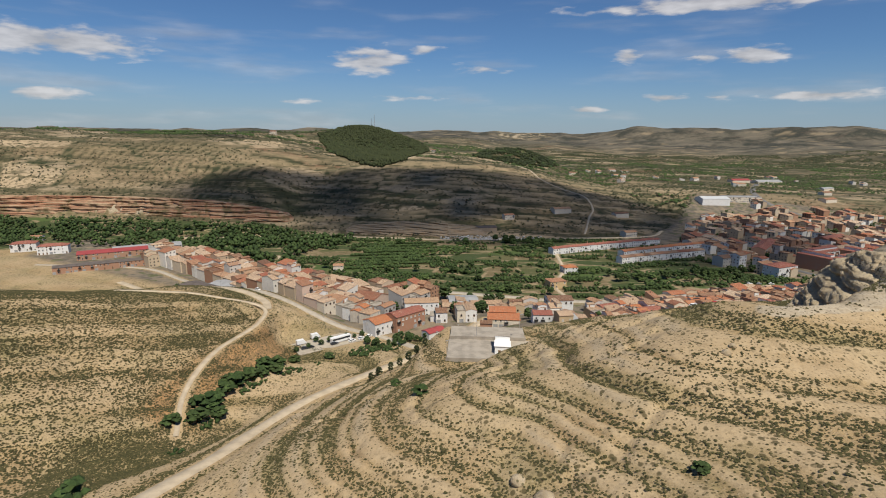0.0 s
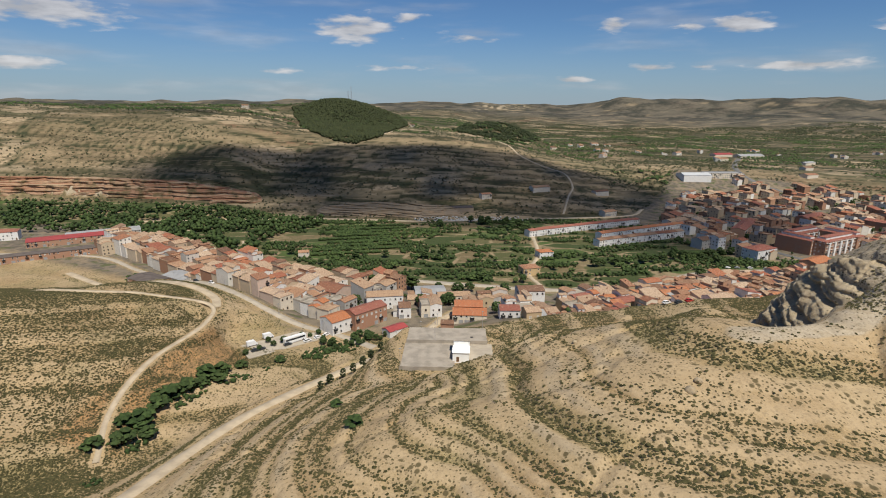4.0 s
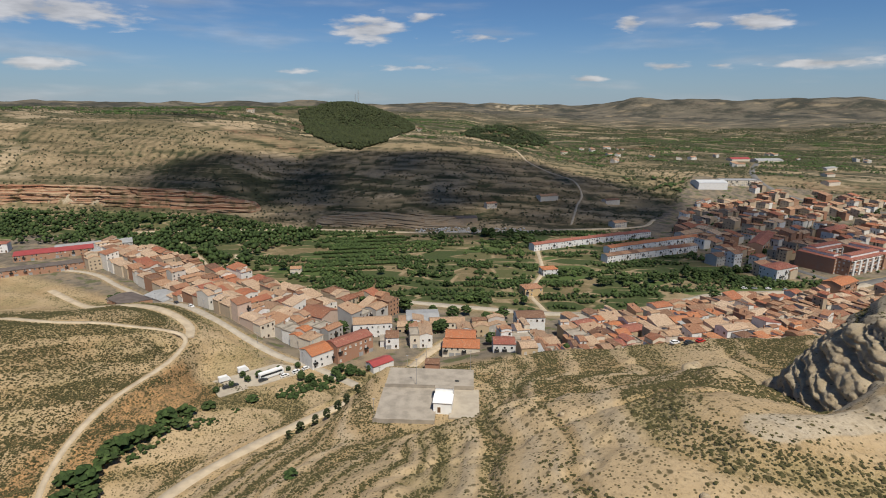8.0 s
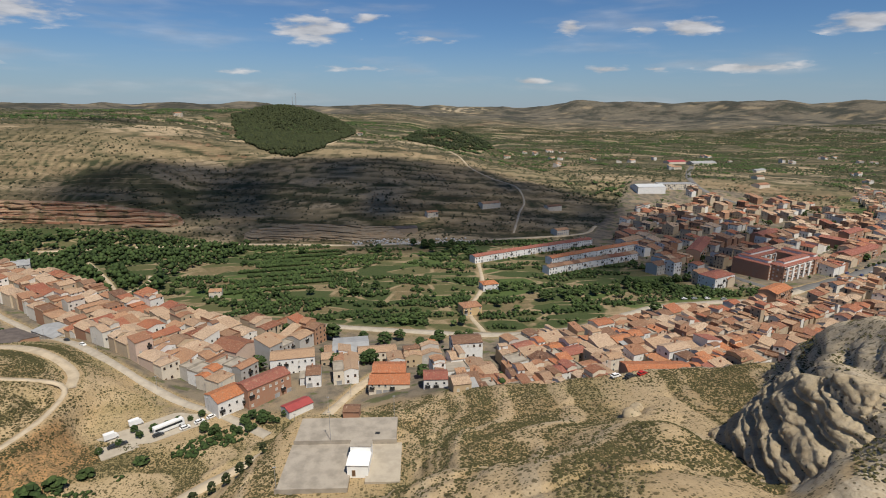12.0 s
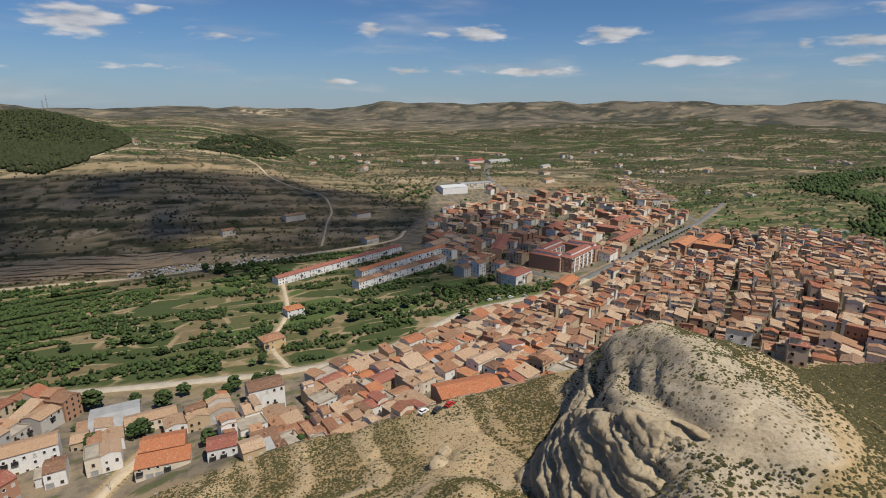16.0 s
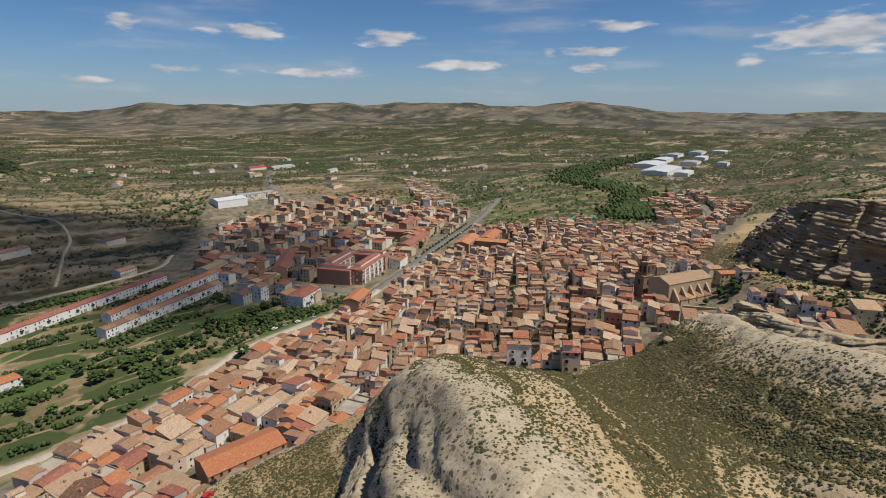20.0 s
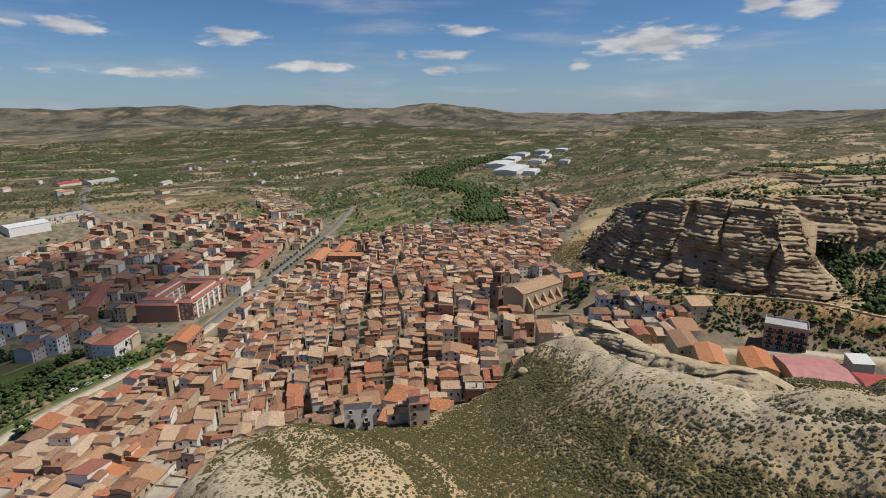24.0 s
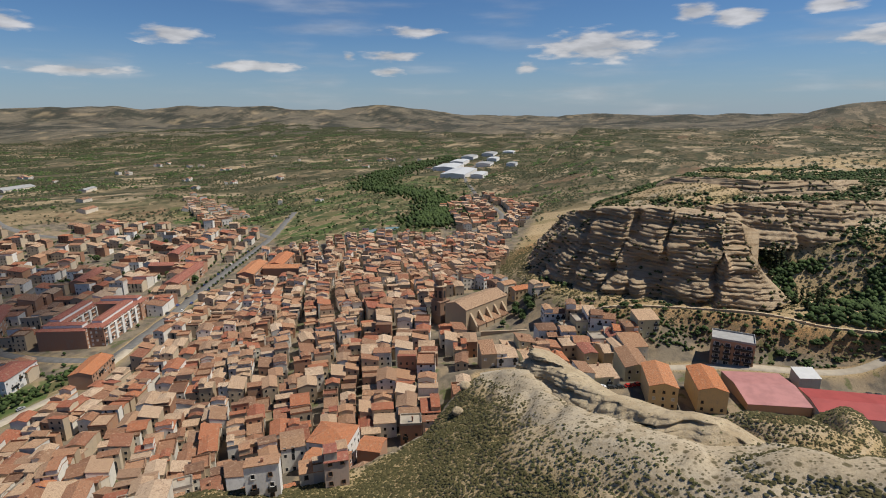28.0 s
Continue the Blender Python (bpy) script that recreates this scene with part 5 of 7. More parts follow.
def quarter(poly, turn, seed, depth=9.5, lane=3.2, fill=0.95, tall=(5.2, 8.8), walls=None, roofs=None, wobble=12.0, reach=245, shapes=None, gap=0.12, span=(6.0, 11.5)):
    rng = random.Random(seed)
    walls = walls or ["white", "white", "white", "cream", "ochre", "brick", "grey", "pink", "cream"]
    roofs = roofs or ["clay"] * 5 + ["pale_tile"] * 3 + ["orange", "red"]
    shapes = shapes or ["gable"] * 11 + ["mono"] * 6 + ["hip"] + ["flat"] * 2
    p = np.array(poly, float)
    mid = p.mean(0)
    c, s = math.cos(radians(turn)), math.sin(radians(turn))
    rel = p - mid
    u, v = rel[:, 0] * c + rel[:, 1] * s, -rel[:, 0] * s + rel[:, 1] * c
    spots = []
    row, k = v.min(), 0
    while row < v.max():
        d = depth * rng.uniform(0.85, 1.2)
        at = u.min() + rng.uniform(0, 6)
        while at < u.max():
            l = span[0] + (span[1] - span[0]) * rng.random() ** 1.6
            if rng.random() < fill:
                hu, hv = at + l / 2, row + d / 2
                x, y = mid[0] + hu * c - hv * s, mid[1] + hu * s + hv * c
                bend = fbm(np.array([x / 70]), np.array([y / 70]), 2, seed)[0]
                x, y = x + wobble * 2 * fbm(np.array([x / 50]), np.array([y / 50]), 2, seed + 1)[0], y + wobble * 2 * fbm(np.array([x / 50]), np.array([y / 50]), 2, seed + 2)[0]
                spots.append((x, y, l * rng.uniform(0.94, 1.04), d * rng.uniform(0.92, 1.03), turn + wobble * 4.5 * bend + rng.uniform(-2, 2), rng.random()))
            at += l + (rng.uniform(1, 6) if rng.random() < gap else 0.05)
        k += 1
        row += d + (lane * rng.uniform(0.8, 1.4) if k % 2 == 0 else 0.2)
    xs, ys = np.array([q[0] for q in spots]), np.array([q[1] for q in spots])
    ok = inside(poly, xs, ys)
    for line, free in KEEP_OFF:
        d, _, _ = along(xs, ys, line)
        ok &= d > free
    for cx, cy, cr in CLEAR:
        ok &= np.hypot(xs - cx, ys - cy) > cr + 3
    count = 0
    for good, (x, y, l, d, t, r) in zip(ok, spots):
        if not good:
            continue
        if (l < d * 0.85 and r < 0.8) or (l < d * 1.5 and r < 0.3):
            l, d, t = d, l, t + 90
        swell = float(np.clip(0.5 + 1.4 * fbm(np.array([x / 19]), np.array([y / 19]), 2, seed + 5)[0], 0, 1))
        h = tall[0] + (tall[1] - tall[0]) * (0.6 * swell + 0.4 * rng.random()) + (2.8 if rng.random() < 0.12 else 0) - (2.4 if rng.random() < 0.14 else 0)
        dist = min(math.hypot(x - a, y - b) for a, b in ((0, 0), (25, 50), (70, 65), (115, 77)))
        shape = rng.choice(shapes)
        roof = "concrete" if shape == "flat" else rng.choice(roofs)
        near = dist < reach
        wall = rng.choice(walls)
        TAKEN.append((x, y, max(l, d) / 2))
        house(x, y, l, d, h, t, wall, roof, shape, near, sides=facing(x, y, t, dist < 215), style=rng.choice(("white", "brown", "brown", "blind")), pitch=rng.uniform(0.2, 0.36), seed=seed * 10000 + count)
        count += 1
    return count


LOWER = [(-300, 430), (-240, 392), (-200, 358), (-144, 306), (-106, 276), (-62, 262), (-30, 262), (-30, 354), (-72, 358), (-122, 378), (-170, 404), (-244, 456), (-320, 500)]
MIDDLE = [(-30, 258), (-4, 272), (20, 270), (22, 238), (40, 232), (72, 222), (76, 316), (40, 318), (20, 306), (-30, 312)]
CENTRE = [(70, 224), (94, 212), (120, 209), (142, 213), (160, 219), (178, 232), (196, 214), (226, 222), (226, 364), (190, 354), (161, 342), (139, 332), (110, 326), (76, 318)]
OLD = [(190, 214), (184, 184), (196, 158), (212, 146), (238, 147), (262, 144), (290, 152), (326, 152), (372, 166), (390, 206), (440, 214), (480, 200), (560, 209), (640, 228), (706, 296), (690, 420), (640, 442), (555, 476), (446, 422), (372, 406), (330, 380), (294, 363), (226, 364)]
EASTERN = [(702, 300), (640, 250), (720, 240), (930, 265), (1085, 420), (900, 412)]
NEWER = [(252, 434), (300, 406), (372, 414), (446, 452), (600, 517), (665, 600), (610, 760), (480, 815), (440, 800), (330, 700), (262, 600), (255, 520)]
HAMLET = [(640, 640), (700, 640), (770, 720), (800, 840), (770, 830), (690, 720)]
FOOT = [(274, 150), (294, 122), (314, 100), (350, 84), (372, 92), (394, 68), (401, 112), (394, 136), (372, 156), (330, 154)]
BYROW = [(40, 560), (95, 548), (150, 566), (250, 620), (240, 650), (150, 620)]
n = [quarter(LOWER, -38, 1, fill=0.94, wobble=4, tall=(6.5, 12.5), span=(6.0, 15.0), depth=10.5, reach=286, walls=["white", "white", "white", "white", "cream", "brick", "pink", "grey"], roofs=["clay"] * 4 + ["pale_tile"] * 5 + ["orange"] + ["red"] + ["metal_grey"]),
     quarter(MIDDLE, 8, 2, fill=0.93, wobble=4, gap=0.2, tall=(4.8, 10.0), span=(5.0, 13.0), roofs=["clay"] * 4 + ["pale_tile"] * 3 + ["orange"] * 2 + ["red"]), quarter(CENTRE, 24, 3, wobble=7, depth=8.5, span=(5.0, 15.0), reach=246, roofs=["clay"] * 5 + ["pale_tile"] * 3 + ["orange"] * 2 + ["red"]), quarter(OLD, 32, 4, wobble=16, depth=7.6, lane=3.6, gap=0.2, span=(4.0, 13.0), tall=(5.0, 11.5), reach=194, walls=["cream", "white", "brick", "white", "ochre", "pink", "cream", "white"], roofs=["clay"] * 7 + ["pale_tile"] * 3 + ["orange", "red"]),
     quarter(EASTERN, 26, 5, fill=0.8, wobble=6), quarter(NEWER, 30, 6, depth=11, lane=9, fill=0.62, wobble=8, gap=0.4, tall=(5.5, 9.5), span=(8, 15), walls=["brick", "brick", "ochre", "cream", "white", "white", "grey"], roofs=["clay"] * 5 + ["orange", "red", "pale_tile"]),
     quarter(HAMLET, 55, 7, fill=0.6, wobble=5, gap=0.5), quarter(FOOT, -62, 8, depth=10, lane=5, fill=0.9, wobble=3, tall=(5, 9.5), reach=330, walls=["cream", "ochre", "olive", "white", "white", "stone"])]
# lone farmsteads over the open country
lone = random.Random(77)
for k in range(44):
    fx, fy = lone.uniform(300, 1700), lone.uniform(560, 1500)
    if inside(NEWER, np.array([fx]), np.array([fy]))[0] or fy < 0.1 * fx + 380:
        continue
    for j in range(lone.choice((1, 1, 2, 4))):
        house(fx + lone.uniform(-16, 16) * (j > 0), fy + 13 * j, lone.uniform(8, 20), lone.uniform(7, 11), lone.uniform(3.5, 7), lone.uniform(0, 90), near=False, sides="s", shape=lone.choice(("gable", "gable", "mono")), seed=9000 + k)
if FAR["f"]:
    tagged(new("far_houses", mesh_of("far_houses", FAR["v"], FAR["f"], ["far_wall", "far_roof", "glass", "far_brick", "far_cream", "far_red", "far_pale"], FAR["i"])), "dense far houses with clay tile roofs and pale walls", "houses", kind="stuff")

# ---------------------------------------------------------------- buildings that stand out
def slab_block(name, x, y, l, w, h, turn, wall, roof, label, category, floors=None, shape="hip", style="white", sides="sw", base=None, group="", pitch=0.3, near=True, **kw):
    return house(x, y, l, w, h, turn, wall, roof, shape, True, sides, style, pitch, label, category, name, group or "larger buildings", chimney=False, base=base, **kw)


slab_block("apartment_house", 53, 304, 17, 12, 12.2, 4, "white", "clay", "four-storey white apartment house with a broad clay tile roof", "apartment house", shape="gable", style="brown")
slab_block("apartment_house", 10, 263, 16, 11, 8.8, -4, "brick", "orange", "red brick and cream house under a new orange tile roof", "house", shape="gable", style="white", sides="s")
slab_block("house", 10, 254, 19, 7, 5.2, -4, "cream", "orange", "cream lower house front with orange tile roof and terrace", "house", shape="mono", style="white", sides="s")
slab_block("house", 31, 247, 11, 9, 6.6, -2, "white", "red", "white house with small square windows and a reddish roof", "house", shape="gable", style="white", sides="sw")
slab_block("apartment_house", -48, 257, 22, 10, 9.6, 44, "brick", "red", "long brick apartment house under a dark red tile roof", "apartment house", shape="gable", style="blind", sides="se")
slab_block("house", -63, 249, 14, 12, 7.6, 44, "white", "orange", "white house with orange roof and a bare olive gable wall", "house", shape="gable", sides="s")
slab_block("shed", -31, 243, 12, 7, 3.4, 40, "white", "metal_red", "low white shed under a bright red sheet roof", "shed", shape="gable", sides="s", window_floors=False)
slab_block("house", 66, 376, 14, 11, 5.8, 14, "yellow", "clay", "cream and ochre country house among garden plots", "house", shape="hip", sides="sw")
slab_block("house", 88, 424, 13, 10, 5.4, 12, "white", "orange", "white villa under a red hip roof in its garden", "house", shape="hip", sides="sw")
slab_block("apartment_house", 256, 453, 10, 10, 12.4, 25, "white", "clay", "tall narrow white apartment house with rows of windows", "apartment house", shape="gable", style="brown", sides="sw")
slab_block("apartment_house", 244, 458, 14, 12, 8.8, 25, "grey", "clay", "bare grey apartment house with a clay tile roof", "apartment house", shape="gable", sides="s")
slab_block("apartment_house", 300, 383, 26, 13, 9, 30, "brick", "orange", "brick apartment house with an orange tile roof", "apartment house", shape="gable", sides="s", style="brown")
slab_block("apartment_house", 276, 420, 26, 15, 9.8, 25, "white", "red", "white apartment house with a flat reddish roof", "apartment house", shape="hip", sides="sw", style="white")
slab_block("apartment_house", -40, 286, 22, 11, 9.6, 8, "white", "pale_tile", "white and brick apartment row with long balconies", "apartment house", shape="gable", style="white", sides="sw")
slab_block("apartment_house", -76, 309, 19, 16, 10.5, -30, "pink", "clay", "broad brick-coloured apartment house with a blank gable wall", "apartment house", shape="gable", style="brown", sides="s")
slab_block("house", 3, 299, 21, 9, 6.4, 6, "cream", "pale_tile", "long low cream house under pale worn tiles", "house", shape="gable", style="brown", sides="s")
slab_block("apartment_house", 138, 249, 31, 15, 8.6, -4, "brick", "orange", "wide brick building under a broad reddish tile roof", "apartment house", shape="gable", style="brown", sides="s")
# the large brick block round a court
for bx, by, bl, bw, bt in ((344, 420, 52, 13, 26), (365, 440, 34, 13, 116), (334, 450, 48, 13, 26), (315, 428, 32, 12, 116)):
    wing = slab_block("apartment_block", bx + 10, by + 16, bl, bw, 13.5, bt, "brick", "red", "large dark brick apartment block under red hip roofs", "apartment block", sides="sw", style="blind", group="wings of the brick apartment block")
    for fl in range(4):
        part("balcony_band", box_mesh("balcony_band", [(-bl / 2 + 1, -bw / 2 - 0.7, 3.0 + 3.1 * fl, bl / 2 - 1, -bw / 2 + 0.02, 3.35 + 3.1 * fl)], "frame"), wing, None, "pale balcony edge")
    for k in range(int(bl / 9)):
        part("bay", box_mesh("bay", [(-1.3, -1.0, 0, 1.3, 0.02, 12.6)], "white"), wing, pose(-bl / 2 + 5 + 9 * k, -bw / 2, 0.2), "white plastered bay")
    dv, df = wall_faces(bl * 0.8, bw * 0.5, 16.6, 13.4, "flat", 0.3)
    attic = part("attic", mesh_of("attic", dv, df, ["white"]), wing)
    part("attic_roof", mesh_of("attic_roof", *roof_faces(bl * 0.8, bw * 0.5, 16.6, "hip", 0.3), ["red"]), attic)
for bx, by, bl, bw, bt in ((455, 480, 58, 13, 26), (478, 515, 52, 12, 116), (320, 520, 66, 13, 50), (420, 560, 44, 12, 30), (520, 560, 40, 12, 28)):
    slab_block("apartment_block", bx, by, bl, bw, 9.5, bt, "brick", "red", "long brick apartment block with a dark red tile roof", "apartment block", sides="s", style="blind", shape="gable", group="long brick blocks")
for bx, by, bl, bw, bt in ((494, 436, 44, 16, 24), (530, 432, 44, 16, 24), (508, 412, 34, 14, 114)):
    slab_block("school", bx, by, bl, bw, 9.5, bt, "brick", "orange", "broad brick school wing under bright orange tiles", "school", sides="s", style="white", shape="gable", group="school wings")
# houses by the ravine
slab_block("apartment_house", 251, 181, 15, 12, 13.0, 102, "brick", "orange", "tall orange brick house with white window bays and orange roof", "apartment house", shape="gable", sides="wn", style="white")
slab_block("apartment_house", 266, 188, 16, 14, 13.0, 102, "white", "orange", "tall white house with window bays and an orange roof", "apartment house", shape="hip", sides="wn", style="white")
slab_block("house", 268, 172, 9, 9, 9.5, 102, "brick", "orange", "narrow rust-red house with a steep orange roof", "house", shape="gable", sides="s")
tall_house = slab_block("apartment_house", 384, 43, 18, 12, 12.5, -94, "brick", "metal_grey", "tall brown brick apartment house with dark balconies", "apartment house", shape="flat", sides="se", style="white", base=37.5)
for fl in range(4):
    for k in range(4):
        part("window", WINDOWS["white"], tall_house, pose(-6.6 + 4.4 * k, -6.02, 1.7 + 3.0 * fl) @ Matrix.Diagonal((2.2, 1, 1.3, 1)))
        if fl:
            part("balcony", BALCONY, tall_house, pose(-6.6 + 4.4 * k, -6.0, 0.6 + 3.0 * fl) @ Matrix.Diagonal((1.5, 1.2, 1, 1)))
for bx, by in ((336, 74), (340, 56)):
    slab_block("apartment_house", bx, by, 21, 11, 12.5, 12, "yellow", "orange", "ochre four-storey apartment house under a clay tile roof", "apartment house", shape="gable", sides="sw", style="brown", base=35.0, group="ochre apartment houses")
slab_block("house", 356, 86, 20, 11, 9.5, 20, "olive", "clay", "olive-green house with a clay tile roof", "house", shape="gable", sides="sw")
slab_block("warehouse", 354, 33, 24, 28, 4.4, -74, "brick", "metal_pink", "wide shed under a faded red sheet roof", "warehouse", shape="gable", sides="s", window_floors=False, base=36.5, pitch=0.12)
slab_block("warehouse", 353, 0, 36, 21, 4.4, -79, "grey", "metal_red", "wide shed under a bright red sheet roof", "warehouse", shape="gable", sides="s", window_floors=False, base=36.5, pitch=0.12)
slab_block("shed", 372, 15, 9, 7, 5.0, -70, "grey", "metal_white", "small shed with a white sheet roof", "shed", shape="mono", sides="s", window_floors=False, base=37.0)
# small houses round the church and below the cliff
for k, (bx, by, bl, bw, bh, bt, face, rf) in enumerate(((428, 146, 11, 8, 6.5, -50, "cream", "clay"), (404, 132, 12, 9, 6.0, -62, "white", "clay"), (434, 160, 12, 8, 6.5, -40, "ochre", "orange"), (446, 172, 10, 8, 7.0, -35, "cream", "clay"), (458, 182, 12, 9, 7.0, -30, "brick", "clay"), (404, 118, 14, 9, 6.0, -75, "stone", "clay"), (396, 104, 13, 9, 6.5, -80, "white", "clay"), (474, 196, 13, 9, 7.5, -25, "white", "red"), (388, 92, 12, 9, 7.0, -78, "cream", "orange"), (378, 110, 13, 9, 6.5, -70, "white", "clay"), (384, 124, 15, 9, 5.5, -65, "stone", "clay"))):
    house(bx, by, bl, bw, bh, bt, face, rf, "gable", True, "sw", "brown", 0.28, seed=7000 + k, group="houses below the cliff")
# sheds at the west end
for bx, by, bl, bw, bt, rf in ((-330, 420, 76, 12, 31, "dark_sheet"), (-352, 470, 60, 20, 31, "metal_red"), (-330, 492, 62, 22, 31, "metal_grey"), (-300, 470, 34, 18, 31, "metal_grey"), (-205, 330, 26, 16, -33, "dark_sheet"), (-190, 345, 24, 15, -33, "metal_grey"), (-12, 308, 20, 22, 5, "metal_grey")):
    slab_block("warehouse", bx, by, bl, bw, 5.6, bt, "brick" if rf != "metal_grey" else "grey", rf, "long low %s" % ROOFING[rf].replace("roof", "roofed warehouse"), "warehouse", shape="gable", sides="s", style="white", pitch=0.16, group="sheds at the town's edge")
slab_block("house", -455, 490, 22, 14, 8, 25, "white", "red", "white and red two-storey house at the valley's edge", "house", shape="hip", sides="s")
slab_block("house", -418, 480, 26, 13, 8, 25, "white", "red", "white two-storey house with a dark red roof", "house", shape="hip", sides="s")
slab_block("house", -480, 540, 12, 9, 5, 10, "white", "clay", "small pale house among the riverside trees", "house", shape="gable", sides="s")
slab_block("house", -120, 420, 9, 8, 5, 10, "cream", "clay", "small cream farmhouse by the garden track", "house", shape="gable", sides="s")
# far sheds: hall, factory, quarry shed
slab_block("sports_hall", 402, 806, 44, 26, 9, 2, "white", "metal_white", "white sports hall with a rounded pale roof", "hall", shape="gable", sides="s", window_floors=False, pitch=0.22)
slab_block("sports_hall", 455, 822, 60, 18, 8, 2, "cream", "metal_grey", "long cream school building beside the sports hall", "hall", shape="flat", sides="s")
slab_block("farm_shed", 26, 618, 28, 14, 4.5, 10, "stone", "dark_sheet", "old farm shed with a dark sheet roof", "shed", shape="gable", sides="s", window_floors=False, pitch=0.2)
for bx, by, bl, bw, rf in ((1500, 700, 150, 60, "metal_white"), (1600, 770, 110, 60, "metal_white"), (1480, 640, 70, 30, "metal_white"), (1700, 700, 60, 40, "metal_grey"), (1760, 800, 90, 40, "metal_white"), (1900, 820, 80, 40, "metal_grey"), (1700, 620, 50, 25, "metal_grey"), (1840, 720, 60, 30, "metal_white"), (2050, 800, 90, 40, "metal_grey"), (2150, 760, 60, 40, "metal_white")):
    slab_block("factory", bx - 120, by - 130, bl, bw, 10, 8, "white", rf, "wide pale factory hall on the valley floor", "factory", shape="gable", sides="s", style="blind", pitch=0.1, group="factory halls", window_floors=False)
for bx, by, bl, bw, bt, rf in ((690, 1150, 60, 25, 10, "metal_grey"), (640, 1170, 45, 20, 10, "metal_red"), (760, 1060, 40, 14, 30, "metal_grey"), (560, 1020, 20, 14, 0, "clay"), (610, 840, 26, 14, 20, "clay"), (650, 905, 20, 12, 20, "clay"), (250, 1120, 14, 10, 0, "clay"), (60, 660, 14, 9, 20, "clay"), (136, 690, 26, 12, 20, "clay"), (226, 712, 22, 10, 20, "clay"), (205, 612, 18, 11, 25, "clay"), (270, 570, 32, 13, 30, "clay"), (330, 640, 16, 12, 30, "metal_grey"), (-400, 1150, 14, 10, 0, "clay"), (-50, 1150, 12, 9, 0, "clay")):
    slab_block("farmhouse", bx, by, bl, bw, 5, bt, "cream", rf, "low outlying building with a %s" % ROOFING[rf], "farmhouse", shape="gable", sides="s", group="outlying buildings", window_floors=bl < 20)


# ---------------------------------------------------------------- terraced rows
def terrace(x0, y0, x1, y1, count, wall, roof, label, group):
    turn = math.degrees(math.atan2(y1 - y0, x1 - x0))
    step = math.hypot(x1 - x0, y1 - y0) / count
    for k in range(count):
        t = (k + 0.5) / count
        house(x0 + (x1 - x0) * t, y0 + (y1 - y0) * t, step - 0.06, 9.0, 6.2 + 0.12 * (k % 3), turn, wall, roof, "gable", True, "s", "white", 0.28, label, "terraced house", "terraced_house", group, seed=k, chimney=True)


terrace(86, 499, 222, 564, 16, "white", "red", "white terraced house with a porch and dark red roof", "upper terraced row")
terrace(156, 490, 267, 547, 13, "white", "orange", "white terraced house under an orange tile roof", "middle terraced row")
terrace(145, 461, 246, 506, 12, "white", "clay", "white terraced house with a clay tile roof", "lower terraced row")


# ---------------------------------------------------------------- church with its octagonal brick tower
def drum(radius, z0, z1, sides, turn=0.0, top=None):
    top = radius if top is None else top
    v = [(r * math.cos(radians(turn) + 2 * math.pi * k / sides), r * math.sin(radians(turn) + 2 * math.pi * k / sides), z) for z, r in ((z0, radius), (z1, top)) for k in range(sides)]
    f = [(k, (k + 1) % sides, sides + (k + 1) % sides, sides + k) for k in range(sides)] + [tuple(range(sides))[::-1], tuple(range(sides, 2 * sides))]
    return v, f


church_base = 25.0
church = tagged(new("church"), "ochre brick church with buttresses and a broad tile roof", "church")
church.matrix_basis = pose(409, 180, church_base, 0, 0, -22)
wv, wf = wall_faces(38, 17, 17.0, -6, "gable", 0.34)
part("nave", mesh_of("nave", wv, wf, ["stone"]), church)
rv, rf = roof_faces(38, 17, 17.0, "gable", 0.34)
part("roof", mesh_of("roof", rv, rf, ["clay"]), church)
for k in range(5):
    v, f = boxes([(-0.7, -5.5, -6, 0.7, 0.05, 11.5)])
    v[4], v[5] = (-0.7, -5.5, 7.5), (0.7, -5.5, 7.5)
    v[6], v[7] = (0.7, 0.05, 14.5), (-0.7, 0.05, 14.5)
    part("buttress", mesh_of("buttress", v, f, ["stone"]), church, pose(-15 + 7.2 * k, -8.5, 0))
for k in range(4):
    wv, wf = wall_faces(6.2, 6.0, 8.0, -6, "mono", 0.3)
    part("chapel", mesh_of("chapel", wv, wf, ["stone"]), church, pose(-11.4 + 7.2 * k, -11.6, 0))
    rv, rf = roof_faces(6.2, 6.0, 8.0, "mono", 0.3)
    part("chapel_roof", mesh_of("chapel_roof", rv, rf, ["clay"]), church, pose(-11.4 + 7.2 * k, -11.6, 0))
tower = tagged(new("church_tower"), "tall brown brick bell tower with arched openings", "tower")
tower.matrix_basis = pose(401, 201, church_base - 1, 0, 0, -22)
part("shaft", box_mesh("shaft", [(-4, -4, -6, 4, 4, 17), (-4.25, -4.25, 17, 4.25, 4.25, 17.6), (-4.2, -4.2, 8.5, 4.2, 4.2, 9.0)], "tower_brick"), tower)
part("belfry", mesh_of("belfry", *drum(3.9, 17.6, 26.5, 8, 22.5), ["tower_brick"]), tower)
part("cornice", mesh_of("cornice", *drum(4.3, 26.5, 27.2, 8, 22.5), ["stone"]), tower)
part("lantern", mesh_of("lantern", *drum(2.6, 27.2, 31.0, 8, 22.5), ["tower_brick"]), tower)
part("cap", mesh_of("cap", *drum(3.0, 31.0, 34.0, 8, 22.5, 0.3), ["clay"]), tower)
part("cross", box_mesh("cross", [(-0.06, -0.06, 33.6, 0.06, 0.06, 35.6), (-0.5, -0.05, 34.7, 0.5, 0.05, 34.85)], "iron"), tower)
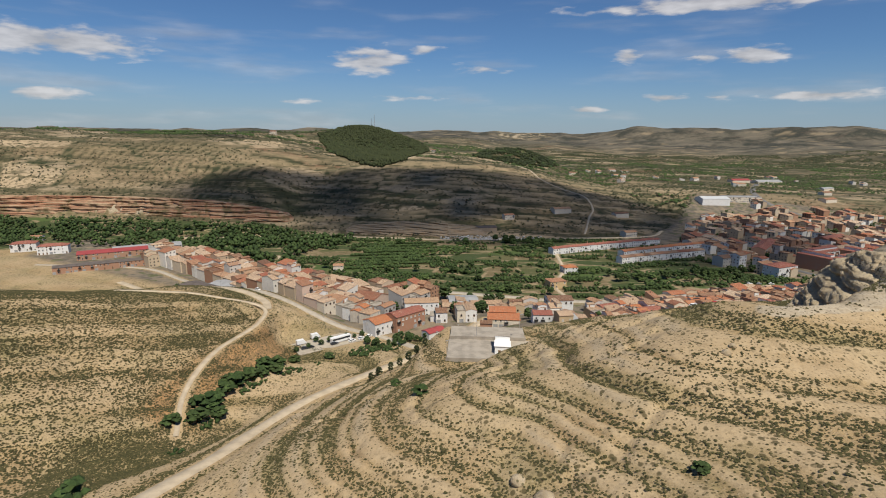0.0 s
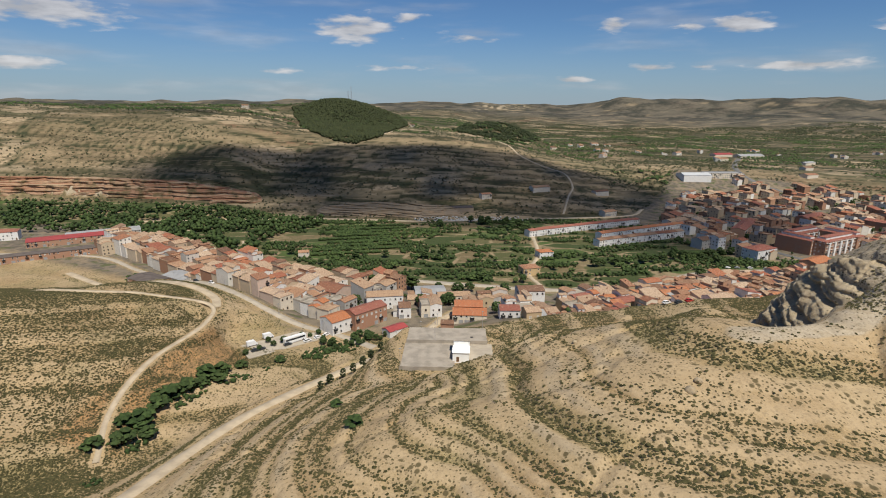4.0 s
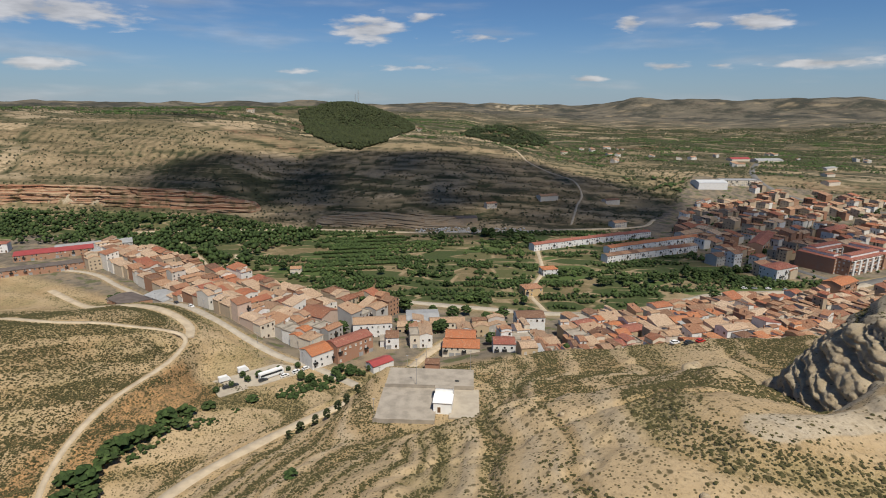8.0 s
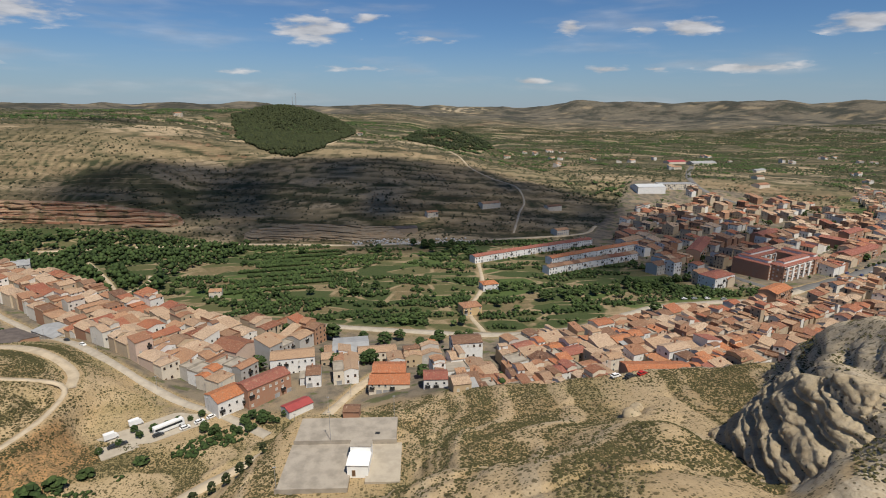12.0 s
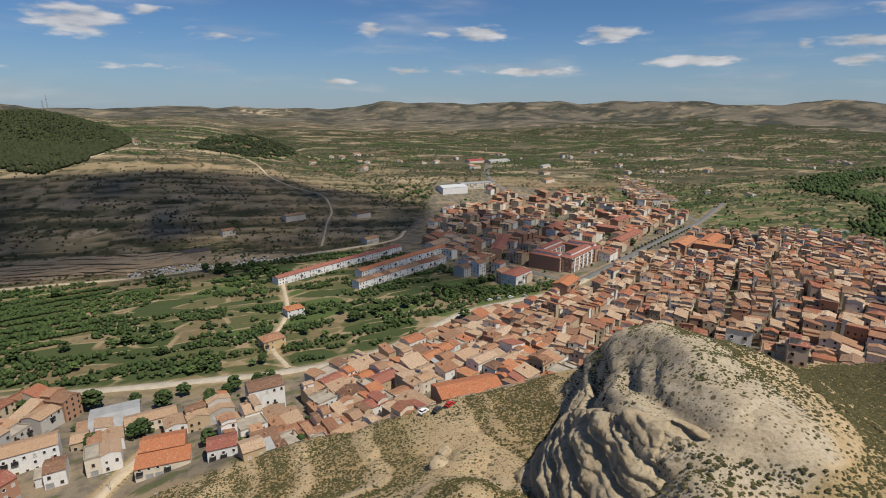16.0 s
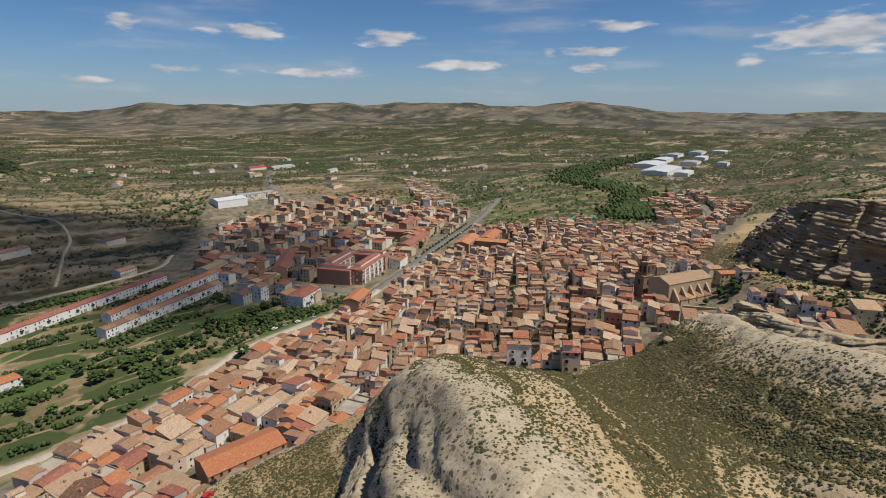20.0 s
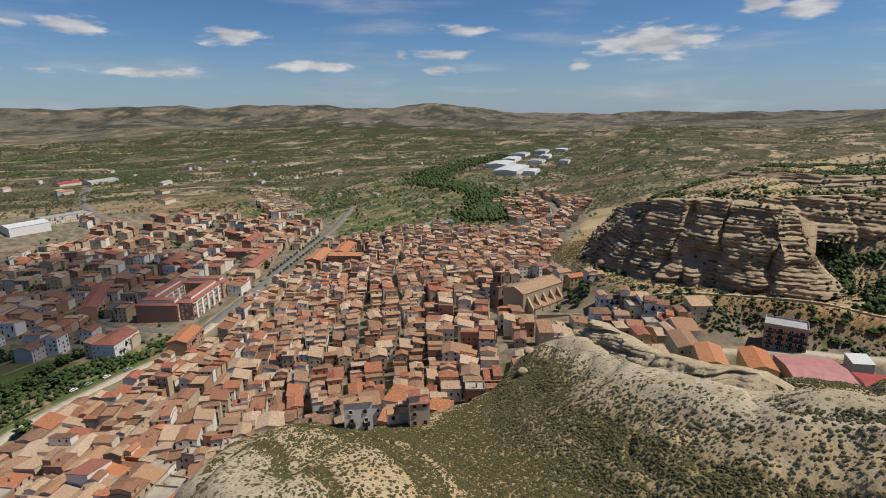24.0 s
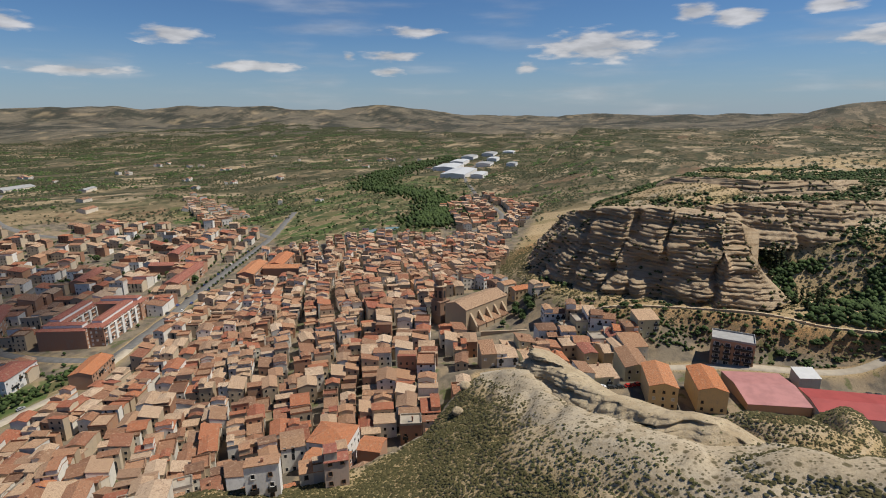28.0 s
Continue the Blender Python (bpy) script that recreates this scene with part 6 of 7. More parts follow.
for k in range(8):
    part("arch", box_mesh("arch", [(-0.8, -0.12, -2.2, 0.8, 0.0, 2.2)], "glass"), tower, pose(3.62 * math.cos(k * math.pi / 4), 3.62 * math.sin(k * math.pi / 4), 22, 0, 0, k * 45 + 90))
    if k % 2 == 0:
        part("arch", box_mesh("arch", [(-0.7, -0.12, -1.6, 0.7, 0.0, 1.6)], "glass"), tower, pose(4.02 * math.cos(k * math.pi / 4), 4.02 * math.sin(k * math.pi / 4), 13, 0, 0, k * 45 + 90))
garden_wall = tagged(new("garden_wall", box_mesh("garden_wall", [(-19, -0.4, -4, 19, 0.4, 3.2), (-19.2, -0.5, 3.2, 19.2, 0.5, 3.45)], "stone")), "ochre retaining wall below the church square", "wall")
garden_wall.matrix_basis = pose(393, 152, 29, 0, 0, -62)

# ---------------------------------------------------------------- sports court with its white booth
court = tagged(new("sports_court"), "grey concrete pelota court with low walls", "sports court")
court.matrix_basis = pose(-12.5, 178.5, 28.0, 0, 0, -3)
part("lower_slab", box_mesh("lower_slab", [(-11, -11.5, -9.0, 10.6, 11.0, 0.0)], "concrete"), court)
part("upper_slab", box_mesh("upper_slab", [(-10.4, 11.4, -9.0, 24.5, 25.5, 1.0)], "concrete"), court)
part("front_wall", box_mesh("front_wall", [(-10.6, 11.0, -9.0, 24.7, 11.4, 1.5)], "concrete"), court)
part("kerb", box_mesh("kerb", [(-11.4, -11.9, -9.0, 10.6, -11.5, 0.6)], "concrete"), court)
part("drain_cover", box_mesh("drain_cover", [(17.0, 15.0, 1.0, 18.6, 16.2, 1.05)], "iron"), court)
booth = tagged(new("booth"), "bright white masonry booth with a flat lean-to roof", "booth")
booth.matrix_basis = pose(0.8, 178.0, 27.6, 0, 0, -6)
part("wall", box_mesh("wall", [(-3.3, -5.5, -3, 3.3, 5.5, 3.9)], "white_paint"), booth)
part("roof", box_mesh("roof", [(-3.6, -5.8, 3.9, 3.6, 1.0, 4.1)], "white_paint"), booth)
part("upper_storey", box_mesh("upper_storey", [(-3.3, 1.0, 3.9, 3.3, 5.5, 6.2)], "white_paint"), booth)
part("upper_roof", box_mesh("upper_roof", [(-3.5, 0.8, 6.2, 3.5, 5.7, 6.4)], "concrete"), booth)
part("door", DOOR, booth, pose(-1.2, -5.5, 1.1))
yard = tagged(new("yard", box_mesh("yard", [(-5, -9, -4.0, 6, 11, -0.25)], "paving")), "pale paved yard beside the court", "yard", kind="structure")
yard.matrix_basis = pose(8, 178, 28.0, 0, 0, -3)
hut = slab_block("hut", -4, 209, 6, 5, 2.6, -5, "brick", "clay", "small brick hut with a clay tile roof", "hut", shape="gable", sides="s", window_floors=False, base=27.0)


# ---------------------------------------------------------------- masts on the wooded hill
for mx, my, mh in ((-196, 1286, 34), (-204, 1292, 22)):
    mast = tagged(new("radio_mast"), "thin lattice radio mast on the wooded hilltop", "mast", "radio masts")
    mast.matrix_basis = pose(mx, my, gz(mx, my))
    for k in range(3):
        v, f = drum(0.28, -1, mh, 6, 0, 0.12)
        part("leg", mesh_of("leg", v, f, ["steel"]), mast, pose(0.9 * math.cos(k * 2.094), 0.9 * math.sin(k * 2.094), 0))
    for k in range(6):
        part("ring", box_mesh("ring", [(-1.1, -1.1, -0.1, 1.1, 1.1, 0.1)], "steel"), mast, pose(0, 0, mh * (k + 1) / 6.2))

# ---------------------------------------------------------------- trees, bushes, scrub
def clump(rng, x, y, z, r, squash=0.75, v=None, f=None):
    """One ragged leaf clump: a jittered eight-sided double cone."""
    b, n = len(v), 5
    a0 = rng.uniform(0, 6.28)
    v.append((x, y, z - r * squash * rng.uniform(0.6, 0.9)))
    for k in range(n):
        a = a0 + 6.283 * k / n
        q = r * rng.uniform(0.7, 1.15)
        v.append((x + q * math.cos(a), y + q * math.sin(a), z + r * squash * rng.uniform(-0.35, 0.35)))
    v.append((x + r * rng.uniform(-0.3, 0.3), y + r * rng.uniform(-0.3, 0.3), z + r * squash * rng.uniform(0.7, 1.05)))
    for k in range(n):
        c, d = b + 1 + k, b + 1 + (k + 1) % n
        f += [(b, d, c), (b + n + 1, c, d)]


def crown_mesh(seed, mat, count, spread, height, lift, size, power=0.6):
    rng = random.Random(seed)
    v, f = [], []
    for _ in range(count):
        a, t = rng.uniform(0, 6.283), rng.random()
        ring = math.sqrt(max(0.02, 1 - abs(2 * t - 0.85) ** 2 / 1.4)) * spread * rng.uniform(0.25, 1.0) ** power
        clump(rng, ring * math.cos(a), ring * math.sin(a), lift + height * t, size * rng.uniform(0.6, 1.25), 0.7, v, f)
    return mesh_of("crown", v, f, [mat])


def trunk_mesh(height, r):
    v, f = drum(r, -0.6, height * 0.62, 6, 0, r * 0.55)
    for k in range(3):
        a = 2.1 * k + 0.4
        lv, lf = drum(r * 0.45, 0, height * 0.42, 4, 0, r * 0.15)
        m = Matrix.Translation((0, 0, height * 0.45)) @ Euler((0.7 * math.cos(a), 0.7 * math.sin(a), 0)).to_matrix().to_4x4()
        b = len(v)
        v += [tuple(m @ Vector(p)) for p in lv]
        f += [tuple(b + q for q in face) for face in lf]
    return mesh_of("trunk", v, f, ["bark"])


TREES = {
    "broad": [(trunk_mesh(5.5, 0.28), crown_mesh(10 + k, "leaf", 75, 3.1, 4.6, 2.2, 1.0)) for k in range(3)],
    "light": [(trunk_mesh(3.6, 0.18), crown_mesh(20 + k, "leaf_light", 50, 2.1, 2.8, 1.3, 0.75)) for k in range(3)],
    "pine": [(trunk_mesh(5.0, 0.22), crown_mesh(30 + k, "pine", 60, 2.0, 5.2, 1.3, 0.8)) for k in range(2)],
    "poplar": [(trunk_mesh(9.0, 0.3), crown_mesh(40 + k, "leaf", 85, 2.0, 10.0, 1.6, 1.0)) for k in range(2)],
    "cypress": [(trunk_mesh(5.0, 0.2), crown_mesh(50 + k, "pine", 60, 0.9, 8.5, 0.7, 0.6)) for k in range(2)],
    "olive": [(trunk_mesh(2.6, 0.2), crown_mesh(60 + k, "olive_leaf", 40, 1.7, 1.9, 1.0, 0.65)) for k in range(2)],
    "bush": [(trunk_mesh(0.9, 0.1), crown_mesh(70 + k, "leaf", 34, 1.5, 1.5, 0.3, 0.65)) for k in range(3)]}
TREE_LABEL = {"broad": "dark green broadleaf tree with a full crown", "light": "light green fruit tree in a garden plot", "pine": "dark pine tree with dense needles", "poplar": "tall green poplar tree by the river", "cypress": "slender dark green cypress tree", "olive": "grey-green olive tree on dry soil", "bush": "round dark green bush on dry ground"}


def tree(kind, x, y, scale, rng, base=None, label="", group=""):
    trunk, crown = rng.choice(TREES[kind])
    top = tagged(new("bush" if kind == "bush" else "tree"), label or TREE_LABEL[kind], "bush" if kind == "bush" else "tree", group or {"broad": "broadleaf trees", "light": "fruit trees", "bush": "bushes on the slopes"}.get(kind, kind + " trees"))
    top.empty_display_size = 0.5
    top.matrix_basis = pose(x, y, gz(x, y) - 0.1 if base is None else base, 0, 0, rng.uniform(0, 360)) @ Matrix.Diagonal((scale * rng.uniform(0.9, 1.1), scale * rng.uniform(0.9, 1.1), scale, 1))
    part("trunk", trunk, top)
    part("crown", crown, top)
    return top


def scatter(rng, poly, count):
    p = np.array(poly, float)
    out = []
    while len(out) < count:
        x, y = rng.uniform(p[:, 0].min(), p[:, 0].max()), rng.uniform(p[:, 1].min(), p[:, 1].max())
        if inside(poly, np.array([x]), np.array([y]))[0]:
            out.append((x, y))
    return out


def clear_of_roads(x, y, free=2.0):
    ok = np.ones(np.shape(x), bool)
    for line, width in KEEP_OFF:
        d, _, _ = along(x, y, line)
        ok &= d > width - 5 + free
    return ok


rng = random.Random(7)
# single bushes and trees that stand out
for x, y, s in ((-120, 142, 2.6), (-119, 152, 2.8), (-117, 160, 2.4), (-115, 168, 3.0), (-113, 174, 2.2), (-109, 188, 2.6), (-106, 195, 2.0), (-114, 147, 2.0), (-108, 180, 1.8), (-32, 100, 1.5), (-42, 128, 1.2), (-118, 166, 2.2), (-112, 176, 2.4), (-104, 186, 2.0), (-123, 150, 2.2), (-100, 204, 1.8), (-84, 212, 1.6), (-128, 138, 2.0), (-128, 84, 2.6), (21, 40, 1.0), (-105, 196, 1.8)):
    tree("bush", x, y, s, rng, label="dense green bush in the dry gully")
for x, y, s in ((-55, 183, 0.75), (-50, 187, 0.7), (-46, 190, 0.72), (-42, 193, 0.75), (-38, 191, 0.7), (-34, 195, 0.62), (-19, 222, 0.8), (-58, 178, 0.62)):
    tree("pine", x, y, s, rng, group="young pines beside the cart road")
for x, y in scatter(rng, [(-66, 222), (-36, 232), (-30, 240), (-50, 240), (-72, 234)], 26):
    tree("broad", x, y, rng.uniform(0.35, 0.65), rng)
for x, y in ((-84, 236), (-80, 238), (-76, 240), (-88, 233), (-92, 229), (-98, 224), (-103, 219), (-72, 243), (-96, 233)):
    tree("broad", x, y, rng.uniform(0.4, 0.6), rng, 7.9)
for x, y, s in ((412, 157, 0.8), (417, 150, 0.9), (419, 158, 0.7), (412, 147, 0.8), (405, 150, 0.7), (423, 152, 0.7), (399, 160, 0.6), (410, 152, 0.6)):
    tree("broad", x, y, s, rng)
tree("cypress", 414, 146, 1.3, rng)
for x, y, s in ((455, 21, 1.5), (457, 18, 1.7), (456, 24, 1.3), (459, 15, 1.5), (458, 21, 1.2)):
    tree("cypress", x, y, s, rng, group="cypresses in the ravine")
for x, y, k in ((-58, 289, 1.3), (-53, 339, 1.4), (-46, 337, 1.2), (-39, 333, 1.5), (-25, 334, 1.5), (-31, 338, 1.1), (29, 300, 1.5), (33, 306, 1.3), (7, 320, 1.3), (-3, 289, 1.0), (40, 326, 1.2), (52, 328, 1.0), (150, 346, 1.1), (196, 364, 1.2)):
    tree("broad", x, y, k, rng, label="large dark green tree between houses and the road")
for x, y in ((-18, 286), (0, 290), (26, 262), (-46, 272), (28, 318), (36, 322), (-6, 330), (-24, 336), (58, 330), (16, 330), (330, 300), (444, 520), (452, 512), (436, 516), (-226, 352), (-228, 346), (-60, 345)):
    tree("broad", x, y, rng.uniform(0.8, 1.2), rng)
# gardens: hedged lines and orchards
GARDEN = [[(-120, 378), (-38, 360), (28, 348), (64, 352), (62, 400), (78, 440), (84, 500), (60, 548), (-60, 552), (-120, 540), (-170, 450)], [(100, 366), (160, 384), (222, 396), (290, 390), (232, 428), (140, 424), (96, 430), (78, 370)]]
for poly, count in zip(GARDEN, (105, 52)):
    for x, y in scatter(rng, poly, count):
        if clear_of_roads(np.array([x]), np.array([y]))[0]:
            tree(rng.choice(("broad", "light", "light", "bush")), x, y, rng.uniform(0.7, 1.25), rng)
for k in range(5):
    for j in range(9):
        tree("light", -62 + 6.5 * j + 1.5 * k + rng.uniform(-0.7, 0.7), 478 + 8 * k + 1.4 * j + rng.uniform(-0.7, 0.7), rng.uniform(0.7, 0.95), rng, group="orchard rows")
for t in np.linspace(0, 1, 22):
    tree("broad", 128 + 130 * t + rng.uniform(-3, 3), 396 + 34 * t + rng.uniform(-4, 4), rng.uniform(0.7, 1.1), rng, group="hedge along the stream")
for x, y in scatter(rng, [(255, 440), (330, 412), (446, 455), (560, 510), (620, 600), (560, 720), (440, 760), (330, 680), (262, 580)], 40):
    tree("broad", x, y, rng.uniform(0.6, 1.1), rng)
for x, y in scatter(rng, [(60, 520), (90, 505), (92, 560), (30, 562), (40, 535)], 12):
    tree("broad", x, y, rng.uniform(1.0, 1.5), rng)
for k in range(34):
    t = k / 34
    tree("broad", 440 + 150 * t, 449 + 66 * t + (3.5 if k % 2 else -7.5), 0.42, rng, group="street trees of the avenue")
for x, y, s in ((421, 8, 1.0), (424, 3, 1.1), (428, 12, 0.9), (431, 0, 1.1), (434, 8, 1.0)):
    tree("cypress", x, y, s, rng)
for k in range(26):
    tree("bush", rng.uniform(392, 410), rng.uniform(-25, 110), rng.uniform(0.8, 1.6), rng)


# ---------------------------------------------------------------- thickets and scrub: uncounted growth
def growth(name, label, mat, xs, ys, sizes, squash, lift, category, seed, sheet=None, dome_only=False):
    """Many clumps in one mesh, on the land."""
    g = np.random.RandomState(seed)
    n, k = len(xs), 5
    zs = (sheet if sheet is not None else sheet_height(xs, ys)) + lift * sizes
    ang = g.uniform(0, 6.283, (n, 1)) + 6.283 * np.arange(k)[None] / k
    q = sizes[:, None] * g.uniform(0.7, 1.2, (n, k))
    ring = np.stack([xs[:, None] + q * np.cos(ang), ys[:, None] + q * np.sin(ang), zs[:, None] + sizes[:, None] * squash * g.uniform(-0.3, 0.3, (n, k))], -1)
    low = np.stack([xs, ys, zs - sizes * squash * 0.8], -1)[:, None]
    top = np.stack([xs + sizes * g.uniform(-0.3, 0.3, n), ys + sizes * g.uniform(-0.3, 0.3, n), zs + sizes * squash * g.uniform(0.7, 1.1, n)], -1)[:, None]
    co = np.concatenate([low, ring, top], 1).reshape(-1, 3)
    base = np.arange(n)[:, None, None] * (k + 2)
    a = np.arange(k)
    tri = np.concatenate([np.stack([0 * a, 1 + (a + 1) % k, 1 + a], -1), np.stack([0 * a + k + 1, 1 + a, 1 + (a + 1) % k], -1)])
    if dome_only:
        tri = tri[k:]
    tris = (base + tri[None]).reshape(-1, 3)
    me = bpy.data.meshes.new(name)
    me.vertices.add(len(co))
    me.vertices.foreach_set("co", co.astype(np.float32).ravel())
    me.loops.add(tris.size)
    me.loops.foreach_set("vertex_index", tris.ravel().astype(np.int32))
    me.polygons.add(len(tris))
    me.polygons.foreach_set("loop_start", np.arange(0, tris.size, 3, dtype=np.int32))
    me.update()
    me.materials.append(M[mat])
    return tagged(new(name, me), label, category, kind="stuff")


def spread(g, box, count, keep):
    xs, ys = g.uniform(box[0], box[2], count), g.uniform(box[1], box[3], count)
    ok = keep(xs, ys)
    return xs[ok], ys[ok]


def wild_ground(xs, ys):
    ok = polygon_mask(TOWN, xs, ys, 6) < 0.5
    ok &= polygon_mask(HUERTA, xs, ys, 2) < 0.5
    ok &= clear_of_roads(xs, ys, 1.0)
    for cx, cy, hx, hy, turn, _ in LEVELS:
        ok &= np.hypot((xs - cx) / hx, (ys - cy) / hy) > 1.25
    return ok


g = np.random.RandomState(3)


def tufted(xs, ys):
    patch = fbm(xs / 22, ys / 22, 3, 201) + 0.6 * fbm(xs / 6, ys / 6, 2, 203)
    bare = np.zeros(len(xs))
    for line, w in ((CRAG[1:], 7), (KNOB, 9)):
        d, _, _ = along(xs, ys, line)
        bare = np.maximum(bare, 1 - sstep(w * 0.6, w * 1.3, d))
    ledge = strata(xs, ys, made(xs, ys))
    chance = 0.80 + 0.7 * patch - 0.4 * bare - 0.72 * sstep(0.46, 0.58, ledge) + 0.3 * sstep(-110, -150, xs) + 0.22 * sstep(150, 185, xs)
    chance = chance * np.maximum(sstep(-22, 16, ys + 12 * patch), xs > 300)
    return wild_ground(xs, ys) & (g.uniform(0, 1, len(xs)) < chance)


for k, (box, count, lo, hi) in enumerate((((-150, -24, 150, 235), 300000, 0.16, 0.5), ((150, -24, 300, 190), 180000, 0.18, 0.54), ((-320, 90, -120, 300), 125000, 0.22, 0.6), ((300, -140, 640, 240), 78000, 0.3, 1.1))):
    xs, ys = spread(g, box, count, tufted)
    sz = lo + (hi - lo) * g.uniform(0, 1, len(xs)) ** 1.5
    growth("scrub", "low olive-green scrub tufts dotted over dry slopes", "scrub", xs, ys, sz, 0.62, 0.25, "scrub", 300 + k, sheet_height(xs, ys), True)
# darker, denser growth on shaded hollows of the ridge
DENSE = [[(176, 78), (196, 64), (214, 78), (222, 96), (206, 106), (186, 98)], [(256, 60), (276, 66), (304, 46), (296, 22), (268, 20), (254, 38)], [(128, 108), (150, 120), (164, 140), (176, 160), (168, 168), (152, 150), (138, 128), (120, 112)], [(-104, 246), (-146, 286), (-168, 276), (-150, 256), (-124, 238)], [(-290, 370), (-228, 344), (-150, 300), (-94, 254), (-118, 250), (-150, 272), (-200, 302), (-250, 332)], [(14, 196), (30, 200), (36, 178), (24, 160), (12, 164)], [(-14, 212), (40, 224), (56, 214), (20, 206)]]
xs, ys = spread(g, (-292, 20, 306, 372), 190000, lambda x, y: (polygon_mask(DENSE, x, y, 6) > 0.4) & clear_of_roads(x, y, 1.0) & (fbm(x / 7, y / 7, 3, 229) > -0.1))
growth("low_shrubs", "dense dark green low shrubs in hollows of the ridge", "thick_scrub", xs, ys, g.uniform(0.16, 0.42, len(xs)), 0.7, 0.3, "shrubs", 338, None, True)
# garden trees between the newer houses
QUARTERS = [NEWER, EASTERN, HAMLET, MIDDLE]
xs, ys = spread(g, (-40, 210, 1090, 850), 11000, lambda x, y: (polygon_mask(QUARTERS, x, y, 4) > 0.5) & (fbm(x / 24, y / 24, 3, 231) > 0.0) & clear_of_roads(x, y, 2.5))
free = np.ones(len(xs), bool)
for hx, hy, hr in TAKEN:
    free &= np.hypot(xs - hx, ys - hy) > hr * 0.95
xs, ys = xs[free], ys[free]
growth("garden_greenery", "dark green trees and shrubs in the yards between houses", "leaf", xs, ys, g.uniform(0.7, 2.0, len(xs)), 0.95, 0.9, "greenery", 339)
# thicket along the bottom of the gully
GULLY = [(-128, 120), (-120, 160), (-110, 188), (-96, 206), (-74, 226), (-58, 232), (-44, 226), (-62, 214), (-86, 200), (-103, 182), (-112, 156), (-116, 120)]
xs, ys = spread(g, (-130, 118, -40, 234), 5000, lambda x, y: inside(GULLY, x, y) & (fbm(x / 12, y / 12, 3, 233) > 0.02) & clear_of_roads(x, y, 1.0))
growth("gully_thicket", "green shrubs along the bottom of the dry gully", "leaf", xs, ys, g.uniform(0.4, 1.3, len(xs)), 0.85, 0.5, "shrubs", 341)
# riverside woods
wood = [(-640, 505), (-345, 510), (-300, 500), (-235, 440), (-165, 430), (-170, 480), (-130, 540), (-130, 566), (-250, 600), (-640, 612)]
xs, ys = spread(g, (-640, 420, -120, 615), 9000, lambda x, y: inside(wood, x, y) & (fbm(x / 40, y / 25, 3, 207) > -0.13) & clear_of_roads(x, y))
growth("riverside_wood", "dense dark green riverside trees", "leaf", xs, ys, g.uniform(1.2, 2.9, len(xs)), 0.95, 1.0 + 1.6 * g.uniform(0, 1, len(xs)), "woodland", 310)
# hedges, plots and groves in the gardens
TERRACES = [[(86, 499, 0), (222, 564, 0)], [(156, 490, 0), (267, 547, 0)], [(145, 461, 0), (246, 506, 0)]]


def off_terraces(x, y):
    ok = np.ones(np.shape(x), bool)
    for line in TERRACES:
        ok &= along(x, y, line)[0] > 8.5
    return ok


xs, ys = spread(g, (-300, 345, 330, 590), 34000, lambda x, y: off_terraces(x, y) & (polygon_mask(HUERTA, x, y, 1) > 0.9) & ((vnoise(x / 26 + y / 90, y / 7.0, 209) > 0.66) | (fbm(x / 30, y / 16, 3, 211) > 0.08)) & clear_of_roads(x, y))
growth("garden_hedges", "green hedges and fruit bushes between garden plots", "leaf", xs, ys, g.uniform(0.6, 1.9, len(xs)), 0.9, 0.9, "hedges", 311)
row, place = g.randint(0, 9, 3200), g.uniform(0, 1, 3200)
xs = -118 + 10 * (row % 2) + place * (62 + 8 * (row % 3)) + g.normal(0, 0.5, 3200)
ys = 424 + 13.5 * row + 0.16 * (xs + 118) + g.normal(0, 1.1, 3200)
ok = clear_of_roads(xs, ys) & (polygon_mask(HUERTA, xs, ys, 1) > 0.9)
xs, ys = xs[ok], ys[ok]
growth("orchard_hedges", "straight dark green hedgerows in the garden plots", "leaf", xs, ys, g.uniform(0.9, 1.7, len(xs)), 0.95, 0.9, "hedges", 342)
xs, ys = spread(g, (600, 330, 1400, 800), 1500, lambda x, y: (polygon_mask(HUERTA[1:2], x, y, 1) > 0.5) & (fbm(x / 60, y / 40, 3, 213) > g.uniform(-0.1, 0.2, len(x))) & (np.hypot((x - 724) / 60, (y - 424) / 40) > 1))
growth("valley_groves", "green groves on the far valley floor", "leaf", xs, ys, g.uniform(1.0, 2.8, len(xs)), 0.9, 1.0, "groves", 312)
# wooded hills
PINES = [[(-318, 1216), (-270, 1060), (-236, 950), (-176, 850), (-128, 826), (-98, 860), (-78, 1060), (-60, 1200), (-96, 1290), (-160, 1340), (-240, 1330)],
         [(36, 1140), (70, 1098), (116, 1082), (186, 1130), (246, 1205), (210, 1280), (110, 1290), (54, 1210)]]
for k, (poly, count) in enumerate(zip(PINES, (21000, 4200))):
    box = (min(p[0] for p in poly), min(p[1] for p in poly), max(p[0] for p in poly), max(p[1] for p in poly))
    xs, ys = spread(g, box, count, lambda x, y: inside(poly, x + 16 * fbm(x / 30, y / 30, 3, 241), y + 30 * fbm(x / 30, y / 30, 3, 243)) & (fbm(x / 22, y / 22, 3, 245) > -0.2 + 0.1 * k))
    growth("pine_wood", "dark pine wood covering a round hill", "pine", xs, ys, g.uniform(1.2, 3.7, len(xs)), 1.1, 0.7, "woodland", 320 + k)
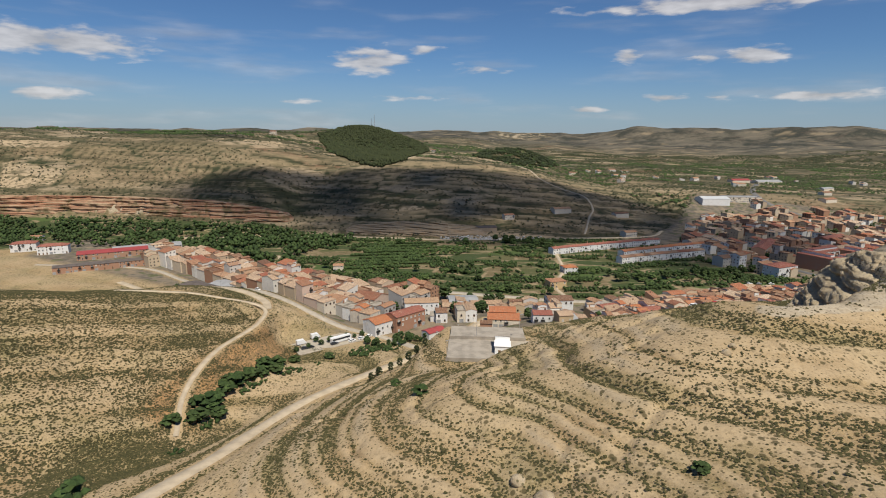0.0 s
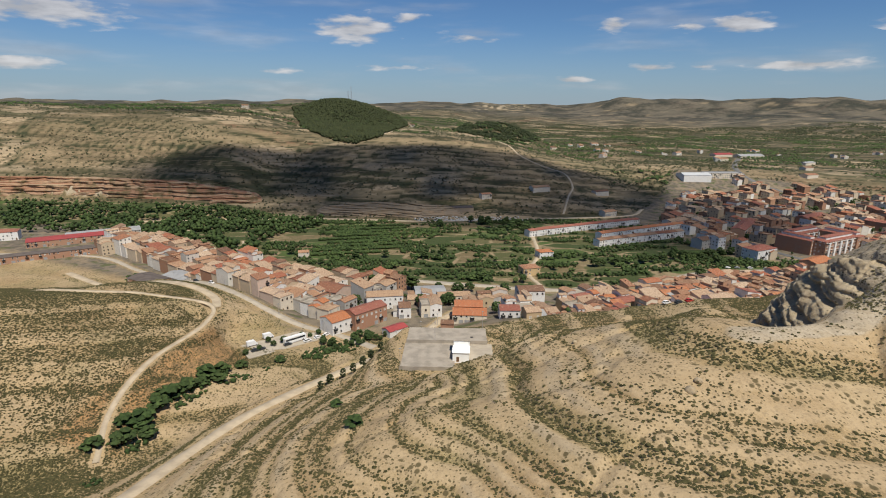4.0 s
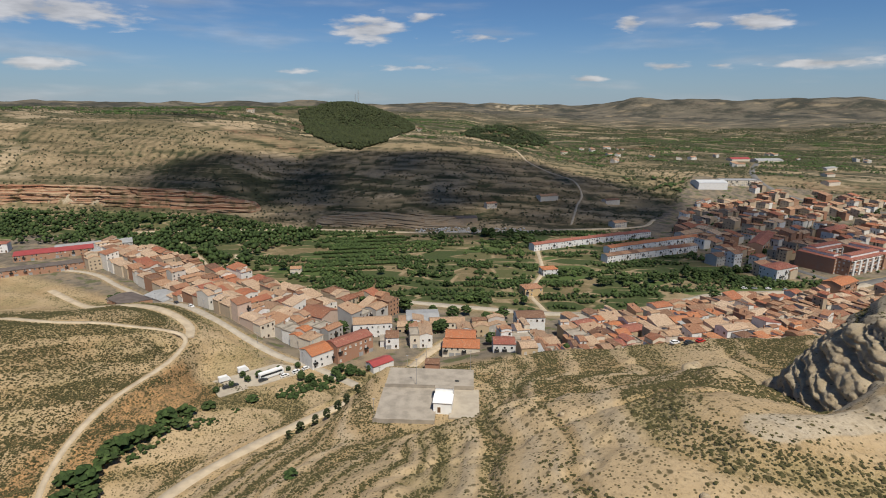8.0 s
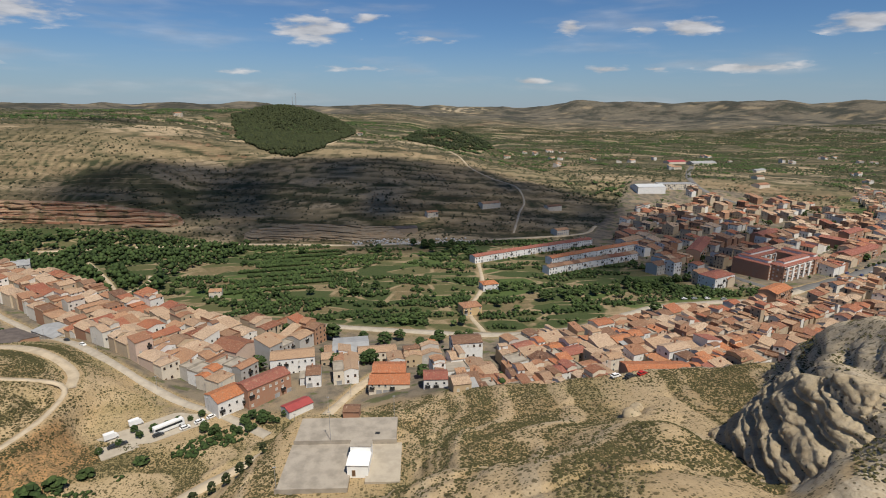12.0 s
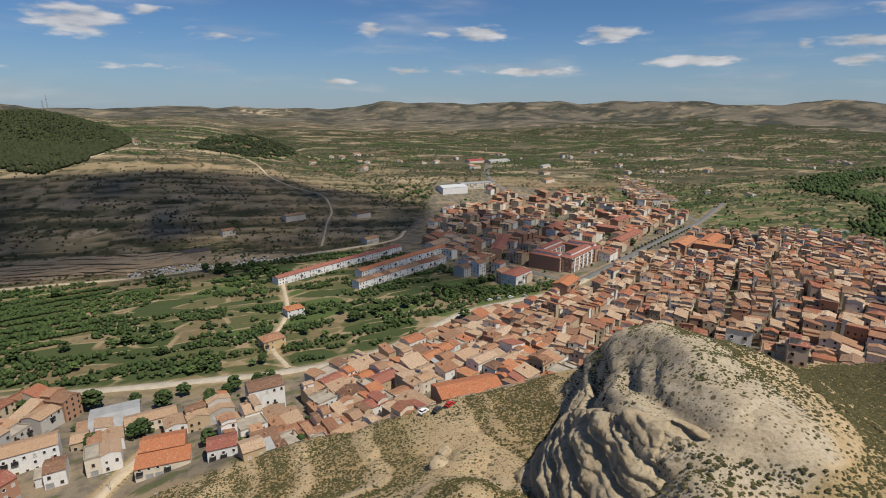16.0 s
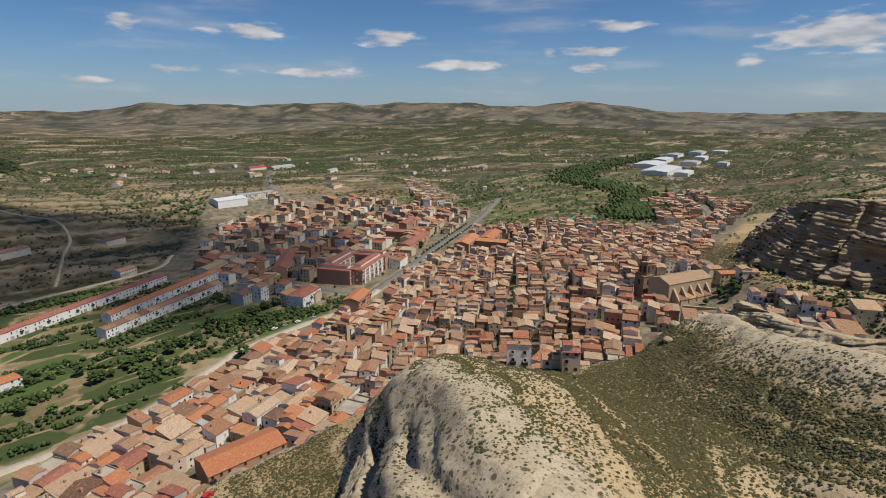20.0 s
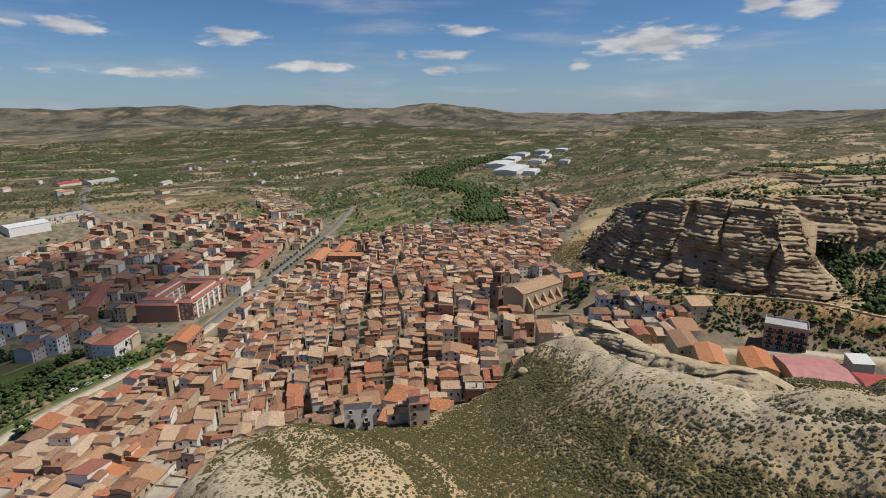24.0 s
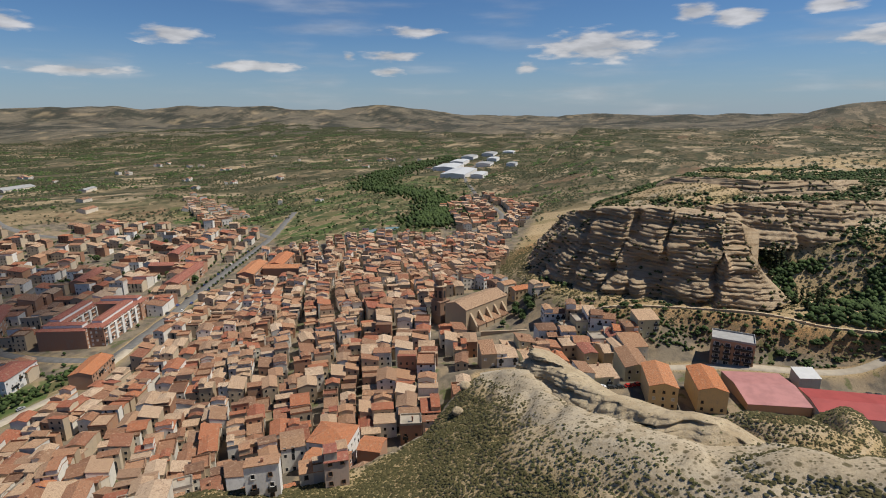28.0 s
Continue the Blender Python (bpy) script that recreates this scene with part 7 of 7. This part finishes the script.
# scattered growth of the open country
xs, ys = spread(g, (-900, 560, 560, 1500), 36000, lambda x, y: wild_ground(x, y) & (fbm(x / 70, y / 45, 3, 215) > g.uniform(-0.2, 0.15, len(x))))
growth("slope_shrubs", "scattered dark shrubs over terraced dry slopes", "olive_leaf", xs, ys, g.uniform(0.6, 1.9, len(xs)), 0.8, 0.4, "shrubs", 330, None, True)
xs, ys = spread(g, (250, 200, 3000, 2600), 110000, lambda x, y: (polygon_mask(TOWN, x, y, 5) < 0.5) & (fbm(x / 110, y / 70, 4, 217) > g.uniform(-0.08, 0.2, len(x))) & (np.hypot(x, y) > 640) & (y > 0.1 * x + 120))
growth("olive_groves", "dotted olive groves and almond trees over open fields", "olive_leaf", xs, ys, 0.6 + 0.0011 * np.hypot(xs, ys) + g.uniform(0, 1.2, len(xs)), 0.8, 0.5, "groves", 331, None, True)
xs, ys = spread(g, (500, -700, 3000, 500), 22000, lambda x, y: (polygon_mask(TOWN, x, y, 5) < 0.5) & (fbm(x / 110, y / 80, 4, 219) > 0.02) & (x > 560 + 0.3 * np.abs(y)))
growth("plateau_shrubs", "dotted shrubs over the dry plateau", "olive_leaf", xs, ys, 0.8 + 0.0011 * np.hypot(xs, ys) + g.uniform(0, 0.8, len(xs)), 0.7, 0.4, "shrubs", 332, None, True)
xs, ys = spread(g, (-2400, 1100, 400, 3200), 16000, lambda x, y: fbm(x / 150, y / 90, 4, 221) > 0.03)
growth("far_shrubs", "dotted far shrubs on rolling dry hills", "olive_leaf", xs, ys, g.uniform(1.2, 4.2, len(xs)), 0.7, 0.4, "shrubs", 333, None, True)
# hedgerows and lines of trees between the far fields
count = 620
hx, hy = g.uniform(300, 2600, count), g.uniform(560, 2300, count)
hx[:170], hy[:170] = g.uniform(-900, 300, 170), g.uniform(930, 2300, 170)
hx[170:300], hy[170:300] = g.uniform(700, 2600, 130), g.uniform(-300, 500, 130)
way, span, each = np.radians(g.normal(-14, 22, count)), g.uniform(30, 190, count), 26
t = g.uniform(-0.5, 0.5, (count, each))
xs = (hx[:, None] + t * (span * np.cos(way))[:, None] + g.normal(0, 2.5, (count, each))).ravel()
ys = (hy[:, None] + t * (span * np.sin(way))[:, None] + g.normal(0, 2.5, (count, each))).ravel()
ok = (polygon_mask(TOWN, xs, ys, 5) < 0.5) & (np.hypot(xs, ys) > 640) & (ys > 0.1 * xs + 60) & clear_of_roads(xs, ys) & (polygon_mask([NEWER], xs, ys, 5) < 0.5)
xs, ys = xs[ok], ys[ok]
growth("far_hedgerows", "dark green hedgerows and lines of trees between far fields", "leaf", xs, ys, g.uniform(1.3, 3.2, len(xs)) + 0.0006 * np.hypot(xs, ys), 0.95, 0.6, "hedgerows", 343, None, True)
# the far river belt of poplars
t = g.uniform(0, 1, 3000) ** 1.2
bend = np.array([(780, 380), (860, 392), (940, 420), (1040, 526), (1070, 640), (1250, 720), (1460, 750), (1760, 740)], float)
xs, ys = np.interp(t * 7, np.arange(8), bend[:, 0]) + g.normal(0, 20, 3000), np.interp(t * 7, np.arange(8), bend[:, 1]) + g.normal(0, 22, 3000)
growth("poplar_belt", "dark belt of poplars along the river", "leaf", xs, ys, g.uniform(1.8, 4.2, 3000), 1.2, 1.2, "woodland", 334)
# bushes rooted on the ledges of the cliffs
for cliff_ob, count in zip([ob for ob in bpy.data.objects if ob.name.split(".")[0] == "cliff"], (900, 300, 200)):
    n = len(cliff_ob.data.vertices)
    co, no = np.zeros(n * 3, np.float32), np.zeros(n * 3, np.float32)
    cliff_ob.data.vertices.foreach_get("co", co)
    cliff_ob.data.vertices.foreach_get("normal", no)
    co, no = co.reshape(-1, 3), no.reshape(-1, 3)
    level = np.flatnonzero((np.abs(no[:, 2]) > 0.6) & (fbm(co[:, 0] / 14, co[:, 1] / 14 + co[:, 2] / 9, 3, 235) > 0.03))
    pick = co[g.choice(level, min(count, len(level)), replace=False)].astype(float)
    growth("ledge_shrubs", "dark green shrubs rooted on ledges of the cliff", "thick_scrub", pick[:, 0], pick[:, 1], g.uniform(0.5, 1.5, len(pick)), 0.8, 0.3, "shrubs", 350, pick[:, 2])
# ravine thicket by the cliff
THICKET = [(410, 16), (430, 18), (446, 30), (458, 40), (461, 26), (464, 4), (462, -14), (456, -80), (420, -110), (388, -70), (394, -30), (404, -6)]
xs, ys = spread(g, (380, -115, 470, 42), 9000, lambda x, y: inside(THICKET, x, y) & (fbm(x / 15, y / 15, 3, 223) > 0.0) & clear_of_roads(x, y))
growth("ravine_thicket", "dark green thicket in the ravine", "leaf", xs, ys, g.uniform(0.5, 2.2, len(xs)), 0.95, 0.6, "woodland", 335)
xs, ys = spread(g, (384, -40, 414, 130), 1500, lambda x, y: (fbm(x / 9, y / 9, 3, 225) > 0.0) & clear_of_roads(x, y))
growth("bank_shrubs", "dark shrubs on the earth bank below the footpath", "leaf", xs, ys, g.uniform(0.5, 1.3, len(xs)), 0.9, 0.5, "shrubs", 336)
xs, ys = spread(g, (430, -200, 720, 150), 17000, lambda x, y: (fbm(x / 22, y / 22, 3, 227) + 0.12 * sstep(30, -30, y) > 0.02))
growth("plateau_bushes", "dark bushes in hollows of the rocky plateau", "leaf", xs, ys, g.uniform(0.4, 1.9, len(xs)), 0.8, 0.5, "shrubs", 337)

# ---------------------------------------------------------------- vehicles
WHEEL = mesh_of("wheel", *drum(0.32, -0.11, 0.11, 10), ["rubber"])
RIM = mesh_of("rim", *drum(0.19, -0.125, 0.125, 8), ["steel"])


def profile_mesh(name, outline, width, mat):
    """A side outline of (x, z) points drawn out across y."""
    n = len(outline)
    v = [(x, -width / 2, z) for x, z in outline] + [(x, width / 2, z) for x, z in outline]
    f = [tuple(range(n)), tuple(range(2 * n - 1, n - 1, -1))] + [(k, n + k, n + (k + 1) % n, (k + 1) % n) for k in range(n)]
    return mesh_of(name, v, f, [mat])


CABIN = profile_mesh("cabin", [(-1.75, 0.85), (-1.35, 1.42), (0.45, 1.45), (1.15, 0.9)], 1.5, "glass")
VAN_CABIN = profile_mesh("cabin", [(1.3, 1.2), (1.35, 1.9), (1.85, 1.85), (2.35, 1.2)], 1.72, "glass")
BODIES = {c: profile_mesh("body", [(-2.1, 0.3), (-2.1, 0.85), (-1.8, 0.95), (1.1, 0.95), (2.05, 0.75), (2.1, 0.3)], 1.74, "car_" + c) for c in ("white", "red", "grey", "dark", "blue")}
ROOFS = {c: profile_mesh("roof", [(-1.4, 1.42), (-1.3, 1.48), (0.4, 1.5), (0.5, 1.44)], 1.42, "car_" + c) for c in ("white", "red", "grey", "dark", "blue")}


def car(x, y, turn, colour, base):
    top = tagged(new("car"), "parked %s car" % {"dark": "black"}.get(colour, colour) + " standing on the roadside", "car", "parked cars")
    top.matrix_basis = pose(x, y, base, 0, 0, turn)
    part("body", BODIES[colour], top)
    part("cabin", CABIN, top)
    part("roof", ROOFS[colour], top)
    for wx in (-1.3, 1.3):
        for wy in (-0.8, 0.8):
            part("rim", RIM, part("wheel", WHEEL, top, pose(wx, wy, 0.32, 90)))
    return top


def van(x, y, turn, base, colour="white", length=5.6):
    top = tagged(new("truck"), "parked %s box truck in the yard" % colour, "truck", "parked trucks")
    top.matrix_basis = pose(x, y, base, 0, 0, turn)
    part("box", box_mesh("box", [(-length / 2, -1.1, 0.6, 1.2, 1.1, 2.9)], "car_" + colour), top)
    part("cab", profile_mesh("cab", [(1.25, 0.45), (1.25, 1.98), (1.85, 1.95), (2.5, 1.15), (2.6, 0.45)], 1.95, "car_" + colour), top)
    part("windscreen", VAN_CABIN, top, pose(0.06, 0, 0))
    for wx in (-length / 2 + 1.0, 1.8):
        for wy in (-0.95, 0.95):
            part("rim", RIM, part("wheel", WHEEL, top, pose(wx, wy, 0.4, 90) @ Matrix.Diagonal((1.25, 1.25, 1.4, 1))))


def bus(x, y, turn, base):
    top = tagged(new("bus"), "long white coach with a dark window band in the yard", "bus")
    top.matrix_basis = pose(x, y, base, 0, 0, turn)
    part("body", profile_mesh("body", [(-6, 0.4), (-6, 3.0), (-5.7, 3.3), (5.6, 3.3), (6, 2.9), (6, 0.4)], 2.5, "car_white"), top)
    part("window_band", box_mesh("window_band", [(-5.6, -1.27, 1.7, 5.2, 1.27, 2.7)], "glass"), top)
    part("windscreen", box_mesh("windscreen", [(5.9, -1.1, 1.3, 6.03, 1.1, 2.8)], "glass"), top)
    for wx in (-3.6, 4.0):
        for wy in (-1.1, 1.1):
            part("rim", RIM, part("wheel", WHEEL, top, pose(wx, wy, 0.5, 90) @ Matrix.Diagonal((1.55, 1.55, 1.6, 1))))


yard = tagged(new("parking_yard", box_mesh("parking_yard", [(-24, -9, -3.0, 24, 8, 0.12)], "paving")), "pale gravel parking yard beside the lane", "parking yard", kind="structure")
yard.matrix_basis = pose(-86, 236, 8.3, 0, 0, 36)
bus(-82.5, 234, 41, 8.45)
van(-103, 229, 38, 8.45)
van(-97.5, 238.5, 38, 8.45)
for x, y, c in ((-76, 234, "white"), (-71.5, 238, "white"), (-85, 229.5, "dark"), (-97, 224.5, "dark"), (-99.5, 222.8, "dark"), (-67.5, 241.5, "white")):
    car(x, y, 40, c, 8.45)
for x, y, t, c in ((98, 207, 20, "white"), (102, 203.5, 25, "dark"), (107, 204, 25, "red"), (49, 238, 80, "white"), (-152, 304, -35, "white"), (-168, 318, -35, "dark"), (232, 389, 0, "white"), (240, 389, 0, "grey"), (250, 388, 0, "white"), (262, 386, -5, "grey"), (176, 383, 20, "dark"), (-16, 268, 10, "grey")):
    z = sheet_height([x], [y])[0]
    car(x, y, t, c, z + (0.33 if c == "white" else 0.2))
for k in range(24):
    t = k / 24
    x, y = 385 + 190 * t, 422 + 86 * t + (5.2 if k % 2 else -5.2)
    car(x, y, 25, rng.choice(("white", "grey", "dark", "blue")), sheet_height([x], [y])[0] + 0.12)
for k in range(7):
    car(372 + rng.uniform(-1, 1), -8 - 3.4 * k, 100 + rng.uniform(-4, 4), rng.choice(("white", "grey", "dark")), 36.9)
for k in range(8):
    x, y = 330 + 3.0 * k, 96 - 3.5 * k
    car(x, y, -50, rng.choice(("white", "grey", "dark", "red")), sheet_height([x], [y])[0] + 0.1)


# ---------------------------------------------------------------- poles and walls
def pole(x, y, h, base, lamp=True):
    top = tagged(new("lamp_post"), "slender grey lamp post with a small head", "lamp post", "lamp posts")
    top.matrix_basis = pose(x, y, base)
    part("post", mesh_of("post", *drum(0.11, -0.5, h, 6, 0, 0.07), ["steel"]), top)
    if lamp:
        part("lamp_head", box_mesh("lamp_head", [(-0.5, -0.16, h - 0.08, 0.5, 0.16, h + 0.12)], "metal_grey"), top)


for x, y, h in ((-10, 190.2, 11), (12, 204, 10), (-24, 168, 9), (-29, 226, 7), (-17, 240, 7), (-8, 252, 7), (-70, 246, 7), (-98, 262, 7), (-140, 295, 7), (-190, 334, 7)):
    pole(x, y, h, 29.0 if y == 190.2 else sheet_height([x], [y])[0])
for k in range(12):
    t = k / 12
    x, y = 380 + 200 * t, 428 + 88 * t
    pole(x, y, 8, sheet_height([x], [y])[0])
path_wall = tagged(new("path_wall"), "low pale stone wall below the cliff footpath", "wall")
line = ROAD_LINES[[r[0] for r in ROADS].index("cliff_path")]
for a, b in zip(line[:-1], line[1:]):
    m = (a + b) / 2
    t = math.degrees(math.atan2(b[1] - a[1], b[0] - a[0]))
    l = math.hypot(*(b - a)[:2])
    ob = part("wall_length", box_mesh("wall_length", [(-l / 2 - 0.1, -0.25, -3.5, l / 2 + 0.1, 0.25, 0.9)], "stone"), path_wall, pose(m[0] - 1.6, m[1], m[2], 0, 0, t))


# ---------------------------------------------------------------- loose rocks and rubble
def boulder(x, y, r, seed):
    g = random.Random(seed)
    bm = bmesh.new()
    bmesh.ops.create_icosphere(bm, subdivisions=3, radius=r)
    for v in bm.verts:
        v.co *= 1 + 0.22 * noise.noise(v.co / r * 0.9 + Vector((seed, 0, 0))) + 0.06 * noise.noise(v.co / r * 3.0)
        v.co.z *= 0.7
    me = bpy.data.meshes.new("boulder")
    bm.to_mesh(me)
    bm.free()
    me.materials.append(M["pale_rock"])
    me.polygons.foreach_set("use_smooth", np.ones(len(me.polygons), dtype=bool))
    ob = tagged(new("boulder", me), "pale weathered boulder lying on the slope", "boulder", "boulders")
    ob.matrix_basis = pose(x, y, sheet_height([x], [y])[0] + r * 0.1, 0, 0, g.uniform(0, 360))


for k, (x, y, r) in enumerate(((86, 168, 3.0), (92, 176, 2.4), (42, 74, 1.2), (45, 77, 0.9), (30, 118, 0.8), (12, 150, 0.9), (-10, 52, 1.6), (-6, 44, 2.2), (262, 132, 2.2), (250, 130, 1.8))):
    boulder(x, y, r, k)
xs, ys = spread(g, (-30, 566, 100, 590), 500, lambda x, y: fbm(x / 12, y / 8, 2, 231) > -0.05)
growth("quarry_rubble", "heap of white quarry rubble below the dry slope", "white_rubble", xs, ys, g.uniform(0.5, 1.8, len(xs)), 0.8, 0.3, "rubble", 340, sheet_height(xs, ys))
pond = tagged(new("pond", mesh_of("pond", [(26 * math.cos(a) * (1.0 + 0.1 * math.sin(3 * a)), 11 * math.sin(a), 0) for a in np.linspace(0, 6.283, 40, endpoint=False)], [tuple(range(40))], ["water"])), "small pale green pond in the valley park", "pond", kind="structure")
pond.matrix_basis = pose(724, 424, gz(724, 424) + 0.6, 0, 0, -32)

# ---------------------------------------------------------------- a thin cloud bank overhead that shades the north side
def cloud_bank(shade, box, step, seed, high=1150.0):
    """A lens of cloud above the plan area that it shades; the veil thins out towards its edges."""
    at = SUNWARD * (high / SUNWARD.z)
    xs, ys = np.arange(box[0], box[2], step), np.arange(box[1], box[3], step)
    X, Y = np.meshgrid(xs, ys, indexing="ij")
    wob = 70 * fbm(X / 130, Y / 130, 4, seed), 60 * fbm(X / 130, Y / 130, 4, seed + 1)
    dense = np.zeros(X.shape)
    for cx, cy, rx, ry, turn, amount in shade:
        c, s = math.cos(radians(turn)), math.sin(radians(turn))
        u, w = X + wob[0] - cx, Y + wob[1] - cy
        dense = np.maximum(dense, amount * (1 - sstep(0.72, 1.12, np.hypot((u * c + w * s) / rx, (-u * s + w * c) / ry))))
    dense = np.clip(dense * (0.94 + 0.5 * fbm(X / 60, Y / 60, 3, seed + 2)), 0, 0.97)
    Z = high + 40 * dense + 18 * fbm(X / 50, Y / 50, 3, seed + 3)
    n, m = X.shape
    i = (np.arange(n - 1)[:, None] * m + np.arange(m - 1)[None]).ravel()
    quads = np.stack([i, i + m, i + m + 1, i + 1], -1)
    quads = quads[dense.ravel()[quads].max(1) > 0.01]
    me = bpy.data.meshes.new("cloud")
    me.from_pydata(np.stack([X + at.x, Y + at.y, Z], -1).reshape(-1, 3).tolist(), [], quads.tolist())
    veil = me.attributes.new("veil", "FLOAT", "POINT")
    veil.data.foreach_set("value", dense.ravel().astype(np.float32))
    me.materials.append(M["cloud"])
    me.polygons.foreach_set("use_smooth", np.ones(len(me.polygons), dtype=bool))
    tagged(new("cloud", me), "thin grey-white cloud high above the valley", "cloud", kind="stuff")


cloud_bank([(-80, 742, 360, 125, 8, 0.93), (190, 705, 170, 140, 20, 0.88), (-270, 690, 130, 70, 0, 0.7), (300, 545, 170, 105, 35, 0.74), (110, 590, 170, 55, 20, 0.74), (-70, 606, 150, 44, 0, 0.85), (-480, 1010, 90, 40, 0, 0.6)], (-700, 380, 700, 1150), 9.0, 601)
